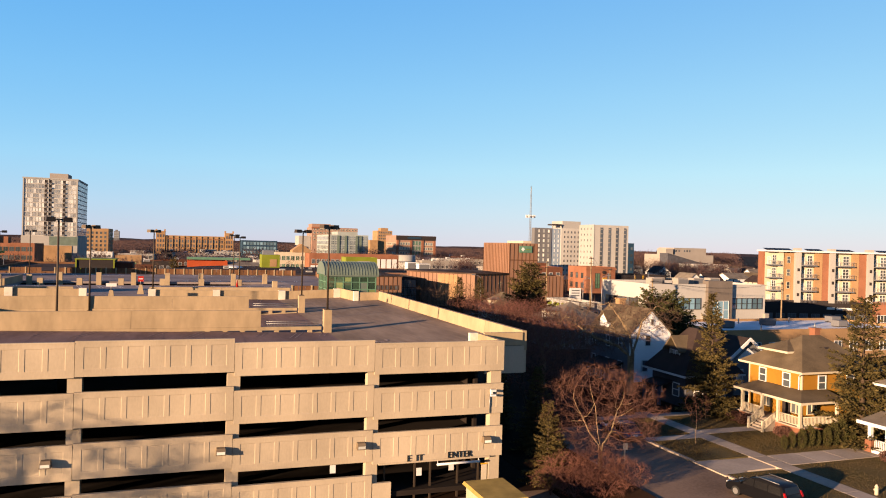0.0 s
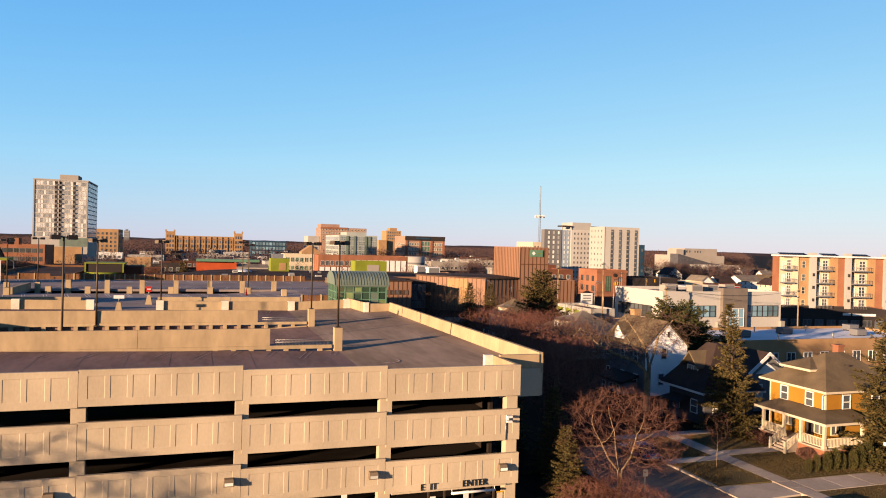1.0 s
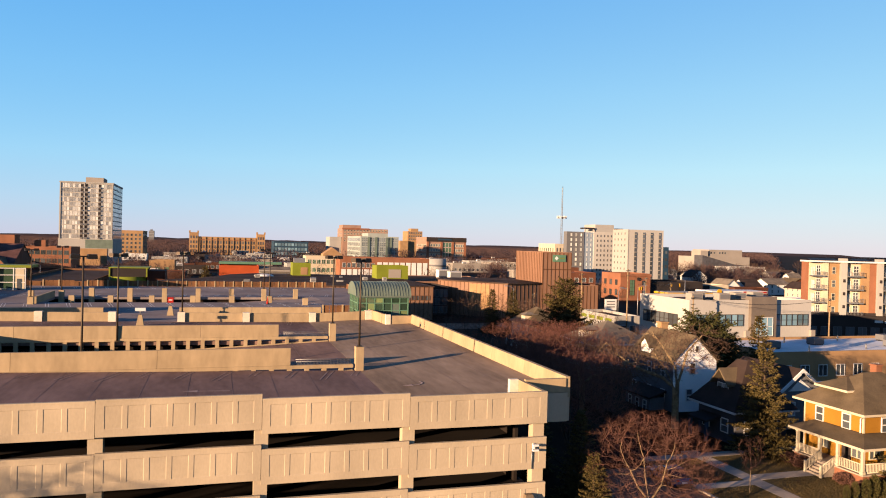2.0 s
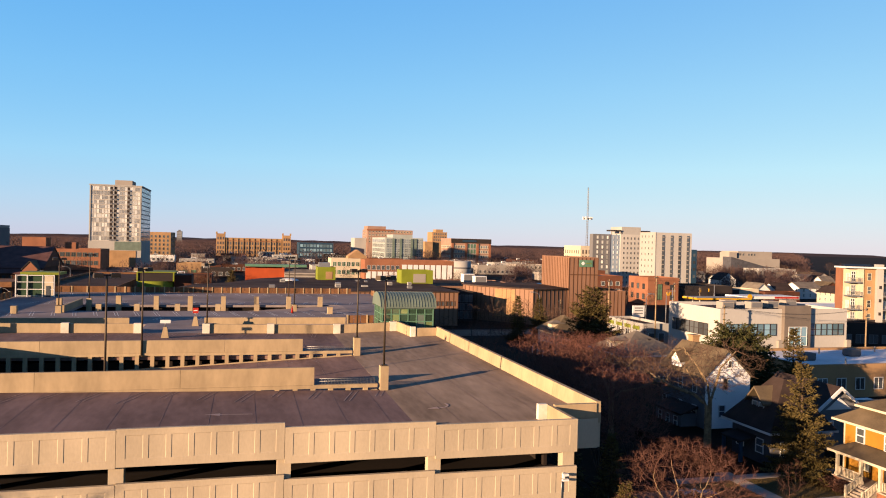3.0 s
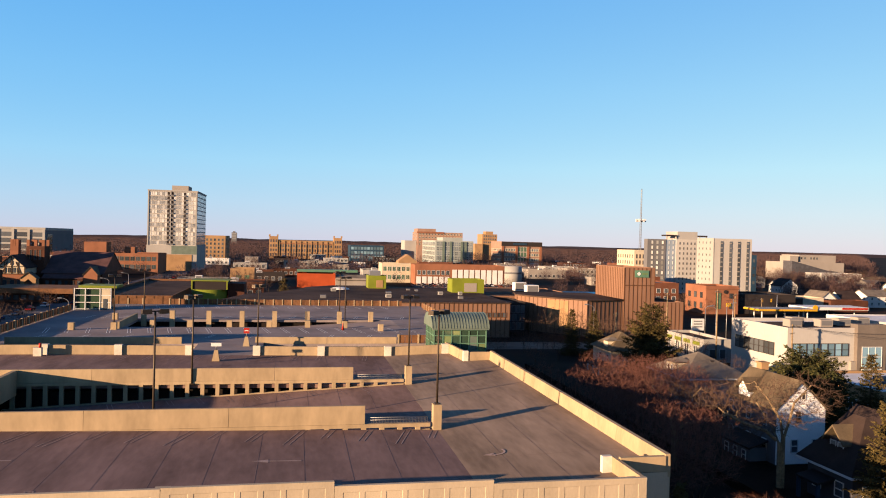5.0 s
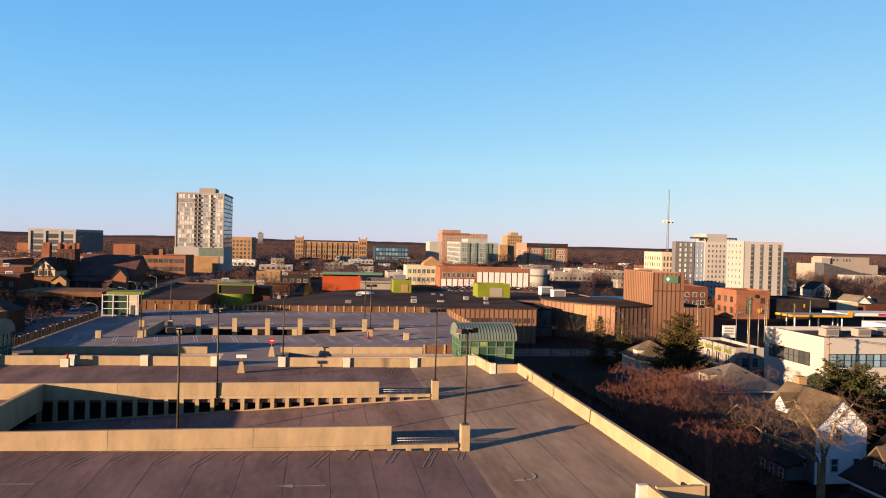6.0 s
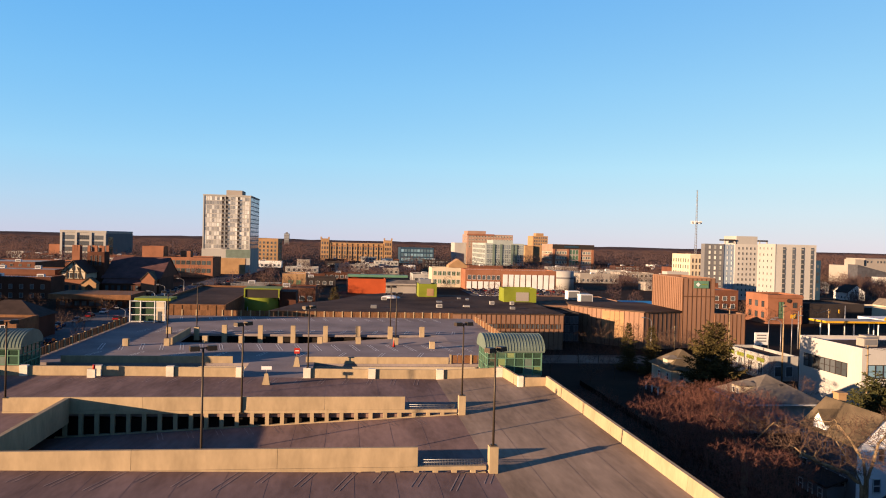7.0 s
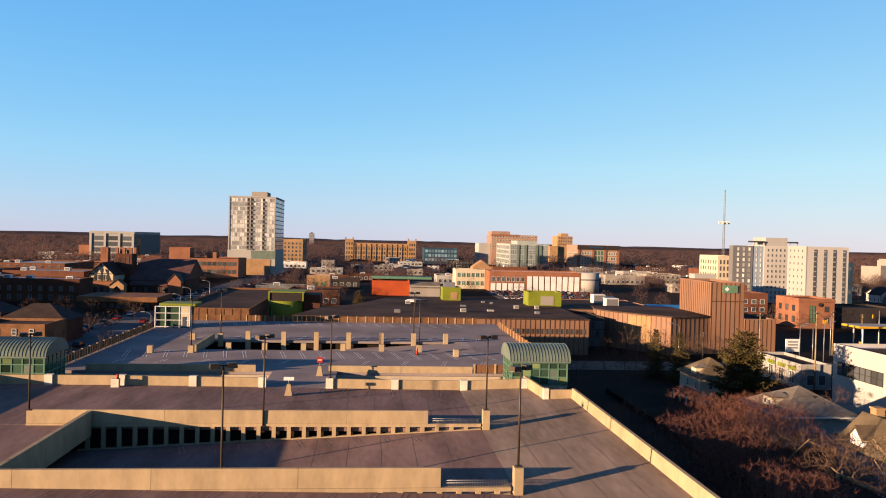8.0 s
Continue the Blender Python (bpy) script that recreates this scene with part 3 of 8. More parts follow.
# the two long walls of the ramp well, over a row of short columns
def ramp_wall(y0, y1, seams, xr, top, xp, ptop, front_row):
    for a, b in zip(seams, seams[1:]):
        part("barrier_wall", loft(B(), [(a + 0.012, y0, 10.36), (b - 0.012, y0, 10.36), (b - 0.012, y1, 10.36), (a + 0.012, y1, 10.36)], [(a + 0.012, y0 + 0.03, top), (b - 0.012, y0 + 0.03, top), (b - 0.012, y1 - 0.03, top), (a + 0.012, y1 - 0.03, top)]), "concrete", garage)
    part("barrier_beam", bx(B(), seams[0], xr, y0 - 0.06, y1 + 0.02, 10.06, 10.355), "concrete", garage)
    part("kerb_beam", slab(B(), [(-48.5, y0 - 0.03, ramp_z(-48.5) + 0.10), (xr, y0 - 0.03, ramp_z(xr) + 0.10), (xr, y1, ramp_z(xr) + 0.10), (-48.5, y1, ramp_z(-48.5) + 0.10)], 0.6), "concrete", garage)
    x = -47.6
    while x < xr - 0.3:
        part("short_column", bx(B(), x - 0.19, x + 0.19, y0 - 0.02, y1 - 0.05, ramp_z(x) - 0.1, 10.06), "concrete", garage)
        x += 1.46
    part("pier", bx(B(), xp - 0.34, xp + 0.34, y0 - 0.25, y1 + 0.25, 9.55, ptop), "concrete", garage)
    xs = np.linspace(seams[-1] + 0.35, xr - 0.2, 40)
    for zr in (10.62, 10.82):
        part("rail", tube(B(), (xs[0], y1 - 0.1, zr), (xs[-1], y1 - 0.1, zr), 0.025, n=6), "galv", garage)
    bm = B()
    for x in xs:
        bx(bm, x - 0.008, x + 0.008, y1 - 0.11, y1 - 0.09, 10.36, 10.82)
    part("rail_bar", bm, "galv", garage, "fine grey bars of a low railing", "stuff")


ramp_wall(17.35, 17.7, [-73.0, -63.4, -54.6, -45.8, -36.3, -25.9, -15.4], -10.1, 11.82, -9.55, 11.85, True)
ramp_wall(35.95, 36.3, [-53.2, -47.1, -40.5, -31.2, -23.0, -14.95], -9.6, 11.66, -9.1, 11.76, False)
# near-black sheet behind the short columns, painted as the shade there
part("shade_back", bx(B(), -73, -10, 37.2, 37.4, 0, 9.3), "dark", garage)
part("well_wall", loft(B(), [(-47.6, 17.75, 9.2), (-47.2, 17.75, 9.2), (-47.2, 35.9, 9.2), (-47.6, 35.9, 9.2)], [(-47.6, 17.75, 11.7), (-47.2, 17.75, 11.7), (-47.2, 35.9, 11.62), (-47.6, 35.9, 11.62)]), "concrete", garage)
part("well_beam", bx(B(), -48.3, -47.61, 17.75, 35.9, 9.2, 10.3), "concrete", garage)

# thin joints and stall marks on the deck
bm = B()
for k in range(19):
    x = -66 + k * 3.05
    for y0, y1, row in ((0.1, 17.3, 5), (36.4, 54.8, 40)):
        z = deck_z(x, row) + 0.006
        bm.faces.new([bm.verts.new(p) for p in ((x, y0, z), (x + 0.035, y0, z), (x + 0.035, y1, z), (x, y1, z))])
for y in (9.0, 21.0, 33.0, 45.0):
    bm.faces.new([bm.verts.new(p) for p in ((-9.4, y, 9.81), (3.0, y, 10.29), (3.0, y + 0.035, 10.29), (-9.4, y + 0.035, 9.81))])
for x in (-6.3, -3.2, -0.1):
    z = deck_z(x, 5) + 0.008
    bm.faces.new([bm.verts.new(p) for p in ((x, 4.0, z), (x + 0.03, 4.0, z), (x + 0.03, 54.0, z), (x, 54.0, z))])
for k in range(9):
    x = -38 + k * 3.05
    bm.faces.new([bm.verts.new(p) for p in ((x, 18, ramp_z(x) + 0.01), (x + 0.035, 18, ramp_z(x + 0.035) + 0.01), (x + 0.035, 35.8, ramp_z(x + 0.035) + 0.01), (x, 35.8, ramp_z(x) + 0.01))])
part("sealant_joint", bm, "joint", garage, "thin dark sealed joints in the deck", "stuff")


def hairpin(x, y0, y1, lean, zf, n=6):
    """A pair of worn white lines between two stalls, closed at one end."""
    bm = B()
    for off in (-0.22, 0.22):
        for i in range(n):
            ya, yb = y0 + (y1 - y0) * i / n, y0 + (y1 - y0) * (i + 1) / n
            xa, xb = x + off + lean * (ya - y0), x + off + lean * (yb - y0)
            bm.faces.new([bm.verts.new(p) for p in ((xa - 0.045, ya, zf(xa) + 0.012), (xa + 0.045, ya, zf(xa) + 0.012), (xb + 0.045, yb, zf(xb) + 0.012), (xb - 0.045, yb, zf(xb) + 0.012))])
    xe = x + lean * (y1 - y0)
    bm.faces.new([bm.verts.new(p) for p in ((xe - 0.175, y1 - 0.09, zf(xe - 0.22) + 0.012), (xe + 0.175, y1 - 0.09, zf(xe + 0.22) + 0.012), (xe + 0.175, y1, zf(xe + 0.22) + 0.012), (xe - 0.175, y1, zf(xe - 0.22) + 0.012))])
    bmesh.ops.remove_doubles(bm, verts=bm.verts, dist=0.002)
    return bm


for k in range(17):
    x = -54.5 + k * 2.75
    part("stall_mark", hairpin(x, 13.2 + 0.8 * ((k * 5) % 3), 17.2, 0.32, lambda q: deck_z(q, 5)), "stall_paint", garage)
    part("stall_mark", hairpin(x + 0.6, 0.3, 4.2, -0.25, lambda q: deck_z(q, 5)), "stall_paint", garage)
for k in range(6):
    x = -29 + k * 2.75
    part("stall_mark", hairpin(x, 18.2, 22.4, 0.3, ramp_z), "stall_paint", garage)
for k in range(10):
    x = -38 + k * 2.75
    part("stall_mark", hairpin(x, 33.0, 35.6, -0.3, ramp_z), "stall_paint", garage)
for k in range(16):
    part("stall_mark", hairpin(-56 + k * 2.9, 51.0, 54.6, 0.15, lambda q: deck_z(q, 40)), "stall_paint", garage)


# direction arrows worn into the aisles
def arrow(x, y, ux, uy, zf):
    """A straight arrow of the length of a car, pointing along (ux, uy)."""
    pts = [(0, -0.09), (2.2, -0.09), (2.2, -0.34), (3.3, 0), (2.2, 0.34), (2.2, 0.09), (0, 0.09)]
    bm = B()
    bm.faces.new([bm.verts.new((x + a * ux - b * uy, y + a * uy + b * ux, zf(x + a * ux - b * uy) + 0.014)) for a, b in pts])
    return bm


part("arrow_mark", arrow(-20.4, 9.3, -1, 0, lambda q: deck_z(q, 5)), "stripe_worn", garage, "worn white direction arrow")
part("arrow_mark", arrow(-38.6, 10.1, -1, 0, lambda q: deck_z(q, 5)), "stripe_worn", garage, "worn white direction arrow")
bm = B()
rows = [(-6.7 + 0.75 * math.cos(a), 10.4 + 0.75 * math.sin(a), -6.7 + 0.92 * math.cos(a), 10.4 + 0.92 * math.sin(a)) for a in np.linspace(-1.9, 0.5, 9)]
ring = [[bm.verts.new((p, q, deck_z(p, 5) + 0.03)), bm.verts.new((r, t, deck_z(r, 5) + 0.03))] for p, q, r, t in rows]
for u, w in zip(ring, ring[1:]):
    bm.faces.new((u[0], u[1], w[1], w[0]))
tip = [bm.verts.new((p, q, deck_z(p, 5) + 0.03)) for p, q in ((-6.8, 9.3), (-6.8, 10.0), (-7.7, 9.6))]
bm.faces.new(tip)
part("turn_mark", bm, "stripe_worn", garage, "curved white turn arrow")


# fittings of the front: lamps, words over the gate, bars, posts
def wall_light(x, z):
    t = thing("wall_light", (x, -0.24, z), "bronze box wall light on the panelled front", "wall light", "wall lights of the garage")
    part("housing", loft(B(), [(x - 0.32, -0.72, z - 0.2), (x + 0.32, -0.72, z - 0.2), (x + 0.32, -0.21, z - 0.2), (x - 0.32, -0.21, z - 0.2)], [(x - 0.26, -0.6, z + 0.22), (x + 0.26, -0.6, z + 0.22), (x + 0.26, -0.21, z + 0.22), (x - 0.26, -0.21, z + 0.22)]), "fixture", t)
    part("lens", bx(B(), x - 0.25, x + 0.25, -0.735, -0.722, z - 0.14, z + 0.04), "glasspale", t)


for x, z in ((-29.2, 4.55), (-19.4, 4.62), (-10.4, 4.36), (-1.3, 4.2), (-38.3, 4.55)):
    wall_light(x, z)
cam_box = thing("bracket_lamp", (-0.95, -0.24, 7.2), "small white double bracket on the wall", "fitting")
bm = B()
bx(bm, -1.02, -0.9, -0.4, -0.19, 7.35, 7.75)
bx(bm, -1.12, -0.72, -0.62, -0.4, 7.62, 7.76)
bx(bm, -1.12, -0.72, -0.62, -0.4, 7.3, 7.42)
part("bracket", bm, "white", cam_box)
part("conduit", tube(B(), (-1.06, -0.27, 6.05), (-1.06, -0.27, 7.4), 0.035), "galv", cam_box)

gate = thing("entrance_gate", (-4.8, 0.3, 0), "dark garage entrance with black letters and a white height bar", "garage entrance")
lettering("letters_enter", "ENTER", 0.62, (-3.25, -0.27, 3.05), "black", gate)
lettering("letters_exit", "E  IT", 0.62, (-6.55, -0.27, 3.02), "black", gate)
part("ledge", bx(B(), -9.1, -0.95, -0.26, -0.02, 2.9, 3.02), "panel", gate)
part("height_bar", tube(B(), (-4.95, -0.35, 2.68), (-1.75, -0.35, 2.68), 0.085, n=10), "white", gate, "white tubular clearance bar")
for x in (-8.5, -6.3, -5.15, -3.1, -1.5):
    part("gate_post", bx(B(), x - 0.06, x + 0.06, 0.5, 0.62, 0.0, 2.9), "steel", gate)
for x in (-4.9, -1.8):
    part("hanger", tube(B(), (x, -0.35, 2.68), (x, -0.2, 3.0), 0.02, n=5), "galv", gate)
for x, z in ((-6.0, 1.75), (-3.6, 1.95), (-12.1, 2.4)):
    part("notice", bx(B(), x - 0.19, x + 0.19, 0.44, 0.47, z, z + 0.55), "white", gate, "small white notice")
part("gate_frame", bx(bx(B(), -1.45, -0.95, 0.1, 0.16, 0.4, 0.48), -1.45, -0.95, 0.1, 0.16, 2.3, 2.38), "yellow", gate)
part("gate_leaf", bx(B(), -1.42, -1.0, 0.11, 0.14, 0.5, 2.28), "cream", gate)

booth = thing("booth", (-2.8, -5.5, 0), "small tan-roofed booth before the garage entrance", "booth")
part("wall", bx(B(), -4.1, -1.6, -7.3, -3.8, 0, 2.3), "panel", booth)
part("roof", loft(B(), [(-4.3, -7.6, 2.3), (-1.35, -7.6, 2.3), (-1.35, -3.55, 2.3), (-4.3, -3.55, 2.3)], [(-4.2, -7.5, 2.5), (-1.45, -7.5, 2.5), (-1.45, -3.65, 2.5), (-4.2, -3.65, 2.5)]), "boothroof", booth, "yellowish flat roof")
part("door", bx(B(), -1.6, -1.55, -6.2, -5.3, 0.05, 2.1), "steel", booth)


# ---- pole lamps of the roof ----
def pole_lamp(x, y, z0, z1, heads=2, turn=0.35):
    t = thing("pole_lamp", (x, y, z0), "tall dark bronze pole lamp with box heads on the roof deck", "lamp post", "pole lamps of the roof decks")
    part("base_plate", bx(B(), x - 0.2, x + 0.2, y - 0.2, y + 0.2, z0, z0 + 0.08), "steel", t)
    part("pole", tube(B(), (x, y, z0 + 0.07), (x, y, z1 - 0.2), 0.095, 0.075, n=10), "steel", t)
    part("arm", tube(B(), (x - 0.3 * math.cos(turn), y - 0.3 * math.sin(turn), z1 - 0.18), (x + 0.3 * math.cos(turn), y + 0.3 * math.sin(turn), z1 - 0.18), 0.05), "steel", t)
    for s in ((-1, 1) if heads == 2 else (-1,)):
        cx, cy = x + s * 0.62 * math.cos(turn), y + s * 0.62 * math.sin(turn)
        ux, uy = 0.36 * math.cos(turn), 0.36 * math.sin(turn)
        vx, vy = -uy * 0.85, ux * 0.85
        ring = [(cx - ux - vx, cy - uy - vy), (cx + ux - vx, cy + uy - vy), (cx + ux + vx, cy + uy + vy), (cx - ux + vx, cy - uy + vy)]
        head = part("lamp_head", loft(B(), [(a, b, z1 - 0.36) for a, b in ring], [(cx + (a - cx) * 0.9, cy + (b - cy) * 0.9, z1) for a, b in ring]), "steel", t)
        part("lens", loft(B(), [(cx + (a - cx) * 0.8, cy + (b - cy) * 0.8, z1 - 0.385) for a, b in ring], [(cx + (a - cx) * 0.8, cy + (b - cy) * 0.8, z1 - 0.362) for a, b in ring]), "glasspale", head)
    return t


LAMPS = [(-31.5, 17.95, 8.62, 19.4), (-9.55, 17.53, 11.86, 19.5), (-31.1, 35.86, 10.1, 19.1), (-9.1, 36.1, 11.77, 19.3), (-53.0, 36.1, 11.6, 19.0), (-25.7, 55.0, 11.2, 19.0), (-53.0, 17.53, 11.83, 19.4)]
for k, (x, y, z0, z1) in enumerate(LAMPS):
    pole_lamp(x, y, z0, z1, turn=0.35 + 0.25 * (k % 3))

# ---- the second garage behind, joined by a bridge ----
garage2 = thing("parking_garage", (-28, 92, 0), "second concrete parking garage with a pale roof deck", "parking garage")
ZB = 9.8


def ramp_b(x):
    return ZB - 0.062 * max(0.0, -3.0 - x)


for q in ((-64, 7.3, 66.4, 86.0), (-64, 7.3, 97.2, 127.0), (-64, -48.6, 86.0, 97.2), (-3.0, 7.3, 86.0, 97.2)):
    part("roof_deck", bx(B(), *q, ZB - 0.4, ZB), "deck_b", garage2, "pale blue-grey concrete roof deck")
part("bridge_deck", bx(B(), -34.2, -25.4, 55.0, 66.4, 9.6, 9.98), "deck_b", garage2)
part("link_deck", bx(B(), -66, -34.2, 55.3, 66.2, 8.2, 8.6), "deck_b", garage2)
part("link_deck", bx(B(), -25.4, 3, 55.3, 66.2, 8.2, 8.6), "deck_b", garage2)
part("ramp", strip(B(), -48.5, -3.0, 86.0, 97.2, lambda x, y: ramp_b(x), 0.3, 8), "deck_b", garage2)
part("wall", bx(B(), -63.8, 7.1, 126.6, 126.9, 0, 9.4), "panel", garage2)
part("wall", bx(B(), 6.9, 7.2, 66.5, 126.5, 0, 9.4), "panel", garage2)
part("wall", bx(B(), -63.9, -63.6, 66.5, 126.5, 0, 9.4), "panel", garage2)
# near-black wall painted as the shade beneath the far deck
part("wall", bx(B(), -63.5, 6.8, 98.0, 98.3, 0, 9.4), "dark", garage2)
part("front_wall", bx(B(), -64, 7.3, 66.0, 66.3, 0, 9.4), "panel", garage2)
part("barrier_wall", bx(B(), -59.2, -36.6, 66.35, 66.65, ZB, ZB + 0.95), "concrete", garage2)
part("barrier_wall", bx(B(), -26.6, -16.5, 66.35, 66.65, ZB, ZB + 0.95), "concrete", garage2)
part("barrier_wall", bx(B(), -16.45, -6.3, 66.35, 66.65, ZB, ZB + 0.95), "concrete", garage2)
part("ramp_side_wall", loft(B(), [(-49.0, 83.5, ZB), (-48.6, 83.5, ZB), (-48.6, 97.2, ZB), (-49.0, 97.2, ZB)], [(-49.0, 83.5, ZB + 1.1), (-48.6, 83.5, ZB + 1.1), (-48.6, 97.2, ZB + 1.1), (-49.0, 97.2, ZB + 1.1)]), "concrete", garage2)
pillar = shared("pillar", bx(B(), -0.42, 0.42, -0.4, 0.4, -1.8, 1.65), "concrete")
for x in (-42.7, -36.4, -30.6, -24.8, -18.9, -13.0, -7.1):
    piece("pillar", pillar, (x, 97.0, ZB), garage2)
stub = shared("low_post", bx(B(), -0.42, 0.42, -0.4, 0.4, -1.2, 1.15), "concrete")
for x, y in ((-55.3, 82.0), (-49.2, 82.6), (-44.0, 86.0), (-38.2, 86.1), (-31.9, 86.3), (-25.4, 86.3), (-19.0, 86.0), (-12.7, 85.6), (-7.0, 81.2), (-52.3, 97.0), (-47.6, 97.4)):
    piece("low_post", stub, (x, y, ZB), garage2)
for k in range(20):
    for y0, y1, lean in ((72.5, 76.0, 0.25), (78.0, 84.5, -0.2), (99, 103.0, 0.2), (119.0, 124.0, -0.2)):
        x = -58 + k * 3.0
        if (k % 2 and y0 == 72.5) or (x > 2 and y0 < 90):
            continue
        part("stall_mark", hairpin(x, y0, y1, lean, lambda q: ZB, 2), "stripe", garage2)

# brown board screens round its roof
board = shared("board", bx(B(), 0.03, 0.95, -0.04, 0.04, 0.08, 1.25), "wood")
boardx = shared("board", bx(B(), -0.04, 0.04, 0.03, 0.95, 0.08, 1.25), "wood")
fpost = shared("fence_post", bx(B(), -0.12, 0.12, -0.14, 0.14, 0.0, 1.35), "concrete")


def board_fence(name, a, b, along_x, every=3):
    t = thing(name, ((a[0] + b[0]) / 2, (a[1] + b[1]) / 2, ZB), "brown wooden board screen along the garage roof edge", "fence", "board screens of the garage roof")
    n = int(round(abs((b[0] - a[0]) if along_x else (b[1] - a[1]))))
    for i in range(n):
        at = (a[0] + i, a[1], ZB) if along_x else (a[0], a[1] + i, ZB)
        piece("board", board if along_x else boardx, at, t)
        if i % every == 0:
            piece("fence_post", fpost, at, t)


board_fence("board_fence", (-48, 126.6), (3, 126.6), True, 2)
board_fence("board_fence", (7.0, 68), (7.0, 122), False)
board_fence("board_fence", (-63.7, 68), (-63.7, 112), False)
board_fence("board_fence", (-6.0, 66.5), (0.0, 66.5), True)
board_fence("board_fence", (-56.5, 126.6), (-50.5, 126.6), True)


# ---- stair towers with barrel roofs ----
def stair_tower(x0, x1, y0, y1, z0, eave, rise, open_end):
    t = thing("stair_tower", ((x0 + x1) / 2, (y0 + y1) / 2, z0 - 8), "glazed stair tower with a green barrel-vaulted metal roof", "stair tower", "stair towers between the garages")
    n = 18
    o = 0.35
    prof = []
    for i in range(n + 1):
        a = math.pi * i / n
        prof.append(((y0 + y1) / 2 - math.cos(a) * ((y1 - y0) / 2 + o), eave + math.sin(a) * rise))
    part("roof", prism_x(B(), prof, x0 - o, x1 + o), "vault", t, "pale green standing-seam vault")
    x = x0 - o
    while x <= x1 + o + 0.01:
        pts = [((y0 + y1) / 2 - math.cos(math.pi * i / n) * ((y1 - y0) / 2 + o + 0.06), eave + math.sin(math.pi * i / n) * (rise + 0.06)) for i in range(n + 1)]
        part("seam", prism_x(B(), pts, x - 0.03, x + 0.03), "vault", t)
        x += 0.42
    part("eave", bx(B(), x0 - o, x1 + o, y0 - o, y0 - o + 0.22, eave - 0.22, eave - 0.01), "vault", t)
    part("eave", bx(B(), x0 - o, x1 + o, y1 + o - 0.22, y1 + o, eave - 0.22, eave - 0.01), "vault", t)
    part("core", bx(B(), x0 + 0.5, x1 - 0.5, y0 + 1.6, y1 - 0.5, z0 - 8, eave - 0.3), "stairglass", t)
    part("plinth", bx(B(), x0, x1, y0, y1, z0 - 8, z0 + 0.15), "concrete", t)
    nx = 6
    for i in range(nx + 1):
        x = x0 + (x1 - x0) * i / nx
        part("mullion", bx(B(), x - 0.07, x + 0.07, y0 - 0.05, y0 + 0.1, z0, eave - 0.2), "greenframe", t)
    for z in (z0 + 0.2, z0 + 1.25, z0 + 2.3, eave - 0.3):
        part("transom", bx(B(), x0 + 0.0, x1 - 0.0, y0 - 0.04, y0 + 0.08, z - 0.06, z + 0.06), "greenframe", t)
    pane, lit = (shared("pane", bx(B(), 0.09, (x1 - x0) / nx - 0.09, 0.0, 0.03, 0, 0.9), m) for m in ("stairglass", "stairlit"))
    for i in range(nx):
        for z in (z0 + 0.3, z0 + 1.34, z0 + 2.38):
            if (i, round(z, 1)) == (nx - 2, round(z0 + 0.3, 1)):
                continue
            piece("pane", lit if (i * 3 + int(z * 2)) % 5 == 0 else pane, (x0 + (x1 - x0) * i / nx, y0 + 0.02, z), t)
    # the arched end
    xe = x0 if open_end < 0 else x1
    s = open_end
    ny = 5
    for i in range(ny + 1):
        y = y0 + (y1 - y0) * i / ny
        u = (y - (y0 + y1) / 2) / ((y1 - y0) / 2)
        top = eave + rise * math.sqrt(max(0.0, 1 - u * u)) - 0.06
        part("mullion", bx(B(), xe + s * 0.04 - 0.06, xe + s * 0.04 + 0.06, y - 0.06, y + 0.06, z0, max(top, eave - 0.1)), "greenframe", t)
    for z in (z0 + 0.2, z0 + 1.25, z0 + 2.3, eave, eave + rise * 0.5):
        half = (y1 - y0) / 2 * (1 if z <= eave else math.sqrt(1 - ((z - eave) / rise) ** 2))
        part("transom", bx(B(), xe + s * 0.05 - 0.04, xe + s * 0.05 + 0.04, (y0 + y1) / 2 - half, (y0 + y1) / 2 + half, z - 0.06, z + 0.06), "greenframe", t)
    prof2 = [((y0 + y1) / 2 - math.cos(math.pi * i / n) * (y1 - y0) / 2, eave + math.sin(math.pi * i / n) * (rise - 0.1)) for i in range(n + 1)] + [(y1, z0 + 0.16), (y0, z0 + 0.16)]
    part("end_glass", prism_x(B(), prof2, xe + s * 0.0 - 0.02, xe + s * 0.0 + 0.02), "stairglass", t)
    xo = x1 if open_end < 0 else x0
    part("end_wall", prism_x(B(), prof2, xo - 0.1, xo + 0.1), "greenframe", t)
    part("back_wall", bx(B(), x0 + 0.1, x1 - 0.1, y1 - 0.12, y1, z0, eave - 0.2), "greenframe", t)
    part("door_frame", bx(B(), x0 + (x1 - x0) * (nx - 2) / nx + 0.1, x0 + (x1 - x0) * (nx - 1) / nx - 0.1, y0 + 0.0, y0 + 0.06, z0 + 0.15, z0 + 2.2), "vault", t, "pale green door in the glazing")
    return t


stair_tower(-2.4, 4.9, 57.0, 63.0, 9.9, 13.25, 1.85, -1)
stair_tower(-68.2, -60.6, 57.0, 63.0, 9.9, 13.25, 1.85, 1)

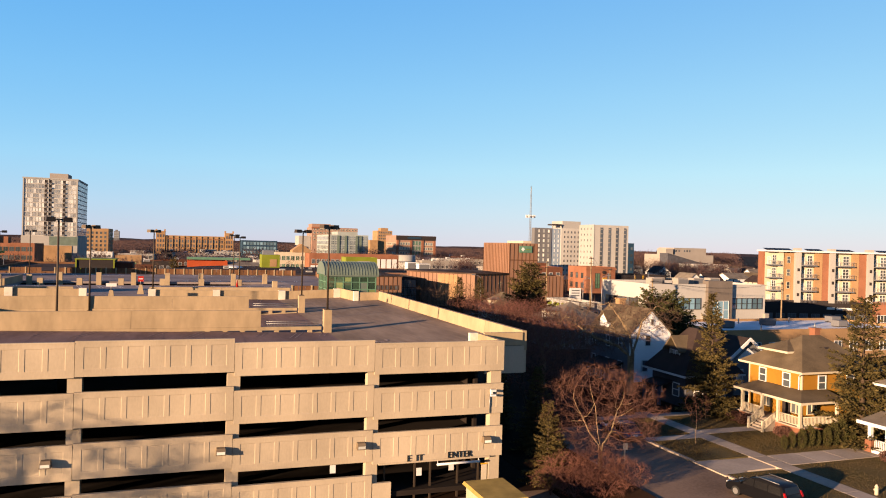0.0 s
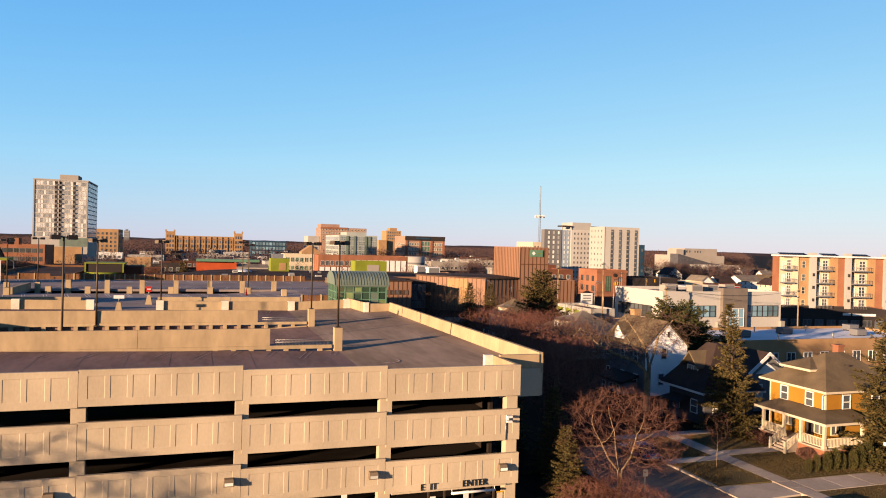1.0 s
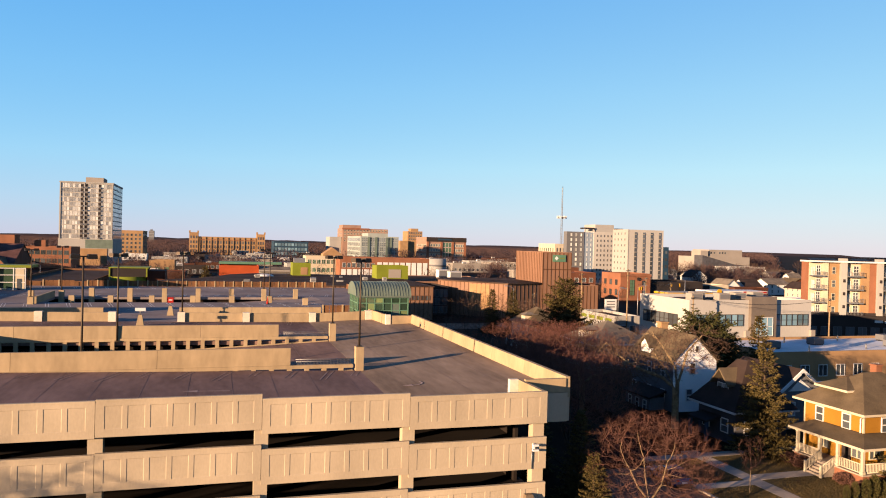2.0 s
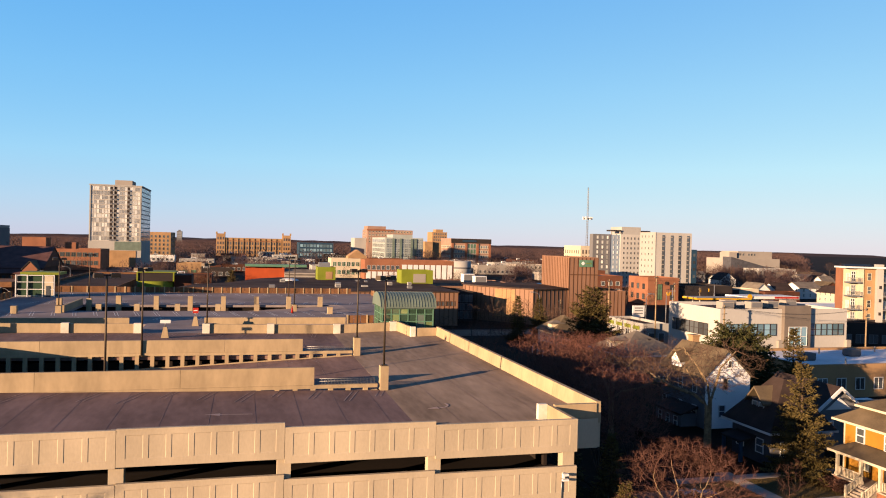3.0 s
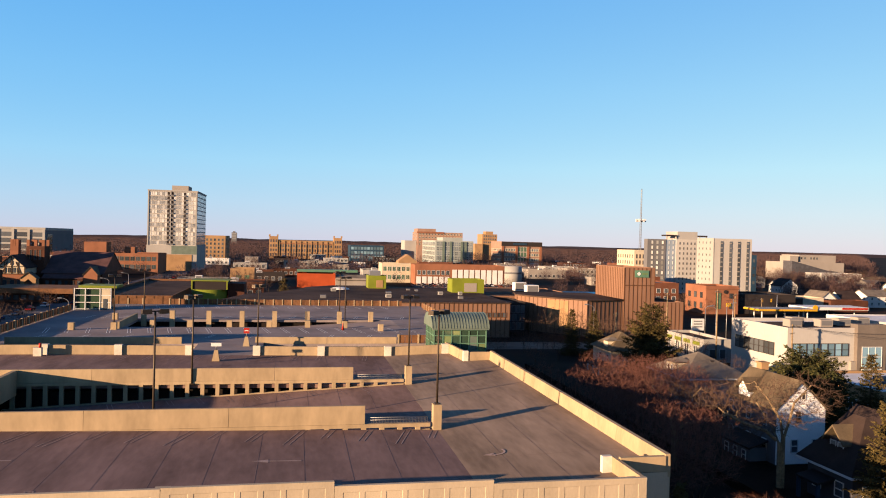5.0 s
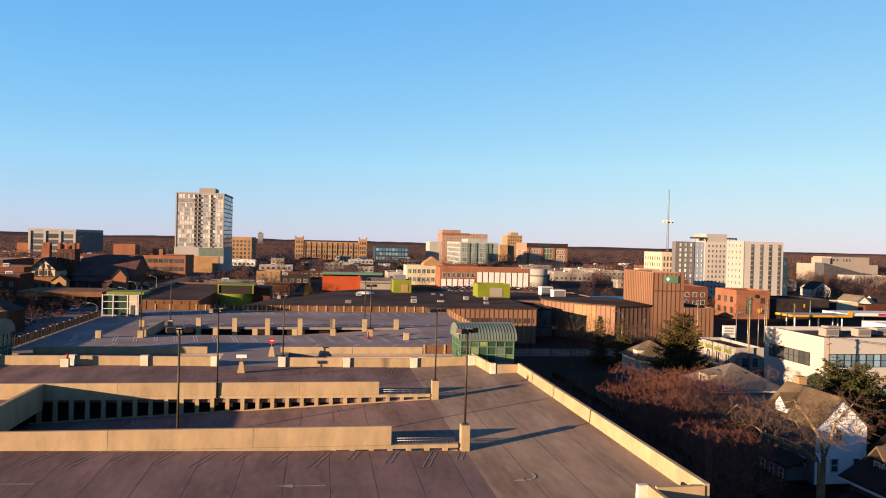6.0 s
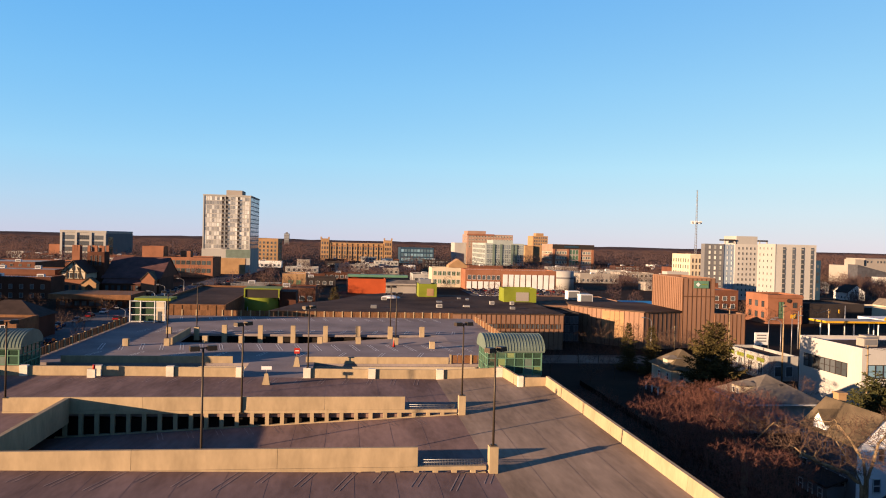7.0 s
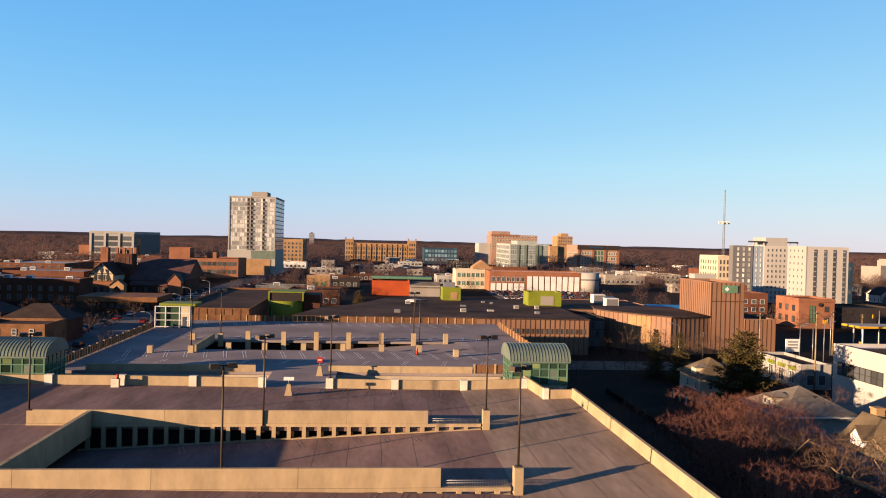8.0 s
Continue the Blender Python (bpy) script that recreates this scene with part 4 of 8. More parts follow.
# glass lobby on the far deck
lobby = thing("glass_lobby", (-60.3, 115.5, ZB), "white-framed glass lobby with a lime green roof band", "lobby")
part("core", bx(B(), -63.3, -57.2, 113.6, 118.0, ZB, 14.0), "glassgreen", lobby)
for x in (-63.6, -61.6, -58.9, -56.9):
    part("mullion", bx(B(), x - 0.08, x + 0.08, 113.2, 113.5, ZB, 14.1), "white", lobby)
for z in (10.0, 11.3, 12.7, 14.0):
    part("transom", bx(B(), -63.6, -56.9, 113.25, 113.45, z - 0.06, z + 0.06), "white", lobby)
part("cream_panel", bx(B(), -58.7, -57.1, 113.3, 113.42, 10.1, 13.9), "cream", lobby)
part("door", bx(B(), -58.3, -57.6, 113.22, 113.32, ZB, 12.0), "glass", lobby)
part("roof_band", bx(B(), -62.9, -55.9, 113.4, 119.0, 14.12, 14.6), "lime", lobby)

# signs on the bridge, bollard, barrier
def deck_sign(x, y, z, label, face, wide, high):
    t = thing("sign_post", (x, y, z), label, "sign")
    part("base", loft(B(), [(x - 0.45, y - 0.4, z), (x + 0.45, y - 0.4, z), (x + 0.45, y + 0.4, z), (x - 0.45, y + 0.4, z)], [(x - 0.2, y - 0.2, z + 1.3), (x + 0.2, y - 0.2, z + 1.3), (x + 0.2, y + 0.2, z + 1.3), (x - 0.2, y + 0.2, z + 1.3)]), "concrete", t, "tapered concrete foot")
    part("pole", tube(B(), (x, y, z + 1.3), (x, y, z + 2.1), 0.06), "galv", t)
    part("board", bx(B(), x - wide / 2, x + wide / 2, y - 0.1, y - 0.05, z + 1.75, z + 1.75 + high), face, t)
    return t


deck_sign(-30.3, 50.5, 10.03, "white double sign on a tapered concrete foot", "white", 1.2, 0.4)
s2 = deck_sign(-27.6, 63.0, 9.98, "red stop sign on a concrete foot", "red", 0.75, 0.75)
part("bar", bx(B(), -27.85, -27.35, 62.885, 62.9, 12.05, 12.17), "white", s2)
bol = thing("hydrant", (-51.0, 53.8, 10.15), "small red and white post by the parapet", "post")
part("base", bx(B(), -51.5, -50.6, 53.5, 54.1, 10.15, 11.2), "column", bol)
part("cap", tube(B(), (-50.75, 53.6, 11.2), (-50.75, 53.6, 11.75), 0.16), "red", bol)
cone = thing("traffic_cone", (-13.2, 91.0, ZB), "orange traffic cone on the pale deck", "cone")
part("body", tube(B(), (-13.2, 82.5, ZB + 0.05), (-13.2, 82.5, ZB + 1.2), 0.22, 0.05), "red", cone)
part("base", bx(B(), -13.5, -12.9, 82.2, 82.8, ZB, ZB + 0.05), "black", cone)
for x, y, z0, z1 in ((-49.2, 82.6, 10.95, 18.5), (-12.7, 85.6, 10.95, 18.6), (-47.6, 97.4, 10.95, 18.8), (-13.0, 97.0, 11.45, 19.0)):
    pole_lamp(x, y, z0, z1)

# ---- houses by the side street ----
def hip_roof(bm, x0, x1, y0, y1, z, ridge, o, along="x", cut=None):
    """A hipped roof with a fascia; its ridge lies along x or y."""
    w, d = x1 - x0 + 2 * o, y1 - y0 + 2 * o
    r = (min(w, d) / 2 - 0.05) if cut is None else cut
    a, b, c, e = x0 - o, x1 + o, y0 - o, y1 + o
    base = [(a, c), (b, c), (b, e), (a, e)]
    if along == "x":
        top = [(a + r, (c + e) / 2 - 0.05), (b - r, (c + e) / 2 - 0.05), (b - r, (c + e) / 2 + 0.05), (a + r, (c + e) / 2 + 0.05)]
    else:
        top = [((a + b) / 2 - 0.05, c + r), ((a + b) / 2 + 0.05, c + r), ((a + b) / 2 + 0.05, e - r), ((a + b) / 2 - 0.05, e - r)]
    loft(bm, [(x, y, z + 0.2) for x, y in base], [(x, y, ridge) for x, y in top])
    return bm


def fascia(x0, x1, y0, y1, z, o, bm=None):
    bm = bm or B()
    bx(bm, x0 - o - 0.06, x1 + o + 0.06, y0 - o - 0.06, y1 + o + 0.06, z, z + 0.2)
    return bm


def gable_roof(bm, x0, x1, y0, y1, z, ridge, o, along="y"):
    """Two sloping slabs that meet at a ridge along y or x."""
    t = 0.22
    if along == "y":
        m, half = (x0 + x1) / 2, (x1 - x0) / 2
        s = (ridge - z) / half
        prism_y(bm, [(x0 - o, z - o * s), (m, ridge), (x1 + o, z - o * s), (x1 + o, z - o * s + t), (m, ridge + t), (x0 - o, z - o * s + t)], y0 - o, y1 + o)
    else:
        m, half = (y0 + y1) / 2, (y1 - y0) / 2
        s = (ridge - z) / half
        prism_x(bm, [(y0 - o, z - o * s), (m, ridge), (y1 + o, z - o * s), (y1 + o, z - o * s + t), (m, ridge + t), (y0 - o, z - o * s + t)], x0 - o, x1 + o)
    return bm


def siding(parent, x0, x1, y0, y1, z0, z1, material, step=0.16, faces="SW"):
    """Lapped boards on the faces that are seen, each a thin wedge."""
    for f in faces:
        bm = B()
        z = z0
        while z < z1 - 0.05:
            zt = min(z + step, z1)
            if f == "S":
                _wedge_s(bm, x0, x1, y0, z, zt)
            else:
                _wedge_w(bm, y0, y1, x0, z, zt)
            z += step
        part("siding", bm, material, parent, kind="stuff")


def _wedge_s(bm, x0, x1, y, z, zt):
    v = [bm.verts.new(p) for p in ((x0, y - 0.035, z), (x1, y - 0.035, z), (x1, y - 0.008, zt), (x0, y - 0.008, zt), (x0, y, z), (x1, y, z))]
    bm.faces.new((v[0], v[1], v[2], v[3]))
    bm.faces.new((v[4], v[5], v[1], v[0]))


def _wedge_w(bm, y0, y1, x, z, zt):
    v = [bm.verts.new(p) for p in ((x - 0.035, y1, z), (x - 0.035, y0, z), (x - 0.008, y0, zt), (x - 0.008, y1, zt), (x, y1, z), (x, y0, z))]
    bm.faces.new((v[0], v[1], v[2], v[3]))
    bm.faces.new((v[4], v[5], v[1], v[0]))


def railing(parent, pts, z, h, material="cream", gap=0.16):
    """Posts' handrail, foot rail and balusters between two points."""
    (xa, ya, za), (xb, yb, zb) = pts
    ln = math.hypot(xb - xa, yb - ya)
    for dz in (0.1, h):
        part("rail", tube(B(), (xa, ya, za + dz), (xb, yb, zb + dz), 0.05, n=6), material, parent)
    bm = B()
    n = int(ln / gap)
    for i in range(1, n):
        f = i / n
        x, y, zz = xa + (xb - xa) * f, ya + (yb - ya) * f, za + (zb - za) * f
        bx(bm, x - 0.03, x + 0.03, y - 0.03, y + 0.03, zz + 0.1, zz + h)
    part("baluster", bm, material, parent, kind="stuff")


# ochre house with a deep front porch
yh = thing("house", (38.5, 9.4, 1.0), "two-storey ochre house with brown hipped roof and front porch", "house")
X0, X1, Y0, Y1, ZE = 33.95, 43.0, 6.0, 12.8, 6.62
part("wall", bx(B(), X0, X1, Y0, Y1, 0.9, ZE), "ochre", yh)
part("foundation", bx(B(), X0 - 0.05, X1 + 0.05, Y0 - 0.05, Y1 + 0.05, 0.9, 1.9), "brickor", yh)
siding(yh, X0, X1, Y0, Y1, 1.9, ZE - 0.05, "ochre", 0.2)
part("roof", hip_roof(B(), X0, X1, Y0, Y1, ZE, 9.75, 0.75, "x"), "shingle", yh, "brown shingled hipped roof")
part("fascia", fascia(X0, X1, Y0, Y1, ZE, 0.75), "cream", yh)
part("corner_board", bx(B(), X0 - 0.06, X0 + 0.1, Y0 - 0.06, Y0 + 0.1, 1.9, ZE), "cream", yh)
part("corner_board", bx(B(), X0 - 0.06, X0 + 0.1, Y1 - 0.1, Y1 + 0.06, 1.9, ZE), "cream", yh)
part("downpipe", hose(B(), [(X0 - 0.6, Y0 - 0.5, ZE), (X0 - 0.14, Y0 + 0.2, ZE - 0.35), (X0 - 0.14, Y0 + 0.2, 5.0)], 0.06, 6), "white", yh)
windows(yh, "W", X0 - 0.035, [7.8, 10.9], [4.95], 1.0, 1.45, "glass", "white", (1, 2))
windows(yh, "S", Y0 - 0.035, [36.4, 40.0], [4.95], 1.0, 1.4, "glass", "white", (1, 2))
dorm = part("dormer", bx(B(), 35.0, 38.0, 8.9, 11.6, 6.95, 8.15), "ochre", yh)
part("dormer_roof", hip_roof(B(), 35.0, 38.6, 8.9, 11.6, 8.15, 9.2, 0.55, "x"), "shingle", dorm)
part("dormer_fascia", fascia(35.0, 38.6, 8.9, 11.6, 8.12, 0.55), "cream", dorm)
windows(yh, "W", 35.0, [9.75, 10.75], [7.3], 0.85, 0.78, "glassgreen", "greenframe", (1, 2))
part("chimney", bx(bx(B(), 39.0, 39.7, 9.4, 10.1, 8.6, 10.3), 38.92, 39.78, 9.32, 10.18, 10.3, 10.45), "brickor", yh)
for x, y in ((37.6, 8.1), (38.1, 7.9), (38.6, 7.7)):
    part("vent", bx(B(), x, x + 0.3, y, y + 0.3, 8.0, 8.75), "charcoal", yh)
# porch, wrapped round the corner
PX, PY0, PY1, PZ = 31.75, 3.9, 11.7, 2.05
part("porch_floor", bx(B(), PX, X0 - 0.06, PY0, PY1, 0.9, PZ - 0.1), "brickor", yh, "orange brick porch base")
part("porch_floor", bx(B(), X0 - 0.05, 36.6, PY0, Y0 - 0.06, 0.9, PZ - 0.1), "brickor", yh)
part("porch_deck", bx(B(), PX - 0.12, X0 - 0.06, PY0 - 0.12, PY1 + 0.1, PZ - 0.1, PZ), "walk", yh)
part("porch_roof", loft(B(), [(PX - 0.4, PY0 - 0.45, 4.42), (36.9, PY0 - 0.45, 4.42), (36.9, PY1 + 0.35, 4.42), (PX - 0.4, PY1 + 0.35, 4.42)], [(33.7, Y0 - 0.25, 5.0), (36.8, Y0 - 0.25, 5.0), (36.8, PY1 - 0.3, 5.0), (33.7, PY1 - 0.3, 5.0)]), "shingle", yh, "low brown shingled porch roof")
part("porch_fascia", bx(B(), PX - 0.45, 36.95, PY0 - 0.5, PY1 + 0.4, 4.2, 4.41), "cream", yh)
for x, y in ((PX + 0.12, 4.05), (PX + 0.12, 6.7), (PX + 0.12, 8.75), (PX + 0.12, 11.4), (36.3, 4.05)):
    part("porch_column", bx(bx(bx(B(), x - 0.12, x + 0.12, y - 0.12, y + 0.12, PZ, 4.2), x - 0.17, x + 0.17, y - 0.17, y + 0.17, 4.02, 4.2), x - 0.17, x + 0.17, y - 0.17, y + 0.17, PZ, PZ + 0.25), "cream", yh)
railing(yh, ((PX + 0.12, 4.2, PZ), (PX + 0.12, 6.6, PZ)), 0, 0.85)
railing(yh, ((PX + 0.12, 8.9, PZ), (PX + 0.12, 11.3, PZ)), 0, 0.85)
railing(yh, ((PX + 0.2, 4.05, PZ), (36.2, 4.05, PZ)), 0, 0.85)
for k in range(5):
    part("step", bx(B(), 30.3 + 0.29 * k, 30.6 + 0.29 * k, 6.9, 8.6, 0.9, 1.0 + 0.2 * (k + 1)), "walk", yh)
for y in (6.85, 8.65):
    railing(yh, ((30.2, y, 1.1), (31.8, y, PZ)), 0, 0.85)
    part("newel", bx(B(), 30.1, 30.28, y - 0.09, y + 0.09, 0.95, 2.1), "cream", yh)
part("front_door", bx(B(), X0 - 0.12, X0 - 0.05, 7.2, 8.2, PZ, 4.1), "charcoal", yh)
windows(yh, "W", X0 - 0.035, [6.5, 10.3], [2.6], 1.3, 1.3, "glass", "cream", (2, 1))
windows(yh, "S", Y0 - 0.035, [35.2], [2.6], 1.2, 1.3, "glass", "cream", (2, 1))

# white gabled house
wh = thing("house", (35.3, 38, 0), "tall white gabled house with brown roof, tree shadows on it", "house")
WX0, WX1, WY, WE, WR = 32.2, 38.4, 32.0, 7.2, 10.2
part("wall", prism_y(B(), [(WX0, 0), (WX1, 0), (WX1, WE), (35.3, WR), (WX0, WE)], WY, 41.5), "siding", wh)
bm = B()
z = 0.4
while z < WR - 0.3:
    half = 3.1 if z < WE else max(0.1, 3.1 * (WR - z) / (WR - WE) - 0.2)
    _wedge_s(bm, 35.3 - half, 35.3 + half, WY, z, z + 0.2)
    z += 0.2
part("siding", bm, "siding", wh, kind="stuff")
part("roof", gable_roof(B(), WX0, WX1, WY, 41.5, WE, WR, 0.18, "y"), "shingle", wh)
windows(wh, "S", WY - 0.04, [34.9], [5.6], 0.8, 1.4, "glass", "white", (1, 2))
windows(wh, "S", WY - 0.04, [34.5, 37.2], [2.3], 0.9, 1.5, "glass", "white", (1, 2))
windows(wh, "S", WY - 0.04, [35.5], [8.3], 0.5, 0.8, "glass", "white")
windows(wh, "W", WX0 - 0.04, [34.0, 37.0, 40.5], [2.0, 5.0], 0.9, 1.5, "glass", "white", (1, 2))
dg = part("side_dormer", prism_x(B(), [(37.2, 7.0), (39.4, 7.0), (39.4, 8.4), (38.3, 9.5), (37.2, 8.4)], 32.3, 35.0), "siding", wh)
part("dormer_roof", gable_roof(B(), 32.2, 35.0, 37.2, 39.4, 8.4, 9.5, 0.25, "x"), "shingle", dg)
part("chimney", bx(bx(B(), 35.6, 36.6, 39.8, 40.8, 8.4, 11.0), 35.5, 36.7, 39.7, 40.9, 11.0, 11.2), "bricktan", wh)
# west boards of the white house are grey to stand for its shade
siding(wh, WX0 - 0.01, WX1, WY, 41.5, 0.4, WE + 0.1, "greyclad", 0.25, "W")
part("side_porch", bx(B(), 30.0, WX0 - 0.1, 33.5, 39.0, 0, 2.5), "greyclad", wh)
part("porch_roof", slab(B(), [(29.7, 33.2, 2.6), (WX0 - 0.06, 33.2, 3.4), (WX0 - 0.06, 39.3, 3.4), (29.7, 39.3, 2.6)], 0.2), "shingle_d", wh)
windows(wh, "W", 29.96, [34.5, 36.2, 37.9], [0.9], 0.8, 1.2, "glass", "white", (1, 2))

# house in the shade, which is painted into its dark walls and roof
dh = thing("house", (32.8, 20.4, 1.0), "house with a steep hipped roof, shade put into its dark colours", "house")
part("wall", bx(B(), 29.6, 36.0, 17.4, 23.4, 0.9, 4.5), "houseshade", dh)
part("roof", hip_roof(B(), 29.6, 36.0, 17.4, 23.4, 4.4, 9.3, 0.8, "y", 3.0), "shingle_d", dh)
part("fascia", fascia(29.6, 36.0, 17.4, 23.4, 4.38, 0.8), "white", dh)
dd = part("dormer", bx(B(), 30.4, 33.0, 19.3, 21.5, 5.6, 7.2), "houseshade", dh)
part("dormer_roof", gable_roof(B(), 30.1, 33.2, 19.3, 21.5, 7.1, 8.3, 0.35, "x"), "shingle", dd)
windows(dh, "W", 30.38, [19.9, 20.9], [5.95], 0.8, 0.95, "glasspale", "white")
windows(dh, "S", 17.36, [31.2, 34.2], [2.0], 1.2, 1.5, "glass", "white", (1, 2))
windows(dh, "W", 29.56, [19.0, 22.0], [2.0], 1.2, 1.5, "glass", "white", (1, 2))
part("porch_roof", slab(B(), [(27.6, 19.5, 3.2), (29.55, 19.5, 3.6), (29.55, 22.6, 3.6), (27.6, 22.6, 3.2)], 0.2), "charcoal", dh)
for y in (19.7, 22.4):
    part("porch_column", bx(B(), 27.7, 28.0, y - 0.14, y + 0.14, 0.9, 3.05), "blue", dh)

# gabled house with white trim behind the ochre one
gh = thing("house", (44, 25, 0), "grey house with white-edged gable", "house")
part("wall", prism_y(B(), [(38.9, 0), (45.1, 0), (45.1, 5.2), (42.0, 7.6), (38.9, 5.2)], 22.0, 31.0), "greyclad", gh)
part("roof", gable_roof(B(), 38.9, 45.1, 22.2, 31.0, 5.2, 7.6, 0.5, "y"), "shingle_d", gh)
for s in (-1, 1):
    part("gable_board", prism_y(B(), [(42.0, 7.45), (42.0 + s * 3.7, 4.6), (42.0 + s * 3.7, 4.95), (42.0, 7.85)], 21.5, 21.68), "white", gh)
part("gable_panel", prism_y(B(), [(40.3, 5.3), (43.7, 5.3), (42.0, 6.6)], 21.9, 21.98), "white", gh)
windows(gh, "S", 21.96, [40.8, 43.2], [2.5], 1.0, 1.6, "glasspale", "white", (1, 2))
part("porch_roof", slab(B(), [(44.6, 19.0, 5.2), (52.0, 19.0, 5.2), (52.0, 23.0, 6.0), (44.6, 23.0, 6.0)], 0.25), "shingle_g", gh)
part("annex", bx(B(), 45.2, 52.0, 20.0, 28.0, 0, 5.0), "white", gh)

# pale house at the drive's end
pw = thing("house", (41, 0, 0), "white clapboard house with a porch on brick piers", "house")
part("wall", bx(B(), 38.6, 46.0, -6.0, 2.0, 0, 6.3), "white", pw)
part("roof", hip_roof(B(), 38.6, 46.0, -6.0, 2.0, 6.3, 8.6, 0.7, "x"), "shingle_g", pw)
part("fascia", fascia(38.6, 46.0, -6.0, 2.0, 6.2, 0.7), "white", pw)
part("porch_roof", slab(B(), [(35.9, -6.4, 3.3), (38.55, -6.4, 3.9), (38.55, 2.4, 3.9), (35.9, 2.4, 3.3)], 0.22), "shingle_g", pw)
part("porch_fascia", bx(B(), 35.75, 35.9, -6.5, 2.5, 3.02, 3.3), "white", pw)
part("porch_floor", bx(B(), 36.3, 38.58, -6.0, 2.0, 0.0, 0.9), "white", pw)
for y in (-5.9, -2.0, 1.7):
    part("brick_pier", bx(B(), 36.2, 36.8, y - 0.3, y + 0.3, 0, 1.7), "brickor", pw)
    part("porch_column", bx(B(), 36.35, 36.65, y - 0.15, y + 0.15, 1.7, 3.05), "white", pw)
railing(pw, ((36.5, -1.7, 0.9), (36.5, 1.4, 0.9)), 0, 0.85, "white")
railing(pw, ((36.5, -5.6, 0.9), (36.5, -2.3, 0.9)), 0, 0.85, "white")
windows(pw, "W", 38.56, [-4.5, -0.5], [4.2, 1.4], 1.0, 1.4, "glass", "white", (1, 2))

pw.location += Vector((-1.8, -2.6, 0.35))

# grey-roofed house and the small cream house further back
gr = thing("house", (47, 67, 0), "pale house with weathered grey hipped roof", "house")
part("wall", bx(B(), 41.5, 52.0, 61.5, 71.5, 0, 5.2), "stucco", gr)
part("roof", hip_roof(B(), 41.5, 52.0, 61.5, 71.5, 5.2, 8.6, 0.7, "y"), "shingle_g", gr)
part("fascia", fascia(41.5, 52.0, 61.5, 71.5, 5.1, 0.7), "white", gr)
part("dormer", bx(B(), 41.8, 44.2, 65.0, 67.4, 5.7, 7.0), "cream", gr)
part("dormer_roof", hip_roof(B(), 41.8, 44.8, 65.0, 67.4, 7.0, 7.8, 0.3, "x"), "shingle_g", gr)
windows(gr, "W", 41.77, [65.6, 66.7], [5.95], 0.7, 0.8, "glass", "white")
windows(gr, "S", 61.46, [43.5, 46.5, 49.5], [1.5], 1.1, 1.6, "glass", "white", (1, 2))
for x, y in ((47.6, 64.2), (49.2, 64.6)):
    part("vent", bx(B(), x, x + 0.5, y, y + 0.4, 6.9, 7.5), "charcoal", gr)
gr.location += Vector((-4.6, -1.2, 0))
ch = thing("house", (38.5, 85, 0), "small cream house with a hipped roof among trees", "house")
part("wall", bx(B(), 35.6, 43.0, 82.6, 91, 0, 5.3), "cream", ch)
part("roof", hip_roof(B(), 35.6, 43.0, 82.6, 91, 5.3, 8.6, 0.6, "y"), "shingle", ch)
part("dormer", bx(B(), 35.7, 37.6, 84.5, 86.4, 5.9, 7.0), "cream", ch)
part("dormer_roof", hip_roof(B(), 35.7, 38.2, 84.5, 86.4, 7.0, 7.7, 0.3, "x"), "shingle_g", ch)
part("porch_roof", slab(B(), [(33.0, 82.4, 2.7), (35.5, 82.4, 3.2), (35.5, 88, 3.2), (33.0, 88, 2.7)], 0.2), "shingle_d", ch)
for y in (82.6, 85.2, 87.8):
    part("porch_column", bx(B(), 33.1, 33.35, y - 0.1, y + 0.1, 0, 2.5), "white", ch)
windows(ch, "S", 82.56, [37.5, 40.5], [1.4, 3.6], 0.9, 1.3, "glass", "white", (1, 2))
windows(ch, "W", 35.56, [84.0, 87.5], [3.5], 0.9, 1.2, "glass", "white", (1, 2))

ch.location += Vector((1.2, 3.6, 0))

# ---- larger buildings near the garage ----
def ribbed(parent, x0, x1, y, z0, z1, step, face="S", y1=None):
    """Dark upright ribs on a wall, one by one."""
    if face == "S":
        me = shared("rib", bx(B(), -0.07, 0.07, -0.09, 0.0, 0, z1 - z0), "corten_d")
        n = int((x1 - x0) / step)
        for i in range(n + 1):
            piece("rib", me, (x0 + (x1 - x0) * i / n, y, z0), parent)
    else:
        me = shared("rib", bx(B(), -0.09, 0.0, -0.07, 0.07, 0, z1 - z0), "corten_d")
        n = int((x1 - x0) / step)
        for i in range(n + 1):
            piece("rib", me, (y, x0 + (x1 - x0) * i / n, z0), parent)


def roof_unit(x, y, z, w=2.4, d=2.0, h=1.4, material="white"):
    t = thing("roof_unit", (x, y, z), "pale metal air-handling unit on a flat roof", "roof unit", "roof units of the flat roofs")
    part("case", bx(B(), x - w / 2, x + w / 2, y - d / 2, y + d / 2, z + 0.15, z + h), material, t)
    part("skid", bx(B(), x - w / 2 + 0.1, x + w / 2 - 0.1, y - d / 2 + 0.1, y + d / 2 - 0.1, z, z + 0.15), "charcoal", t)
    part("grille", bx(B(), x - w / 2 + 0.2, x + w / 2 - 0.2, y - d / 2 - 0.03, y - d / 2, z + 0.4, z + h - 0.2), "greyclad", t)
    return t


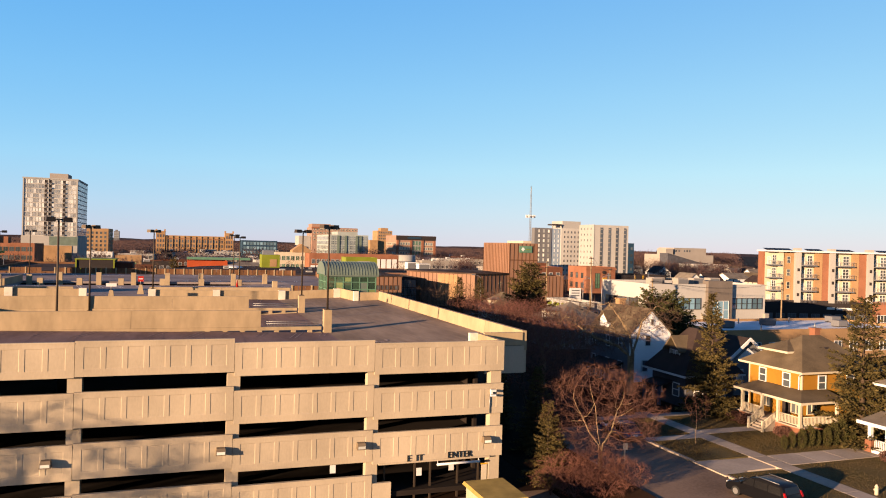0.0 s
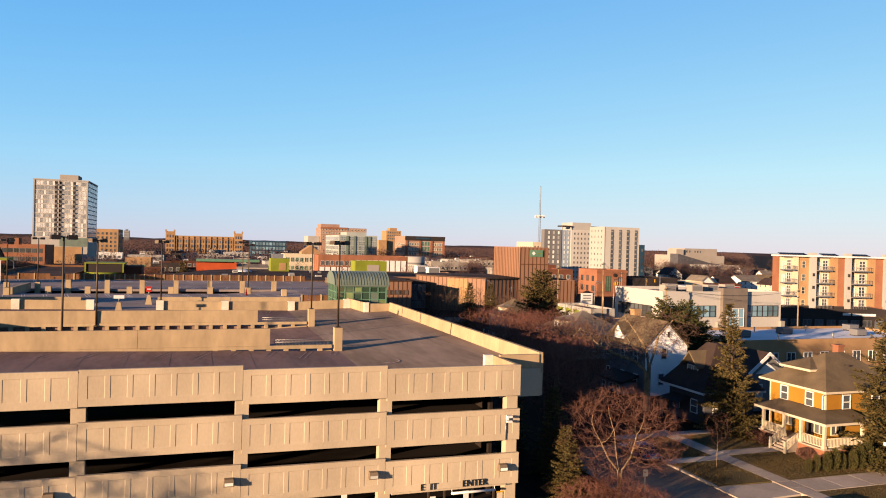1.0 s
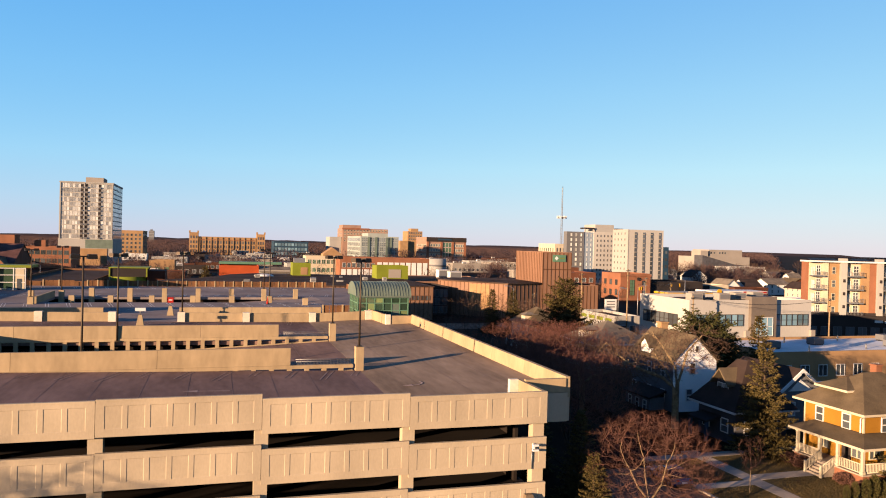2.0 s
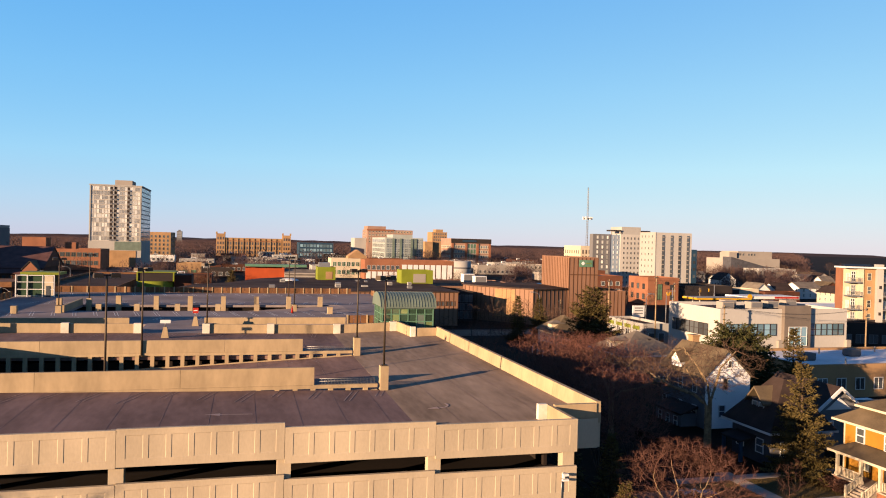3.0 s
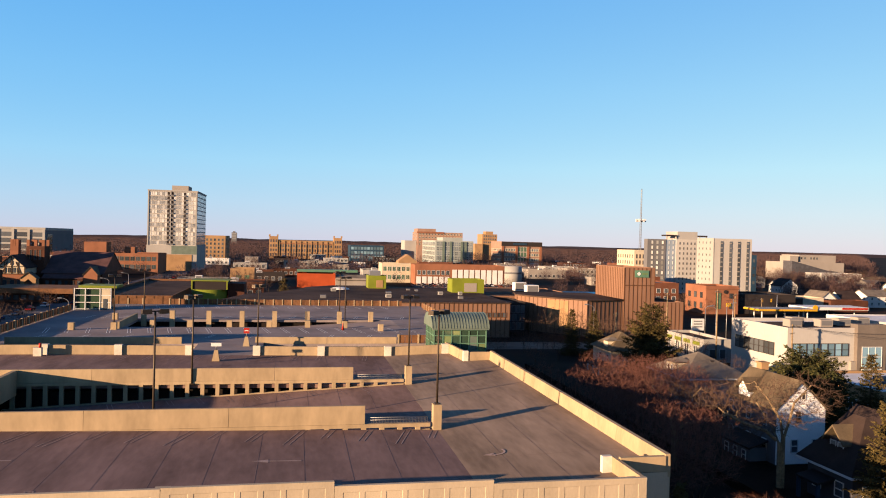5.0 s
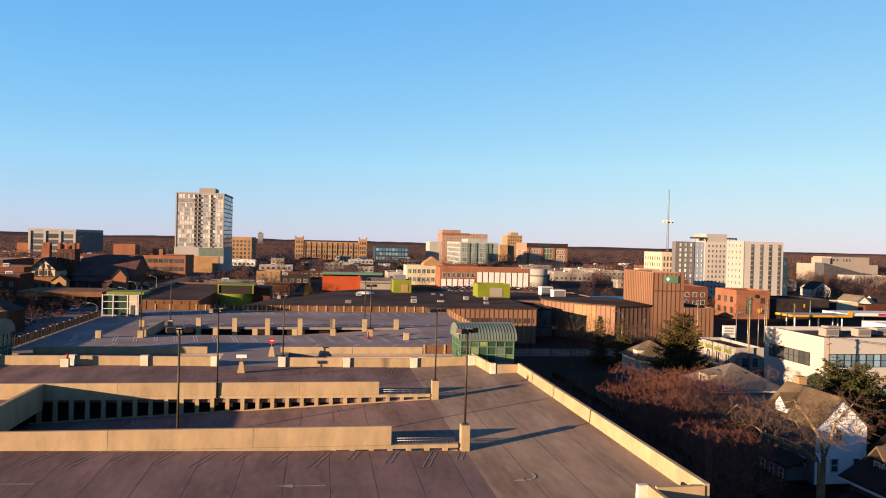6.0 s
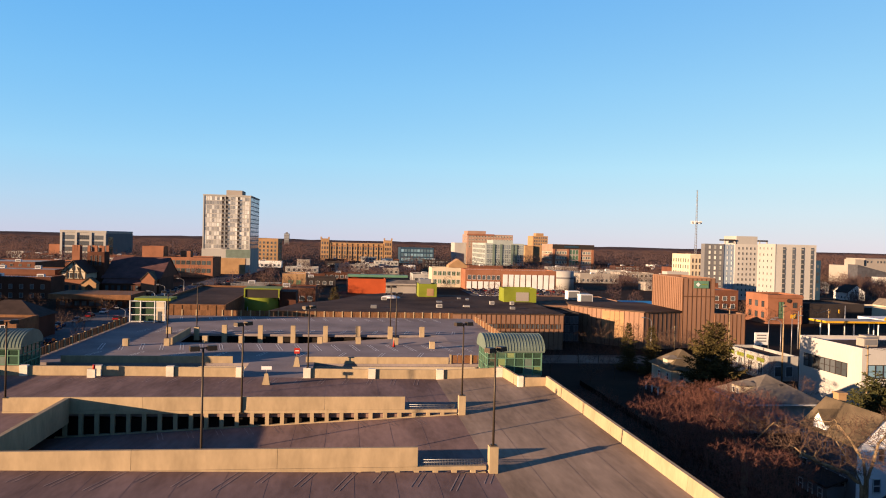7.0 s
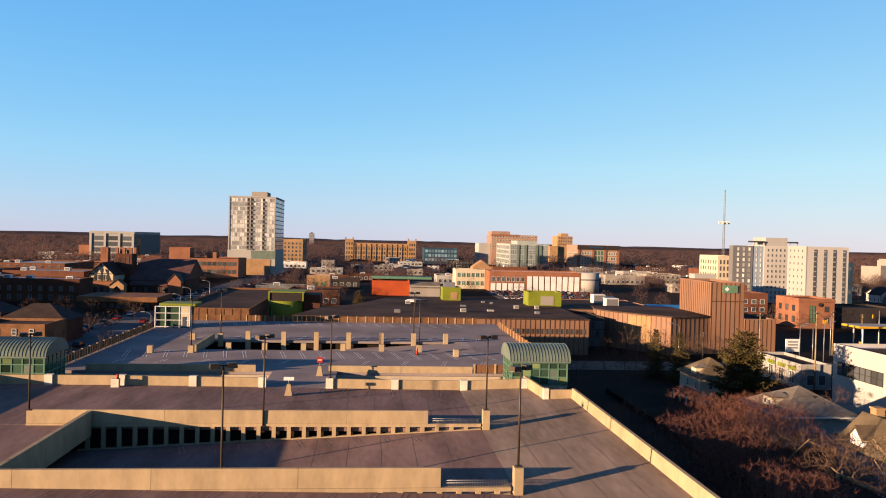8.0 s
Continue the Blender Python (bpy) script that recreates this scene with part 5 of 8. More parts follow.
theatre = block("theatre", 69.2, 78.4, 150, 170, 19.2, "corten", "roofmem", "windowless brown ribbed metal theatre tower", "theatre")
ribbed(theatre, 69.25, 78.35, 150, 0.2, 19.0, 1.15)
ribbed(theatre, 150.1, 169.9, 69.2, 9.5, 19.0, 1.15, "W")
part("band", bx(B(), 69.1, 78.5, 149.86, 149.99, 14.0, 14.25), "corten_d", theatre)
sg = part("sign", bx(B(), 72.2, 76.4, 149.72, 149.85, 16.4, 18.4), "greenframe", theatre, "green sign board with a white diamond")
part("diamond", prism_y(B(), [(72.8, 17.4), (73.4, 16.8), (74.0, 17.4), (73.4, 18.0)], 149.66, 149.71), "white", sg)
part("sign_bar", bx(B(), 74.4, 76.0, 149.68, 149.71, 17.3, 17.5), "lime", sg)
annex = block("theatre_annex", 78.45, 87.2, 149.5, 168, 9.6, "corten", "roofmem", "low brown ribbed metal wing of the theatre", "theatre")
ribbed(annex, 78.5, 87.1, 149.5, 0.2, 9.4, 1.15)
WING = [(57.1, 147.0), (68.3, 150.1), (69.1, 150.2), (69.1, 176), (45.2, 176), (43.0, 166), (45.2, 161.5)]
wing = thing("theatre_wing", (57, 158, 0), "low brown theatre wing with an angled front and dark flat roof", "theatre")
part("wall", prism(B(), WING, -0.2, 9.8), "corten", wing)
part("roof", prism(B(), [(57.0, 146.4), (69.1, 149.9), (69.1, 176.2), (44.6, 176.2), (42.4, 166), (44.7, 161.1)], 9.82, 10.15), "roofmem", wing)


def face_ribs(parent, p, q, z0, z1, step):
    """Upright ribs along a wall that runs askew from p to q, its outside on the right."""
    ln = math.hypot(q[0] - p[0], q[1] - p[1])
    turn = math.atan2(q[1] - p[1], q[0] - p[0])
    me = shared("rib", bx(B(), -0.07, 0.07, -0.09, 0.0, 0, z1 - z0), "corten_d")
    n = int(ln / step)
    for i in range(n + 1):
        f = i / n
        piece("rib", me, (p[0] + (q[0] - p[0]) * f, p[1] + (q[1] - p[1]) * f, z0), parent, turn)


face_ribs(wing, (45.2, 161.5), (57.1, 147.0), 0.2, 9.7, 1.35)
face_ribs(wing, (57.1, 147.0), (68.3, 150.1), 0.2, 9.7, 1.35)
face_ribs(wing, (43.0, 166), (45.2, 161.5), 0.2, 9.7, 1.35)
pnl = part("pale_panel", loft(B(), [(49.1, 156.6, 1.6), (53.3, 151.5, 1.6), (53.45, 151.6, 1.6), (49.25, 156.7, 1.6)], [(49.1, 156.6, 9.4), (53.3, 151.5, 9.4), (53.45, 151.6, 9.4), (49.25, 156.7, 9.4)]), "bricktan", wing)
back = block("theatre_hall", 36, 69, 176.4, 216, 8.8, "corten", "roofmem", "dark flat roof behind the theatre", "theatre", rim=0.3)
for x, y in ((55, 203), (54.3, 187.5)):
    roof_unit(x, y, 8.56, 4.0, 3.4, 3.0)
roof_unit(60, 206, 8.56, 3.0, 2.4, 2.0, "galv")
bs = thing("blue_awning", (80, 196, 0), "long bright blue awning beside the theatre", "awning")
part("roof", slab(B(), [(69.5, 193, 7.8), (88, 193, 7.8), (88, 199, 8.8), (69.5, 199, 8.8)], 0.5), "awning", bs)
part("wall", bx(B(), 70, 87.5, 196, 199, 0, 8.2), "lime", bs)

MALL = [(-40, 146), (34.9, 146), (34.9, 204), (14, 205), (2, 210), (-9, 209), (-17, 200), (-26, 176), (-34, 168)]
mall = thing("arcade", (0, 175, 0), "wide low building with a dark brown flat roof", "arcade")
part("wall", prism(B(), MALL, -0.2, 8.9), "corten", mall)
part("roof", prism(B(), [(x * 1.006, y + (0.25 if y > 150 else -0.25)) for x, y in MALL], 8.92, 9.2), "roofmem", mall)
ribbed(mall, 8, 34.8, 146, 0.2, 9.0, 1.25)
windows(mall, "S", 145.98, span(15, 34, 15), [5.3], 1.15, 1.3, "glass", "corten_d")
entry = block("arcade_entry", 34.95, 42.9, 158, 175, 8.4, "charcoal", "roofmem", "dark glazed entrance between brown walls", "arcade")
windows(entry, "S", 157.98, span(35, 42.8, 6), [0.6, 3.0, 5.4], 1.1, 2.1, "glass", "greyclad")
g1 = block("green_box", 1.8, 7.6, 196, 203, 13.4, "lime", "roofmem", "lime green metal rooftop box", "rooftop box", base=9.4)
part("panel", bx(B(), 4.4, 6.6, 195.9, 195.99, 9.5, 11.9), "bricktan", g1)
part("tank", bx(B(), 2.4, 6.0, 198, 201, 13.0, 14.8), "galv", g1)
g2 = block("green_box", 26.6, 36.8, 181.5, 189, 13.4, "lime", "roofmem", "lime green metal rooftop box with a pale panel", "rooftop box", base=9.4)
part("panel", bx(B(), 30.4, 34.4, 181.4, 181.49, 9.5, 12.2), "tan", g2)
rng = random.Random(5)
for x, y in ((-14, 156), (-10, 182), (6, 176), (12, 163), (16, 186), (14, 190), (21, 172), (27, 172), (24, 158), (4, 160)):
    roof_unit(x, y, 8.96, rng.uniform(0.9, 1.9), rng.uniform(0.9, 1.6), rng.uniform(0.6, 1.2), rng.choice(["stucco", "galv", "greyclad"]))
dome = thing("roof_dome", (-7.5, 191, 9.2), "low pale round skylight on the dark roof", "skylight")
bm = B()
bmesh.ops.create_uvsphere(bm, u_segments=20, v_segments=8, radius=1, matrix=Matrix.Translation((-7.5, 191, 9.2)) @ Matrix.Diagonal((3.0, 3.0, 0.7, 1)))
part("shell", bm, "white", dome)
cyl = thing("round_hall", (-47.6, 198, 0), "green round hall with a dark glazed upper box", "hall")
part("drum", tube(B(), (-47.6, 198, 0), (-47.6, 198, 8.3), 5.4, n=32), "lime", cyl)
part("top", bx(B(), -52.4, -42.0, 194, 204, 8.32, 10.9), "charcoal", cyl)
part("top_rim", bx(B(), -52.8, -41.6, 193.7, 204.2, 10.9, 11.2), "lime", cyl)
for x in (-52.5, -42.1):
    part("corner_post", bx(B(), x - 0.2, x + 0.2, 193.7, 194.0, 8.32, 10.9), "lime", cyl)
part("back_wall", bx(B(), -42.0, -37, 196, 206, 0, 10.2), "brickdk", cyl)
tanb = block("low_shop", -75, -54, 168, 246, 8.4, "wood", "roofmem", "tan wooden-faced low shop with dark roof", "shop")
ribbed(tanb, -74.5, -54.3, 168, 0.2, 8.2, 2.2)
ov = block("old_shop", -53, -41.5, 330, 345, 9.2, "bricktan", "roofwhite", "small olive-brown shop with a pale roof", "shop")
windows(ov, "S", 329.96, [-49, -45], [3.0], 2.4, 3.0, "glassgreen", "bricktan")
fg = thing("flagpole", (-50.5, 186, 0), "pole with a faded pink balloon sign", "flag")
part("pole", tube(B(), (-50.5, 186, 0), (-50.5, 186, 6.2), 0.1), "galv", fg)

# white two-storey office with ribbon windows
wb = block("office_building", 64.6, 93.4, 74.0, 91.0, 11.4, "palewall", "roofwhite", "pale two-storey office with ribbon windows and white roof", "office")
windows(wb, "S", 73.96, span(65.6, 77.0, 8), [6.3], 1.42, 2.3, "glassblue", "charcoal", (1, 2))
windows(wb, "W", 64.56, span(77.5, 89.5, 8), [5.9], 1.49, 2.4, "glass", "charcoal", (1, 2))
part("entry_block", bx(B(), 78.2, 84.2, 73.2, 75.0, 0, 12.1), "entrybrown", wb, "taller grey entrance block")
windows(wb, "S", 73.15, [81.2], [0.4, 4.4], 4.2, 3.7, "glassblue", "white", (3, 2))
windows(wb, "S", 73.96, span(84.6, 92.6, 6), [6.3], 1.32, 2.3, "glassblue", "charcoal", (1, 2))
part("stone_pier", bx(B(), 93.0, 94.0, 73.4, 75.0, 0, 5.4), "tan", wb)
part("stone_pier", bx(B(), 77.2, 78.18, 73.4, 75.0, 0, 5.4), "tan", wb)
windows(wb, "S", 73.96, span(66, 77, 4), [0.8], 2.2, 2.4, "glass", "charcoal", (2, 1))
part("roof_sheet", bx(B(), 66.5, 92.8, 76.0, 89.0, 10.77, 10.82), "roofmem", wb, "dark roof sheet inside a white edge")
for x, y in ((70, 80), (73.5, 84), (76.5, 80), (82, 82), (88, 84)):
    roof_unit(x, y, 10.83, 2.6, 2.0, 1.5, "tan")

# shop with a green band
gs = block("corner_shop", 66.4, 73.0, 104, 121, 5.2, "stucco", "roofmem", "white corner shop with a lime green fascia band", "shop")
for y in (107, 111, 115, 119):
    part("green_band", bx(B(), 66.3, 66.39, y - 1.4, y + 1.4, 3.6, 4.4), "lime", gs)
    windows(gs, "W", 66.38, [y], [0.8], 1.8, 2.6, "glass", "white", (2, 1))
windows(gs, "S", 103.98, [68.5, 71], [0.9], 1.6, 2.2, "glass", "white")
bb = thing("billboard", (79, 128, 0), "white square sign board on a post", "sign")
part("post", tube(B(), (79, 128, 0), (79, 128, 5), 0.12), "galv", bb)
part("board", bx(B(), 77.3, 80.7, 127.8, 128.1, 4.2, 7.2), "white", bb)
for z in (5.0, 5.7, 6.4):
    part("bar", bx(B(), 77.8, 80.2, 127.74, 127.79, z, z + 0.3), "greyclad", bb)

# flat white roof in front of the apartments
fw = block("flat_shop", 61.5, 104, 49, 66, 5.2, "bricktan", "roofwhite", "low tan shop with a bright white membrane roof", "shop", rim=0.5)
windows(fw, "W", 61.46, span(50, 65, 5), [1.2], 1.8, 1.9, "glass", "white", (2, 1))
windows(fw, "S", 48.96, span(63, 102, 11), [1.2], 1.8, 1.9, "glass", "white", (2, 1))
for x, y in ((68, 56), (80, 59), (93, 55), (99, 62)):
    roof_unit(x, y, 4.76, 2.2, 1.8, 1.2, "greyclad")
for x, y in ((72, 52), (76, 62), (85, 53), (89, 63)):
    part("vent_pipe", tube(B(), (x, y, 4.7), (x, y, 5.7), 0.12), "galv", fw)

# orange brick corner building
ob = block("brick_building", 132, 145.6, 212, 227, 10.8, "brickor", "roofmem", "orange-red brick corner building with a tall bay window", "building")
part("cornice", bx(B(), 131.7, 145.9, 211.7, 212.0, 9.6, 10.3), "brickor", ob)
windows(ob, "S", 211.96, [137.2], [2.0], 2.2, 6.2, "glassgreen", "charcoal", (2, 4))
windows(ob, "S", 211.96, [142.6], [2.0, 6.0], 1.6, 2.0, "glass", "charcoal", (2, 1))
windows(ob, "W", 131.96, span(213, 226, 3), [2.0, 6.0], 1.8, 2.2, "glass", "charcoal", (2, 1))
part("medallion", tube(B(), (140.0, 211.6, 8.6), (140.0, 211.9, 8.6), 0.7, n=16), "charcoal", ob)
# charcoal walls stand for the shade on this low building
block("brick_annex", 145.7, 172, 214, 232, 7.6, "charcoal", "roofmem", "low building beside the brick one, its shade painted charcoal", "building")

# apartment block with balconies over a shop base
ap = thing("apartment_block", (150, 118, 0), "five-storey brick apartment block with white towers and balconies", "apartment block")
part("wall", bx(B(), 126, 190, 112, 115, 0, 18.6), "brickor", ap)
part("roof_edge", bx(B(), 125.7, 190, 109.8, 115.3, 18.6, 19.0), "white", ap)
for x0, x1 in ((126.6, 133.8), (138.0, 142.4), (146.0, 151.0), (158.0, 164.0)):
    part("solar_panel", slab(B(), [(x0, 111, 19.05), (x1, 111, 19.05), (x1, 113.5, 19.6), (x0, 113.5, 19.6)], 0.12), "black", ap)
# bays from the near corner on: balconies, tan and brick strips, pale upright core
BAYS = [(126.5, 129.8, 131.2, 134.2, 135.8), (135.8, 140.0, 142.0, 143.8, 145.3), (145.3, 150.4, 152.2, 154.3, 155.9), (155.9, 160.8, 162.8, 165.0, 166.6), (166.6, 171.4, 173.4, 175.8, 177.4)]
for k, (b0, b1, s1, c0, c1) in enumerate(BAYS):
    part("recess", bx(B(), b0, b1, 111.7, 111.99, 4.0, 18.4), "cream", ap, "sunlit cream wall behind the balconies")
    part("tan_strip", bx(B(), b1 + 0.02, s1, 110.9, 111.99, 4.0, 18.5), "cream" if k == 0 else "bricktan", ap, "tan brick strip beside the balconies")
    if k == 0:
        part("tan_strip", bx(B(), s1 + 0.02, c0 - 0.02, 111.2, 111.99, 4.0, 18.5), "bricktan", ap)
        windows(ap, "S", 111.17, [(s1 + c0) / 2], [5.0, 8.5, 12.0, 15.5], 1.0, 1.9, "glass", "cream", (1, 2))
    else:
        part("brick_strip", bx(B(), s1 + 0.02, c0 - 0.02, 110.95, 111.99, 4.0, 18.5), "brickor", ap)
    part("stair_core", bx(B(), c0, c1, 110.2, 112, 0, 19.7), "stucco", ap, "pale upright wall strip")
    for z in (6.6, 10.0, 13.4):
        part("core_light", bx(B(), c0 + 0.5, c0 + 1.0, 110.0, 110.18, z, z + 0.8), "charcoal", ap)
    for z in (4.6, 8.1, 11.6, 15.1):
        part("balcony", bx(B(), b0 + 0.05, b1 - 0.02, 109.7, 111.7, z - 0.3, z), "galv", ap)
        bm = B()
        for i in range(12):
            xx = b0 + 0.1 + (b1 - b0 - 0.2) * i / 11
            bx(bm, xx - 0.03, xx + 0.03, 109.72, 109.78, z, z + 1.0)
        bx(bm, b0 + 0.05, b1 - 0.05, 109.7, 109.8, z + 1.0, z + 1.07)
        part("balcony_rail", bm, "greyclad", ap)
    windows(ap, "S", 111.66, [b0 + (b1 - b0) * 0.72], [4.65, 8.15, 11.65, 15.15], (b1 - b0) * 0.34, 2.6, "glass", "white", (2, 3))
    windows(ap, "S", 111.66, [b0 + (b1 - b0) * 0.3], [4.65, 8.15, 11.65, 15.15], 0.9, 2.1, "glasspale", "white")
sh = block("shop_row", 120, 150, 101, 111, 5.4, "charcoal", "roofmem", "dark single-storey shop row with white sign letters", "shop")
part("sign_bar", bx(B(), 138.0, 140.0, 100.85, 100.98, 3.8, 4.4), "white", sh)
part("sign_bar", bx(B(), 140.5, 146.5, 100.85, 100.98, 3.7, 4.3), "white", sh)
windows(sh, "S", 100.97, span(121, 149, 9), [0.4], 2.2, 2.2, "glass", "greyclad", (2, 1))
sh2 = block("shop_row", 150.1, 190, 101, 111, 5.4, "brickor", "roofmem", "red brick single-storey shop row with a lime sign", "shop")
part("lime_sign", bx(B(), 159, 160.6, 100.8, 100.98, 3.4, 5.0), "lime", sh2)
windows(sh2, "S", 100.97, span(151, 189, 11), [0.6], 2.6, 2.0, "glass", "white", (3, 1))

# this row stands askew to the rest
def swing(ob, pivot, deg):
    p = Matrix.Translation(pivot)
    ob.matrix_basis = p @ Matrix.Rotation(radians(deg), 4, "Z") @ p.inverted() @ ob.matrix_basis


for ob_ in (ap, sh, sh2):
    bpy.context.view_layer.update()
    swing(ob_, (126, 112, 0), -18)
    ob_.location += Vector((2.6, 0.4, 0))

# petrol station canopies
pc = thing("canopy", (130, 163, 0), "yellow petrol station canopy on white posts", "canopy")
part("roof", bx(B(), 118.5, 139, 160, 168, 6.25, 6.8), "yellow", pc)
part("roof_top", bx(B(), 118.7, 138.8, 160.2, 167.8, 6.8, 6.86), "stucco", pc)
for x in (121, 129, 137):
    for y in (162, 166):
        part("post", tube(B(), (x, y, 0), (x, y, 6.25), 0.2), "white", pc)
for x in (122, 132):
    part("pump", bx(B(), x - 0.4, x + 0.4, 163.6, 164.4, 0, 1.9), "yellow", pc)
pw2 = thing("canopy", (150, 165, 0), "long white canopy roof with a round yellow sign", "canopy")
part("roof", bx(B(), 139.2, 162, 165, 174, 6.2, 7.1), "white", pw2)
part("emblem", tube(B(), (142, 164.9, 6.9), (142, 164.6, 6.9), 0.9, n=20), "yellow", pw2)
part("red_band", bx(B(), 152, 161.5, 164.8, 164.98, 6.4, 7.0), "red", pw2)
for x in (141, 150, 160):
    part("post", tube(B(), (x, 169, 0), (x, 169, 6.2), 0.2), "white", pw2)
fl = block("flat_store", 134, 175, 122, 150, 6.4, "white", "roofwhite", "long low store with a bright white roof", "shop", rim=0.3)
windows(fl, "S", 121.96, span(135, 174, 10), [1.0], 2.6, 2.2, "glass", "white", (2, 1))

# ---- the skyline ----
tw = thing("tower_block", (-106, 514, 0), "tall glass and pale stone residential tower", "tower block")
part("wall", bx(B(), -122, -89.7, 489, 538, 17.5, 55.0), "palewall", tw)
part("podium", bx(B(), -122.4, -89.3, 488.6, 538, 0, 17.5), "stucco", tw)
part("podium_band", bx(B(), -106, -89.2, 488.4, 488.6, 11.5, 17.2), "vault", tw)
part("podium_band", bx(B(), -122.4, -92.5, 488.3, 488.58, 0, 11.2), "bricktan", tw)
part("penthouse", bx(B(), -108, -97, 498, 515, 55.0, 59.2), "tan", tw)
part("cornice", bx(B(), -122.3, -89.4, 488.6, 538.2, 54.6, 55.4), "stucco", tw)
for x in (-121.6, -107.2, -90.1):
    part("pier", bx(B(), x - 0.4, x + 0.4, 488.5, 489, 17.5, 54.6), "stucco", tw)
rngo = random.Random(77)
for k in range(12):
    z = 17.9 + k * 3.05
    for j, x in enumerate(span(-121.1, -107.7, 8) + span(-106.7, -90.6, 10)):
        if j in (7, 8, 13):
            # a column of balconies; flat charcoal plates stand for shaded recesses
            part("recess", bx(B(), x - 0.72, x + 0.72, 488.86, 488.99, z, z + 2.5), "charcoal", tw)
            part("balcony", bx(B(), x - 0.78, x + 0.78, 488.2, 488.98, z - 0.2, z + 0.75), "greyclad", tw)
            continue
        low = j in (3, 10, 14) or k == 0
        pane = "glassdim" if (low and rngo.random() < 0.75) or k == 10 and j < 8 else rngo.choice(["glasstower"] * 5 + ["glassdim"] * 3 + ["glasspale"])
        windows(tw, "S", 488.97, [x], [z], 1.52, 2.55, pane, "palewall", (2, 3), rim=0.11)
    part("floor_band", bx(B(), -121.2, -90.5, 488.75, 488.99, z + 2.6, z + 2.95), "palewall", tw)
    windows(tw, "E", -89.68, span(490, 537, 9), [z], 4.9, 2.6, "glasssky", "palewall", (2, 1), rim=0.12)
of = thing("office_building", (-266, 720, 0), "grey office building with bands of glass", "office")
part("wall", bx(B(), -287, -246.5, 682, 766, 0, 26.0), "stucco", of)
part("cornice", bx(B(), -287.4, -246.2, 681.5, 766, 26.0, 28.0), "stucco", of)
for x in (-286, -273, -260, -247.4):
    part("pier", bx(B(), x - 1.0, x + 1.0, 681.0, 682, 0, 26.0), "stucco", of)
windows(of, "S", 681.96, [-279.5, -266.5, -253.7], [3, 8.5, 14, 19.5], 10.4, 4.0, "glass", "greyclad", (6, 2))
part("side_wall", bx(B(), -246.5, -246.1, 684, 766, 0, 25.5), "greyclad", of)
windows(of, "E", -246.08, [694], [5, 14], 14, 8, "glassgreen", "charcoal", (4, 2))
block("brick_wing", -300, -287.6, 690, 720, 14.5, "brickor", "roofmem", "small brick wing beside the office", "building")
t3 = block("tan_building", -104, -85.2, 648, 690, 25, "bricktan", "roofmem", "tan brick mid-rise with rows of windows", "building")
windows(t3, "S", 647.96, span(-103, -86, 5), [2, 5.6, 9.2, 12.8, 16.4, 20], 1.6, 2.2, "glass", "tan")
windows(t3, "E", -85.16, span(650, 688, 7), [9.2, 12.8, 16.4, 20], 2.2, 2.2, "glass", "tan")
yb = block("brick_school", -53, 30.5, 838, 870, 21.4, "bricktan", "roofmem", "long yellow brick building with corner towers", "building")
part("tower", bx(B(), -53.4, -43.6, 836.5, 850, 0, 26), "bricktan", yb)
part("tower", bx(B(), 21.2, 30.8, 836.5, 850, 0, 25.6), "bricktan", yb)
windows(yb, "S", 837.95, span(-42, 20, 20), [3, 8.2, 13.4], 2.0, 3.4, "glass", "bricktan", rim=0.12)
for x in span(-45, 23, 11):
    part("pilaster", bx(B(), x - 0.5, x + 0.5, 837.2, 838, 0, 20.6), "bricktan", yb)
part("brick_band", bx(B(), -43.5, 21, 837.4, 838, 17.6, 18.4), "brickor", yb)
windows(yb, "S", 836.45, span(-53, -44, 3) + span(22, 30, 3), [3, 8.2, 13.4, 19], 1.6, 3.2, "glass", "brickor")
for x in (-53.0, -44.0, 21.6, 30.4):
    part("turret", bx(B(), x - 0.9, x + 0.9, 836.2, 838.2, 25.5, 28.0), "bricktan", yb)
bg = block("glass_building", 38.5, 77, 800, 840, 18, "blue", "greyclad", "blue glass low office", "office")
windows(bg, "S", 799.95, span(39, 76, 10), [3, 8, 13], 3.0, 3.2, "glassblue", "greyclad")
gm = block("glass_office", 111, 149.2, 660, 735, 25.8, "officegrid", "roofmem", "pale green glass office with white grid", "office")
windows(gm, "S", 659.95, span(112, 148.6, 10), [2, 6.6, 11.2, 15.8, 20.4], 3.3, 4.2, "glassoffice", "officegrid", (2, 2), rim=0.32)
for x in (119.3, 126.6, 137.6, 141.3):
    part("glass_bay", bx(B(), x - 1.2, x + 1.2, 659.3, 659.6, 2.0, 25.0), "vault", gm, "pale green upright bay")
part("roof_house", bx(B(), 120, 140, 668, 700, 25.2, 29.0), "officegrid", gm)
windows(gm, "W", 110.95, span(662, 733, 12), [2, 6.6, 11.2, 15.8, 20.4], 4.8, 3.8, "glassdim", "officegrid", (2, 1), rim=0.3)
obd = block("brick_block", 118, 172.6, 812, 850, 35.5, "brickpale", "roofmem", "brick and cream mid-rise behind the glass office", "building")
windows(obd, "S", 811.95, span(119, 172, 14), [20, 24, 28, 32], 2.4, 2.2, "glass", "cream", rim=0.35)
part("cornice", bx(B(), 117.4, 150, 811.4, 812, 34.0, 36.0), "brickor", obd)
part("upper_wing", bx(B(), 118.2, 140, 813, 840, 34.9, 39.5), "brickpale", obd)
windows(obd, "W", 117.95, span(814, 848, 6), [20, 24, 28, 32], 2.2, 2.2, "glass", "cream")
block("cream_block", 104, 117.6, 818, 850, 25, "stucco", "roofmem", "cream mid-rise with bands", "building")
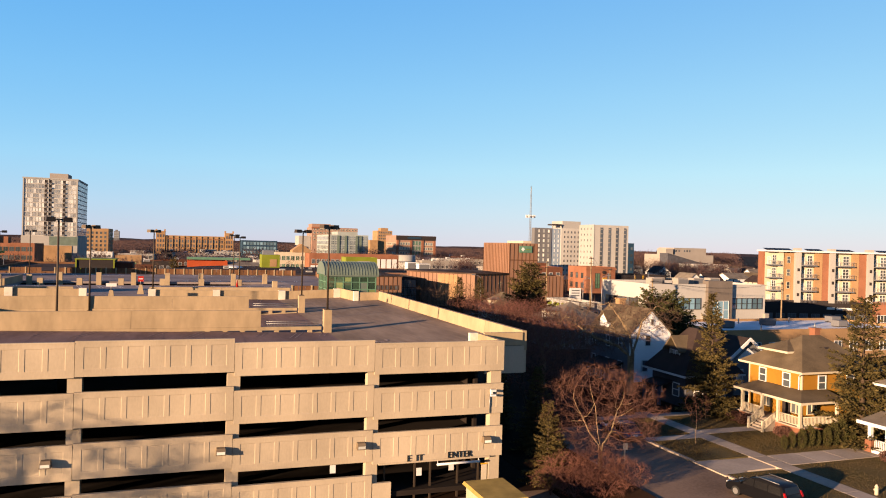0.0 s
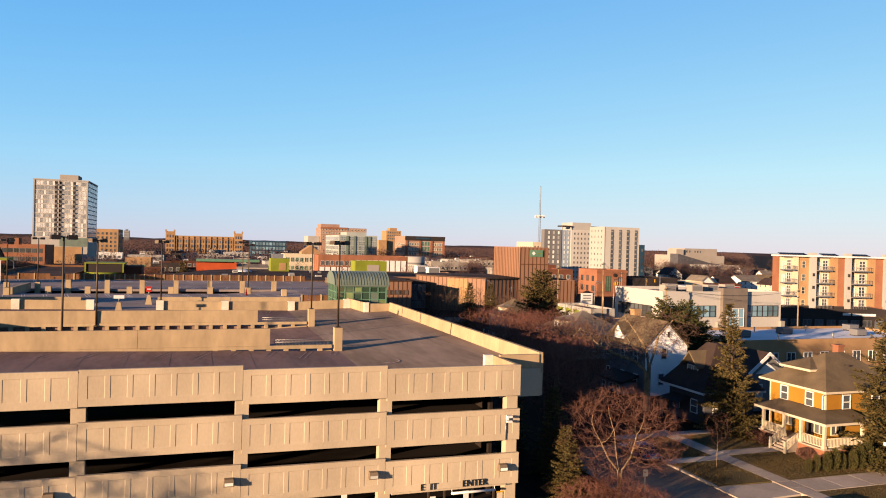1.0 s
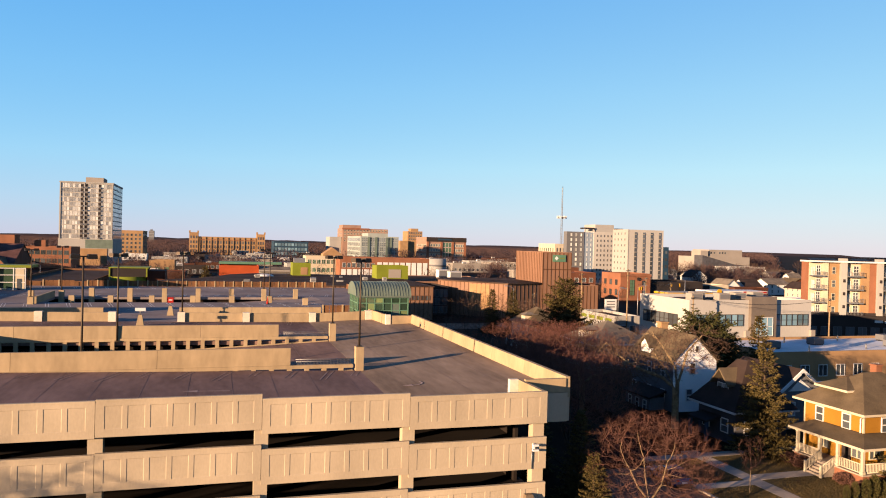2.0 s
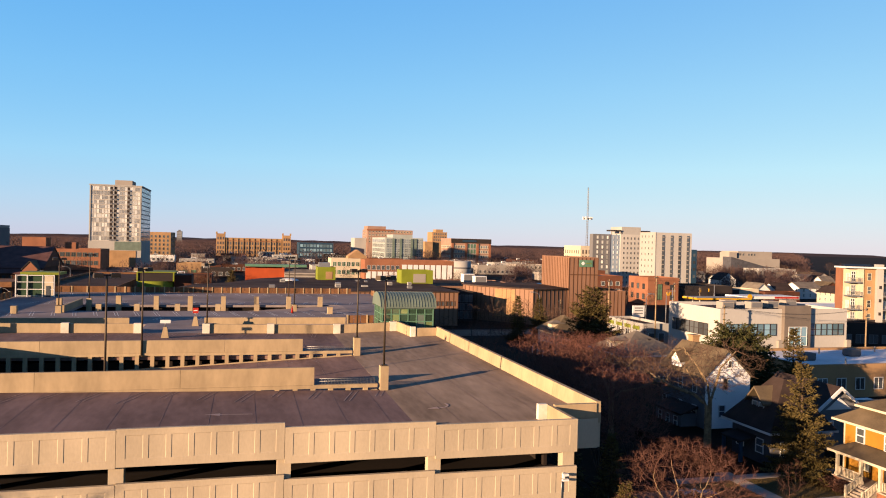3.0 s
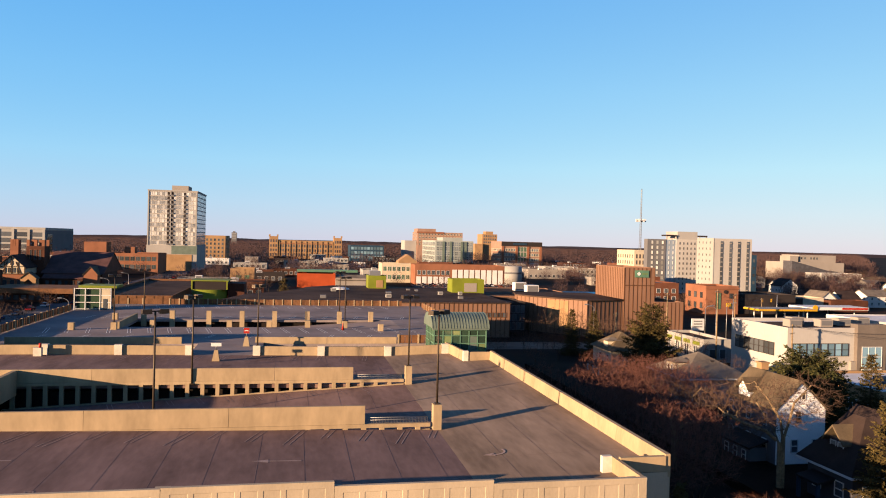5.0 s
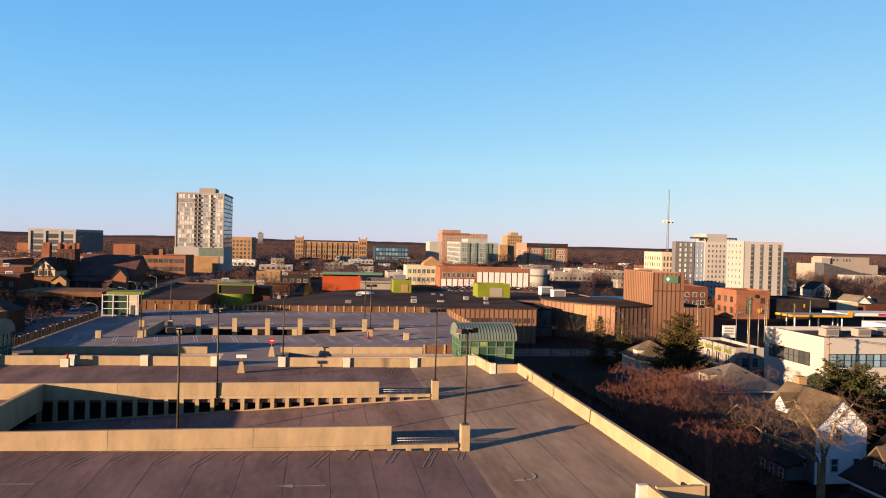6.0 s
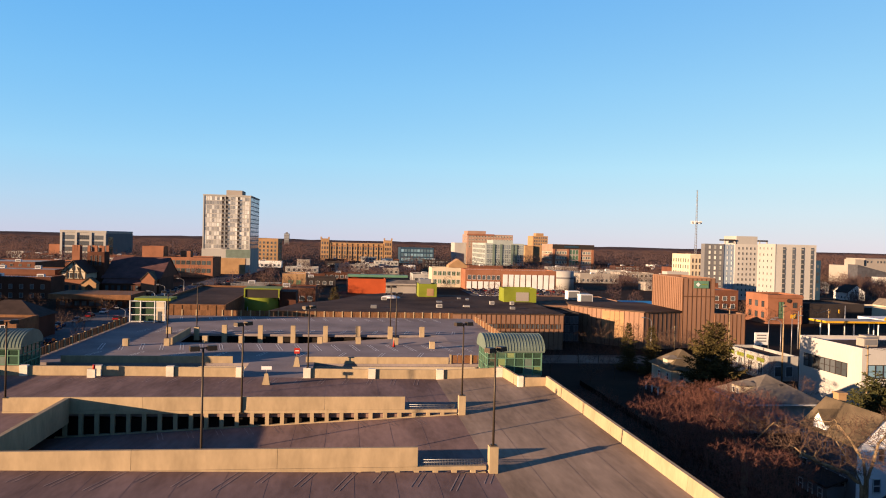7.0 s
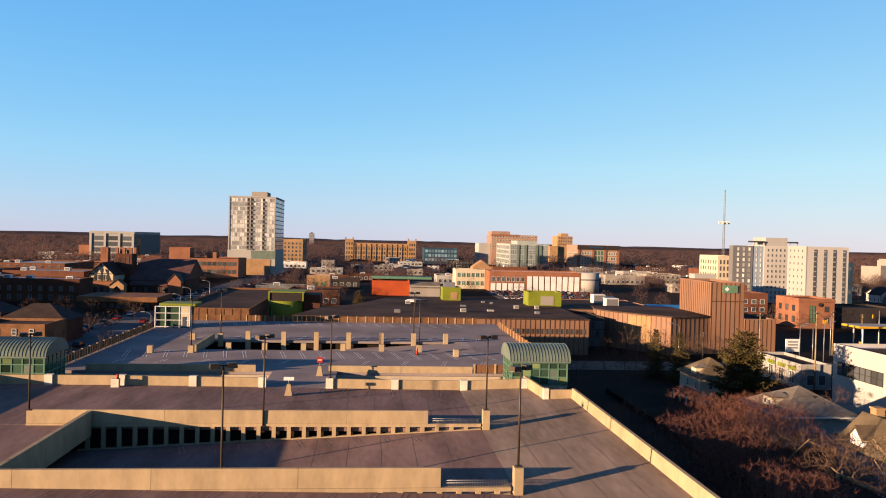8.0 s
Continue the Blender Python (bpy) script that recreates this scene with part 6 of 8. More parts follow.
t7 = block("tan_tower", 240, 262, 980, 1010, 37, "bricktan", "roofmem", "tan high block with upper windows", "building")
windows(t7, "S", 979.95, span(241, 261, 6), [24, 28.5, 33], 2.2, 2.6, "glass", "bricktan", rim=0.2)
part("roof_house", bx(B(), 246, 257, 985, 1000, 36, 41), "bricktan", t7)
block("tan_wing", 228, 239.6, 975, 1000, 23, "bricktan", "roofmem", "lower wing of the tan high block", "building")
bk = block("bank_building", 170, 210, 631, 670, 26.5, "brickpale", "roofmem", "brick office with dark glass top storey and blue sign", "office")
part("top_band", bx(B(), 169.7, 210.3, 630.5, 631, 22.2, 26.4), "charcoal", bk)
part("sign_bar", bx(B(), 181, 195, 630.2, 630.48, 23.6, 25.2), "blue", bk)
windows(bk, "S", 630.95, span(171, 184, 5) + span(197, 209, 5), [8, 12.6, 17.2], 2.3, 2.9, "glassoffice", "cream", rim=0.35)
for x in (171.2, 184.8, 196.4, 208.8):
    part("brick_pier", bx(B(), x - 1.1, x + 1.1, 630.3, 630.95, 0, 22.0), "brickor", bk)
windows(bk, "S", 630.95, span(186, 195, 3), [2, 7, 12, 17], 2.8, 4.6, "glassgreen", "palewall", rim=0.2)
part("base_band", bx(B(), 169.8, 210.2, 630.6, 630.98, 0, 6.5), "stucco", bk)
windows(bk, "W", 169.95, span(633, 668, 8), [8, 12.6, 17.2], 3.4, 2.2, "glassoffice", "cream", rim=0.3)
cl_ = block("cream_hall", 28, 45.3, 388, 405, 11.4, "cream", "roofwhite", "cream two-storey building with a gabled middle", "building")
part("gable", prism_y(B(), [(38.5, 11.4), (49.5, 11.4), (49.5, 12.6), (44, 16.6), (38.5, 12.6)], 392, 403), "bricktan", cl_)
windows(cl_, "S", 387.96, span(28.5, 45, 6), [2.0, 6.8], 2.0, 2.6, "glassgreen", "white", (2, 1))
rw = block("market_hall", 45.5, 98.6, 373, 392, 11.4, "brickor", "roofwhite", "long red brick and white panel hall", "hall")
for x in span(67, 98, 9):
    part("white_panel", bx(B(), x - 1.35, x + 1.35, 372.7, 372.98, 0.5, 8.8), "white", rw)
for x in span(46, 66, 6):
    part("white_panel", bx(B(), x - 1.3, x + 1.3, 372.7, 372.98, 0.5, 4.6), "white", rw)
windows(rw, "S", 372.95, span(46.5, 66, 7), [5.6], 2.0, 2.6, "glass", "white")
dr = thing("round_hall", (104, 376, 0), "round cream drum with bands beside the hall", "hall")
part("drum", tube(B(), (104, 376, 0), (104, 376, 11.5), 6.0, n=28), "stucco", dr)
part("band", tube(B(), (104, 376, 7.0), (104, 376, 8.0), 6.1, n=28), "greyclad", dr)
# two wings of the pale high-rise
h1 = thing("high_rise", (184, 335, 0), "grey, blue and tan residential high-rise with narrow windows", "high-rise")
part("wall", bx(B(), 165.2, 176.0, 326, 330, 0, 29.4), "greyclad", h1, "grey end of the high-rise")
part("blue_strip", bx(B(), 176.02, 182.0, 326.3, 330, 0, 29.3), "paleblue", h1, "pale blue strip")
part("tan_wall", bx(B(), 182.02, 199, 325.7, 343, 0, 29.6), "palewall", h1)
part("penthouse", bx(B(), 184.5, 196.5, 329, 342, 29.6, 33.9), "stucco", h1)
for x0, x1 in ((177.5, 183.5), (197.2, 202)):
    part("roof_frame", bx(B(), x0, x1, 328, 334, 31.2, 32.0), "charcoal", h1, "dark canopy frame on the roof")
    for x in (x0 + 0.3, x1 - 0.3):
        part("frame_leg", bx(B(), x - 0.3, x + 0.3, 328.3, 328.9, 29.3, 31.2), "stucco", h1)
windows(h1, "S", 325.95, span(166.4, 175.6, 3), [2 + 2.75 * k for k in range(10)], 1.2, 1.8, "glasspale", "stucco")
windows(h1, "S", 326.25, span(176.8, 181.6, 2), [2 + 2.75 * k for k in range(10)], 0.9, 1.8, "glasstower", "paleblue")
windows(h1, "S", 325.65, span(183, 198.6, 7), [2 + 2.75 * k for k in range(10)], 0.7, 1.3, "glass", "tan")
h2 = thing("high_rise", (171, 262, 0), "pale high-rise wing with four dark window slots", "high-rise")
part("wall", bx(B(), 161.3, 180.0, 255, 268.5, 0, 29.6), "palewall", h2)
part("pale_face", bx(B(), 160.9, 161.28, 254.9, 268.6, 0, 29.7), "stucco", h2)
for x in (165.0, 169.4, 173.6, 178.0):
    part("window_slot", bx(B(), x - 0.6, x + 0.6, 254.8, 254.98, 3, 28.4), "glass", h2)
    me = shared("spandrel", bx(B(), -0.55, 0.55, -0.3, -0.21, 0, 0.45), "tan")
    for k in range(12):
        piece("spandrel", me, (x, 255, 4.2 + 2.1 * k), h2)
windows(h2, "W", 160.88, span(256, 268, 4), [2.4 + 2.75 * k for k in range(10)], 0.7, 1.1, "glass", "stucco")
bbk = block("blue_block", 220, 226.0, 318, 330, 22, "blue", "roofmem", "dark blue block behind the high-rise", "building")
windows(bbk, "S", 317.96, span(220.5, 225.6, 2), [6, 10, 14, 18], 1.6, 1.8, "glass", "blue")
t13 = block("cream_building", 203.4, 214, 420, 447, 22.6, "cream", "roofmem", "cream mid-rise with rows of upright windows", "building")
windows(t13, "W", 203.36, span(421, 446, 7), [8.5, 12.8, 17], 1.5, 2.6, "glass", "cream")
windows(t13, "S", 419.96, span(204, 213.6, 4), [8.5, 12.8, 17], 1.1, 2.8, "glass", "bricktan")
lw = block("pale_shop", 133, 144, 300, 306, 15.2, "stucco", "roofwhite", "white-topped low block beside the high-rise", "building")
part("brick_front", bx(B(), 144.05, 160, 301, 306, 0, 10.0), "brick", lw)
cc = thing("concrete_block", (428, 535, 0), "stepped tan concrete block with a slanted blue-grey front", "building")
part("wall", bx(B(), 402, 456, 526, 560, 0, 15.0), "tan", cc)
part("upper_storey", bx(B(), 412.3, 449, 528, 552, 15.0, 21.4), "tan", cc)
part("stair_head", bx(B(), 402, 410, 526.3, 540, 15.0, 20.4), "tan", cc)
part("slanted_front", prism_y(B(), [(395, 0), (440, 0), (440, 7.5), (429, 8.5), (395, 16.3)], 514, 525.9), "houseshade", cc)
part("dark_bay", bx(B(), 402, 428, 513.4, 513.98, 0, 6.5), "charcoal", cc)
windows(cc, "S", 527.95, [414.5, 418, 424, 427, 430], [17.5], 1.8, 2.0, "glass", "tan")
wr = block("long_low_building", 397, 434, 480, 500, 7.2, "stucco", "roofwhite", "long low pale building with upright piers", "building")
windows(wr, "S", 479.96, span(398, 433, 12), [1.0], 1.4, 4.4, "glass", "tan")


def small_house(x, y, w, d, eave, ridge, wall, roof, along="y"):
    t = thing("house", (x, y, 0), "small gabled house with white trim among bare trees", "house", "small houses among the trees")
    if along == "y":
        part("wall", prism_y(B(), [(x - w / 2, 0), (x + w / 2, 0), (x + w / 2, eave), (x, ridge), (x - w / 2, eave)], y - d / 2, y + d / 2), wall, t)
        part("roof", gable_roof(B(), x - w / 2, x + w / 2, y - d / 2, y + d / 2, eave, ridge, 0.5, "y"), roof, t)
    else:
        part("wall", prism_x(B(), [(y - d / 2, 0), (y + d / 2, 0), (y + d / 2, eave), (y, ridge), (y - d / 2, eave)], x - w / 2, x + w / 2), wall, t)
        part("roof", gable_roof(B(), x - w / 2, x + w / 2, y - d / 2, y + d / 2, eave, ridge, 0.5, "x"), roof, t)
    windows(t, "S", y - d / 2 - 0.04, span(x - w / 2 + 0.5, x + w / 2 - 0.5, 3), [1.0, 3.4] if eave > 4.6 else [1.0], 0.9, 1.3, "glass", "white", (1, 2))
    windows(t, "W", x - w / 2 - 0.04, span(y - d / 2 + 0.5, y + d / 2 - 0.5, 3), [1.0, 3.4] if eave > 4.6 else [1.0], 0.9, 1.3, "glass", "white", (1, 2))
    return t


small_house(201, 237, 8, 11, 4.6, 7.9, "white", "shingle_g")
small_house(214, 238, 9, 9, 4.8, 7.8, "white", "shingle_d", "x")
small_house(240, 252, 12, 10, 5.2, 7.6, "white", "shingle_g", "x")
small_house(262, 262, 10, 10, 5.0, 7.6, "brickdk", "shingle")
small_house(232, 224, 9, 10, 4.8, 7.4, "cream", "shingle_d")
small_house(256, 234, 11, 9, 4.8, 7.6, "stucco", "shingle", "x")
rngh = random.Random(41)
for k in range(16):
    hx, hy = rngh.uniform(250, 420), rngh.uniform(285, 455)
    if hx > 0.62 * (hy + 40) * 1.5:
        continue
    small_house(hx, hy, rngh.uniform(8, 12), rngh.uniform(8, 11), rngh.uniform(4.4, 5.4), rngh.uniform(7, 8.6), rngh.choice(["white", "white", "stucco", "brickdk", "tan"]), rngh.choice(["shingle", "shingle_d", "shingle_g"]), rngh.choice("xy"))
cs = block("cream_shop", 185, 196, 228, 240, 5.6, "cream", "roofmem", "cream flat-roofed shop beside houses", "shop")
block("brown_shop", 196.1, 214, 224, 231, 4.8, "brickdk", "shingle_g", "brown shop with a grey roof", "shop")
# shop front in shadow: the charcoal is painted shade
dk = block("dark_shop", 153.5, 183, 224, 240, 6.0, "charcoal", "roofmem", "shop front with its shade painted charcoal and a pale roof edge", "shop")
part("roof_edge", bx(B(), 153.3, 183.2, 223.6, 223.98, 5.6, 6.0), "stucco", dk)
block("brick_hall", 215, 260, 460, 490, 12, "brick", "roofmem", "long low brick building", "building")
mast = thing("radio_mast", (346.5, 700, 0), "tall slender lattice radio mast with dishes", "mast")
legs = [(346.5 + 1.6 * math.cos(a), 700 + 1.6 * math.sin(a)) for a in (0.3, 2.4, 4.5)]
for x, y in legs:
    part("leg", tube(B(), (x, y, 0), (346.5 + (x - 346.5) * 0.35, 700 + (y - 700) * 0.35, 88), 0.22, 0.14, n=4), "galv", mast)
bm = B()
for k in range(29):
    z = 3 * k
    f0, f1 = 1 - 0.65 * z / 88, 1 - 0.65 * (z + 3) / 88
    for i in range(3):
        (xa, ya), (xb, yb) = legs[i], legs[(i + 1) % 3]
        tube(bm, (346.5 + (xa - 346.5) * f0, 700 + (ya - 700) * f0, z), (346.5 + (xb - 346.5) * f1, 700 + (yb - 700) * f1, z + 3), 0.1, n=3)
part("lattice", bm, "galv", mast)
for a in range(6):
    part("antenna", bx(B(), 345.7 + 5 * math.cos(a), 347.3 + 5 * math.cos(a), 699.4 + 4 * math.sin(a), 700.6 + 4 * math.sin(a), 52, 55), "white", mast)
part("ring", tube(B(), (346.5, 700, 53), (346.5, 700, 53.4), 5.0, n=16), "galv", mast)

# ---- the old brick quarter on the other side ----
cu = thing("church", (-120, 322, 0), "dark brick church with a broad brown roof and square tower", "church")
part("wall", bx(B(), -131, -107, 312, 340, 0, 6.8), "brickdk", cu)
part("roof", gable_roof(B(), -131.5, -107, 312, 348, 6.6, 15.5, 0.8, "x"), "churchroof", cu, "broad maroon-brown roof")
part("gable", prism_x(B(), [(311.6, 6.7), (348, 6.7), (330, 15.2)], -106.9, -106.5), "brick", cu)
part("transept", prism_y(B(), [(-113.5, 0), (-107.8, 0), (-107.8, 6.4), (-110.6, 9.6), (-113.5, 6.4)], 307, 314), "brickor", cu)
part("transept_roof", gable_roof(B(), -113.5, -107.8, 307.2, 320, 6.4, 9.6, 0.5, "y"), "shingle", cu)
part("aisle_roof", slab(B(), [(-131, 308, 4.4), (-114, 308, 4.4), (-114, 312, 6.4), (-131, 312, 6.4)], 0.3), "churchroof", cu)
part("aisle", bx(B(), -130.6, -114, 308.4, 311.98, 0, 4.1), "brickdk", cu)
for x0, x1, y0 in ((-139.2, -131.8, 314), (-146.5, -143.2, 316)):
    tw_ = part("tower", bx(B(), x0, x1, y0, y0 + (x1 - x0), 0, 18.2), "brickdk" if x0 > -140 else "brickor", cu, "square brick tower")
    for x in (x0 + 0.6, (x0 + x1) / 2, x1 - 0.6):
        for y in (y0 + 0.6, y0 + (x1 - x0) - 0.6):
            part("pinnacle", bx(B(), x - 0.6, x + 0.6, y - 0.6, y + 0.6, 18.2, 21.0), "brickor", tw_)
windows(cu, "S", 308.36, span(-130, -114.5, 6), [1.0], 1.5, 2.4, "glass", "brickdk")
windows(cu, "S", 313.96, [-137.4, -135.5, -133.6], [12.0], 1.1, 4.6, "glass", "brickor")
windows(cu, "W", -139.24, [316, 318, 320], [12.0], 1.1, 4.6, "glass", "brickor")
ht = thing("half_timbered_house", (-140, 304, 0), "half-timbered gabled front over a brick storey", "house")
part("wall", bx(B(), -145.0, -135.2, 300.4, 314, 0, 6.4), "brickor", ht)
part("gable", prism_y(B(), [(-145.4, 6.4), (-134.9, 6.4), (-134.9, 9.4), (-140.2, 14.2), (-145.4, 9.4)], 300.0, 314), "cream", ht)
part("roof", gable_roof(B(), -145.4, -134.9, 299.6, 314, 9.5, 14.4, 0.7, "y"), "shingle_d", ht)
for x0, z0, x1, z1 in ((-145.2, 6.5, -145.2, 9.5), (-142.8, 6.5, -142.8, 11.5), (-140.2, 6.5, -140.2, 13.8), (-137.6, 6.5, -137.6, 11.5), (-135.1, 6.5, -135.1, 9.5), (-145.2, 9.6, -135, 9.6), (-144, 6.5, -141.8, 11.6), (-136.4, 6.5, -138.6, 11.6), (-145.2, 6.5, -135, 6.5)):
    part("timber", tube(B(), (x0, 299.92, z0), (x1, 299.92, z1), 0.2, n=4), "barkdk", ht)
windows(ht, "S", 300.36, span(-144.4, -135.8, 3), [0.8], 1.9, 3.0, "glass", "bricktan")
windows(ht, "S", 299.9, span(-143.6, -136.8, 4), [6.9], 1.0, 2.2, "glass", "barkdk")
windows(ht, "S", 299.9, [-140.2], [10.2], 1.0, 1.8, "glass", "barkdk")
pch = thing("stone_porch", (-132, 300, 0), "gabled stone porch with an arch", "porch")
part("wall", prism_y(B(), [(-135, 0), (-133.9, 0), (-133.6, 3.2), (-132, 4.6), (-130.4, 3.2), (-130.1, 0), (-129, 0), (-129, 5.0), (-132, 7.4), (-135, 5.0)], 295, 299), "bricktan", pch)
part("roof", gable_roof(B(), -135, -129, 295, 299, 5.0, 7.4, 0.4, "y"), "shingle", pch)
fc = thing("flat_canopy_building", (-112, 240, 0), "low brown building with a broad flat canopy roof", "building")
part("roof", bx(B(), -126, -98, 236, 256, 3.2, 5.0), "wood", fc, "deep brown flat roof edge")
part("wall", bx(B(), -124, -100, 238, 254, 0, 3.2), "brickdk", fc)
windows(fc, "S", 237.96, span(-123, -101, 9), [0.8], 1.8, 1.8, "glass", "charcoal")
# beige house: the brown wall colour stands for the shade on it
bh = block("old_house", -112, -95, 138, 150, 7.0, "wood", "roofmem", "beige flat-roofed old house, shade put into brown walls", "house")
windows(bh, "S", 137.96, span(-111, -96, 4), [1.4, 4.4], 1.0, 1.5, "glass", "white", (1, 2))
br = block("brick_row", -136, -106, 440, 470, 12.7, "brickor", "roofmem", "red brick office row with pale-framed windows", "building")
windows(br, "S", 439.96, span(-135, -107, 9), [3, 8], 2.4, 2.6, "glass", "vault", (2, 1))
part("stair_box", bx(B(), -127, -121, 446, 454, 12.5, 16.5), "brickor", br)
block("brick_stack", -149, -136.2, 440, 452, 19.2, "brickor", "roofmem", "square orange brick block", "building")
rngb = random.Random(11)
OLD = [(-200, -170, 262, 290, 9.2, "brickdk"), (-185, -150, 306, 330, 10, "brick"), (-230, -190, 300, 340, 10, "brick"), (-250, -205, 250, 290, 9, "brickdk"),
       (-220, -178, 420, 450, 9, "brickor"), (-176, -152, 415, 440, 8, "bricktan"), (-215, -180, 360, 400, 11, "brick"), (-260, -225, 380, 420, 10, "brickor"), (-168, -135, 262, 276, 9.4, "brickdk")]
for x0, x1, y0, y1, h, m in OLD:
    t = block("brick_building", x0, x1, y0, y1, h, m, rngb.choice(["roofmem", "roofmem", "roofwhite", "stucco"]), "old low brick building with a flat roof", "building")
    windows(t, "S", y0 - 0.04, span(x0 + 1, x1 - 1, max(3, int((x1 - x0) / 4))), [1.2 + 3.4 * k for k in range(int(h / 3.6))], 1.4, 1.9, "glass", "tan")
    for k in range(3):
        roof_unit(rngb.uniform(x0 + 3, x1 - 3), rngb.uniform(y0 + 3, y1 - 3), h - 0.64, 2.5, 2, 1.5)
for x0, x1, y0, y1 in ((-114, -98, 156, 168), (-132, -120, 170, 182)):
    h = thing("house", ((x0 + x1) / 2, (y0 + y1) / 2, 0), "dark shaded old house with a hipped roof", "house")
    part("wall", bx(B(), x0, x1, y0, y1, 0, 5.5), "brickdk", h)
    part("roof", hip_roof(B(), x0, x1, y0, y1, 5.5, 9.5, 0.6, "x"), "shingle_d", h)
    windows(h, "S", y0 - 0.04, span(x0, x1, 4), [1.3], 1.0, 1.6, "glass", "white", (1, 2))

# the orange shop and its green roofed neighbour
os_ = block("orange_shop", -20.8, -2.0, 328, 345, 7.4, "orange", "roofmem", "orange-red shop wall under a green roof edge", "shop")
part("roof_edge", bx(B(), -21.0, 10, 340, 346, 7.6, 8.8), "greenframe", os_)
ls = block("long_shop", -1.9, 13, 325, 339, 5.4, "tan", "roofmem", "low tan shop with a sloping dark roof", "shop")
part("sloped_roof", slab(B(), [(-1.9, 324.4, 4.6), (13.4, 324.4, 4.6), (13.4, 332, 6.9), (-1.9, 332, 6.9)], 0.25), "shingle_g", ls)

# a grey tower far out on the plain
ft = thing("distant_tower", (-222, 2400, 0), "small grey tower block far away on the plain", "tower block")
part("wall", bx(B(), -230, -214, 2400, 2416, 0, 36), "greyclad", ft)
part("roof_house", bx(B(), -226, -219, 2404, 2412, 36, 40), "greyclad", ft)
for z in range(6, 34, 5):
    part("window_band", bx(B(), -229.5, -214.5, 2399.6, 2399.95, z, z + 2.2), "glassdim", ft)

# low town between, block by block
rngc = random.Random(23)
TAKEN = [(-130, -82, 480, 545), (-76, 44, 140, 250), (24, 112, 365, 410), (105, 155, 650, 745), (-300, -240, 670, 775), (-58, 34, 830, 880), (160, 215, 240, 360), (-30, 30, 255, 360), (-290, -95, 160, 345), (165, 215, 625, 680), (-155, -105, 435, 475), (-105, -88, 137, 600), (114, 190, 205, 245), (130, 190, 118, 180), (186, 275, 215, 275), (215, 240, 300, 335), (188, 220, 405, 450), (34, 90, 176, 220), (128, 165, 295, 318), (390, 460, 475, 565), (42, 100, 285, 366)]


def free_spot(x0, x1, y0, y1):
    return all(x1 < a or x0 > b or y1 < c or y0 > d for a, b, c, d in TAKEN)


walls = ["brick", "tan", "stucco", "brickdk", "brickdk", "greyclad", "charcoal", "white"]
made = 0
for k in range(900):
    y = rngc.uniform(250, 760)
    half = (y + 40) * 0.62
    x = rngc.uniform(-0.75 * half, half)
    w, d, h = rngc.uniform(10, 30), rngc.uniform(10, 22), rngc.choice([4.5, 5, 5.5, 6.5, 7.5, 9])
    if not free_spot(x - 3, x + w + 3, y - 3, y + d + 3):
        continue
    TAKEN.append((x, x + w, y, y + d))
    t = block("low_building", x, x + w, y, y + d, h, rngc.choice(walls), rngc.choice(["roofmem", "roofmem", "roofmem", "roofwhite", "greyclad", "stucco"]), "low flat-roofed town building with shop windows", "building")
    n = max(2, int(w / 3.4))
    windows(t, "S", y - 0.04, span(x + 0.6, x + w - 0.6, n), [1.0] if h < 7 else [1.0, 4.4], 2.0, 2.0, "glass", "white")
    if w > 16:
        roof_unit(x + w * 0.4, y + d * 0.5, h - 0.64, 3, 2.2, 1.6)
    made += 1
    if made >= 85:
        break

# out of view on the sunny side: blocks added to shade the old quarter
off = block("brick_building", -262, -206, 165, 244, 19, "brickdk", "roofmem", "unseen brick block added to shade the old quarter", "building")
off2 = block("brick_building", -178, -142, 84, 150, 9.0, "brickdk", "roofmem", "unseen brick block added to shade the old houses", "building")

# utility poles and street lamps
def utility_pole(x, y, h, turn=0.0):
    t = thing("utility_pole", (x, y, 0), "wooden utility pole with crossarm", "utility pole", "utility poles")
    part("pole", tube(B(), (x, y, 0), (x, y, h), 0.17, 0.12, n=8), "bark", t)
    c, s = math.cos(turn), math.sin(turn)
    for z in (h - 0.5, h - 1.6):
        part("crossarm", tube(B(), (x - 1.2 * c, y - 1.2 * s, z), (x + 1.2 * c, y + 1.2 * s, z), 0.07, n=4), "bark", t)
    for k in (-1.0, -0.5, 0.5, 1.0):
        part("insulator", tube(B(), (x + k * c, y + k * s, h - 0.45), (x + k * c, y + k * s, h - 0.25), 0.05, n=5), "greyclad", t)
    return t


POLES = [(68.8, 103, 16.2), (103.8, 150, 12.2), (126.4, 170, 9.5), (61.3, 111, 14.8), (62.5, 70, 12.5), (90, 66, 12.5), (55, 124, 9)]
for x, y, h in POLES:
    utility_pole(x, y, h, 0.6)
for (xa, ya, ha), (xb, yb, hb) in ((POLES[0], POLES[1]), (POLES[1], POLES[2]), (POLES[4], POLES[5])):
    w = thing("cable", ((xa + xb) / 2, (ya + yb) / 2, 0), "thin black overhead cables between poles", "cable")
    for off in (-1.0, 0.5, 1.0):
        pts = [(xa + (xb - xa) * i / 10 + off * 0.8, ya + (yb - ya) * i / 10 + off * 0.5, ha - 0.3 + (hb - ha) * i / 10 - 1.2 * (1 - (2 * i / 10 - 1) ** 2)) for i in range(11)]
        part("wire", hose(B(), pts, 0.02, 3), "black", w)


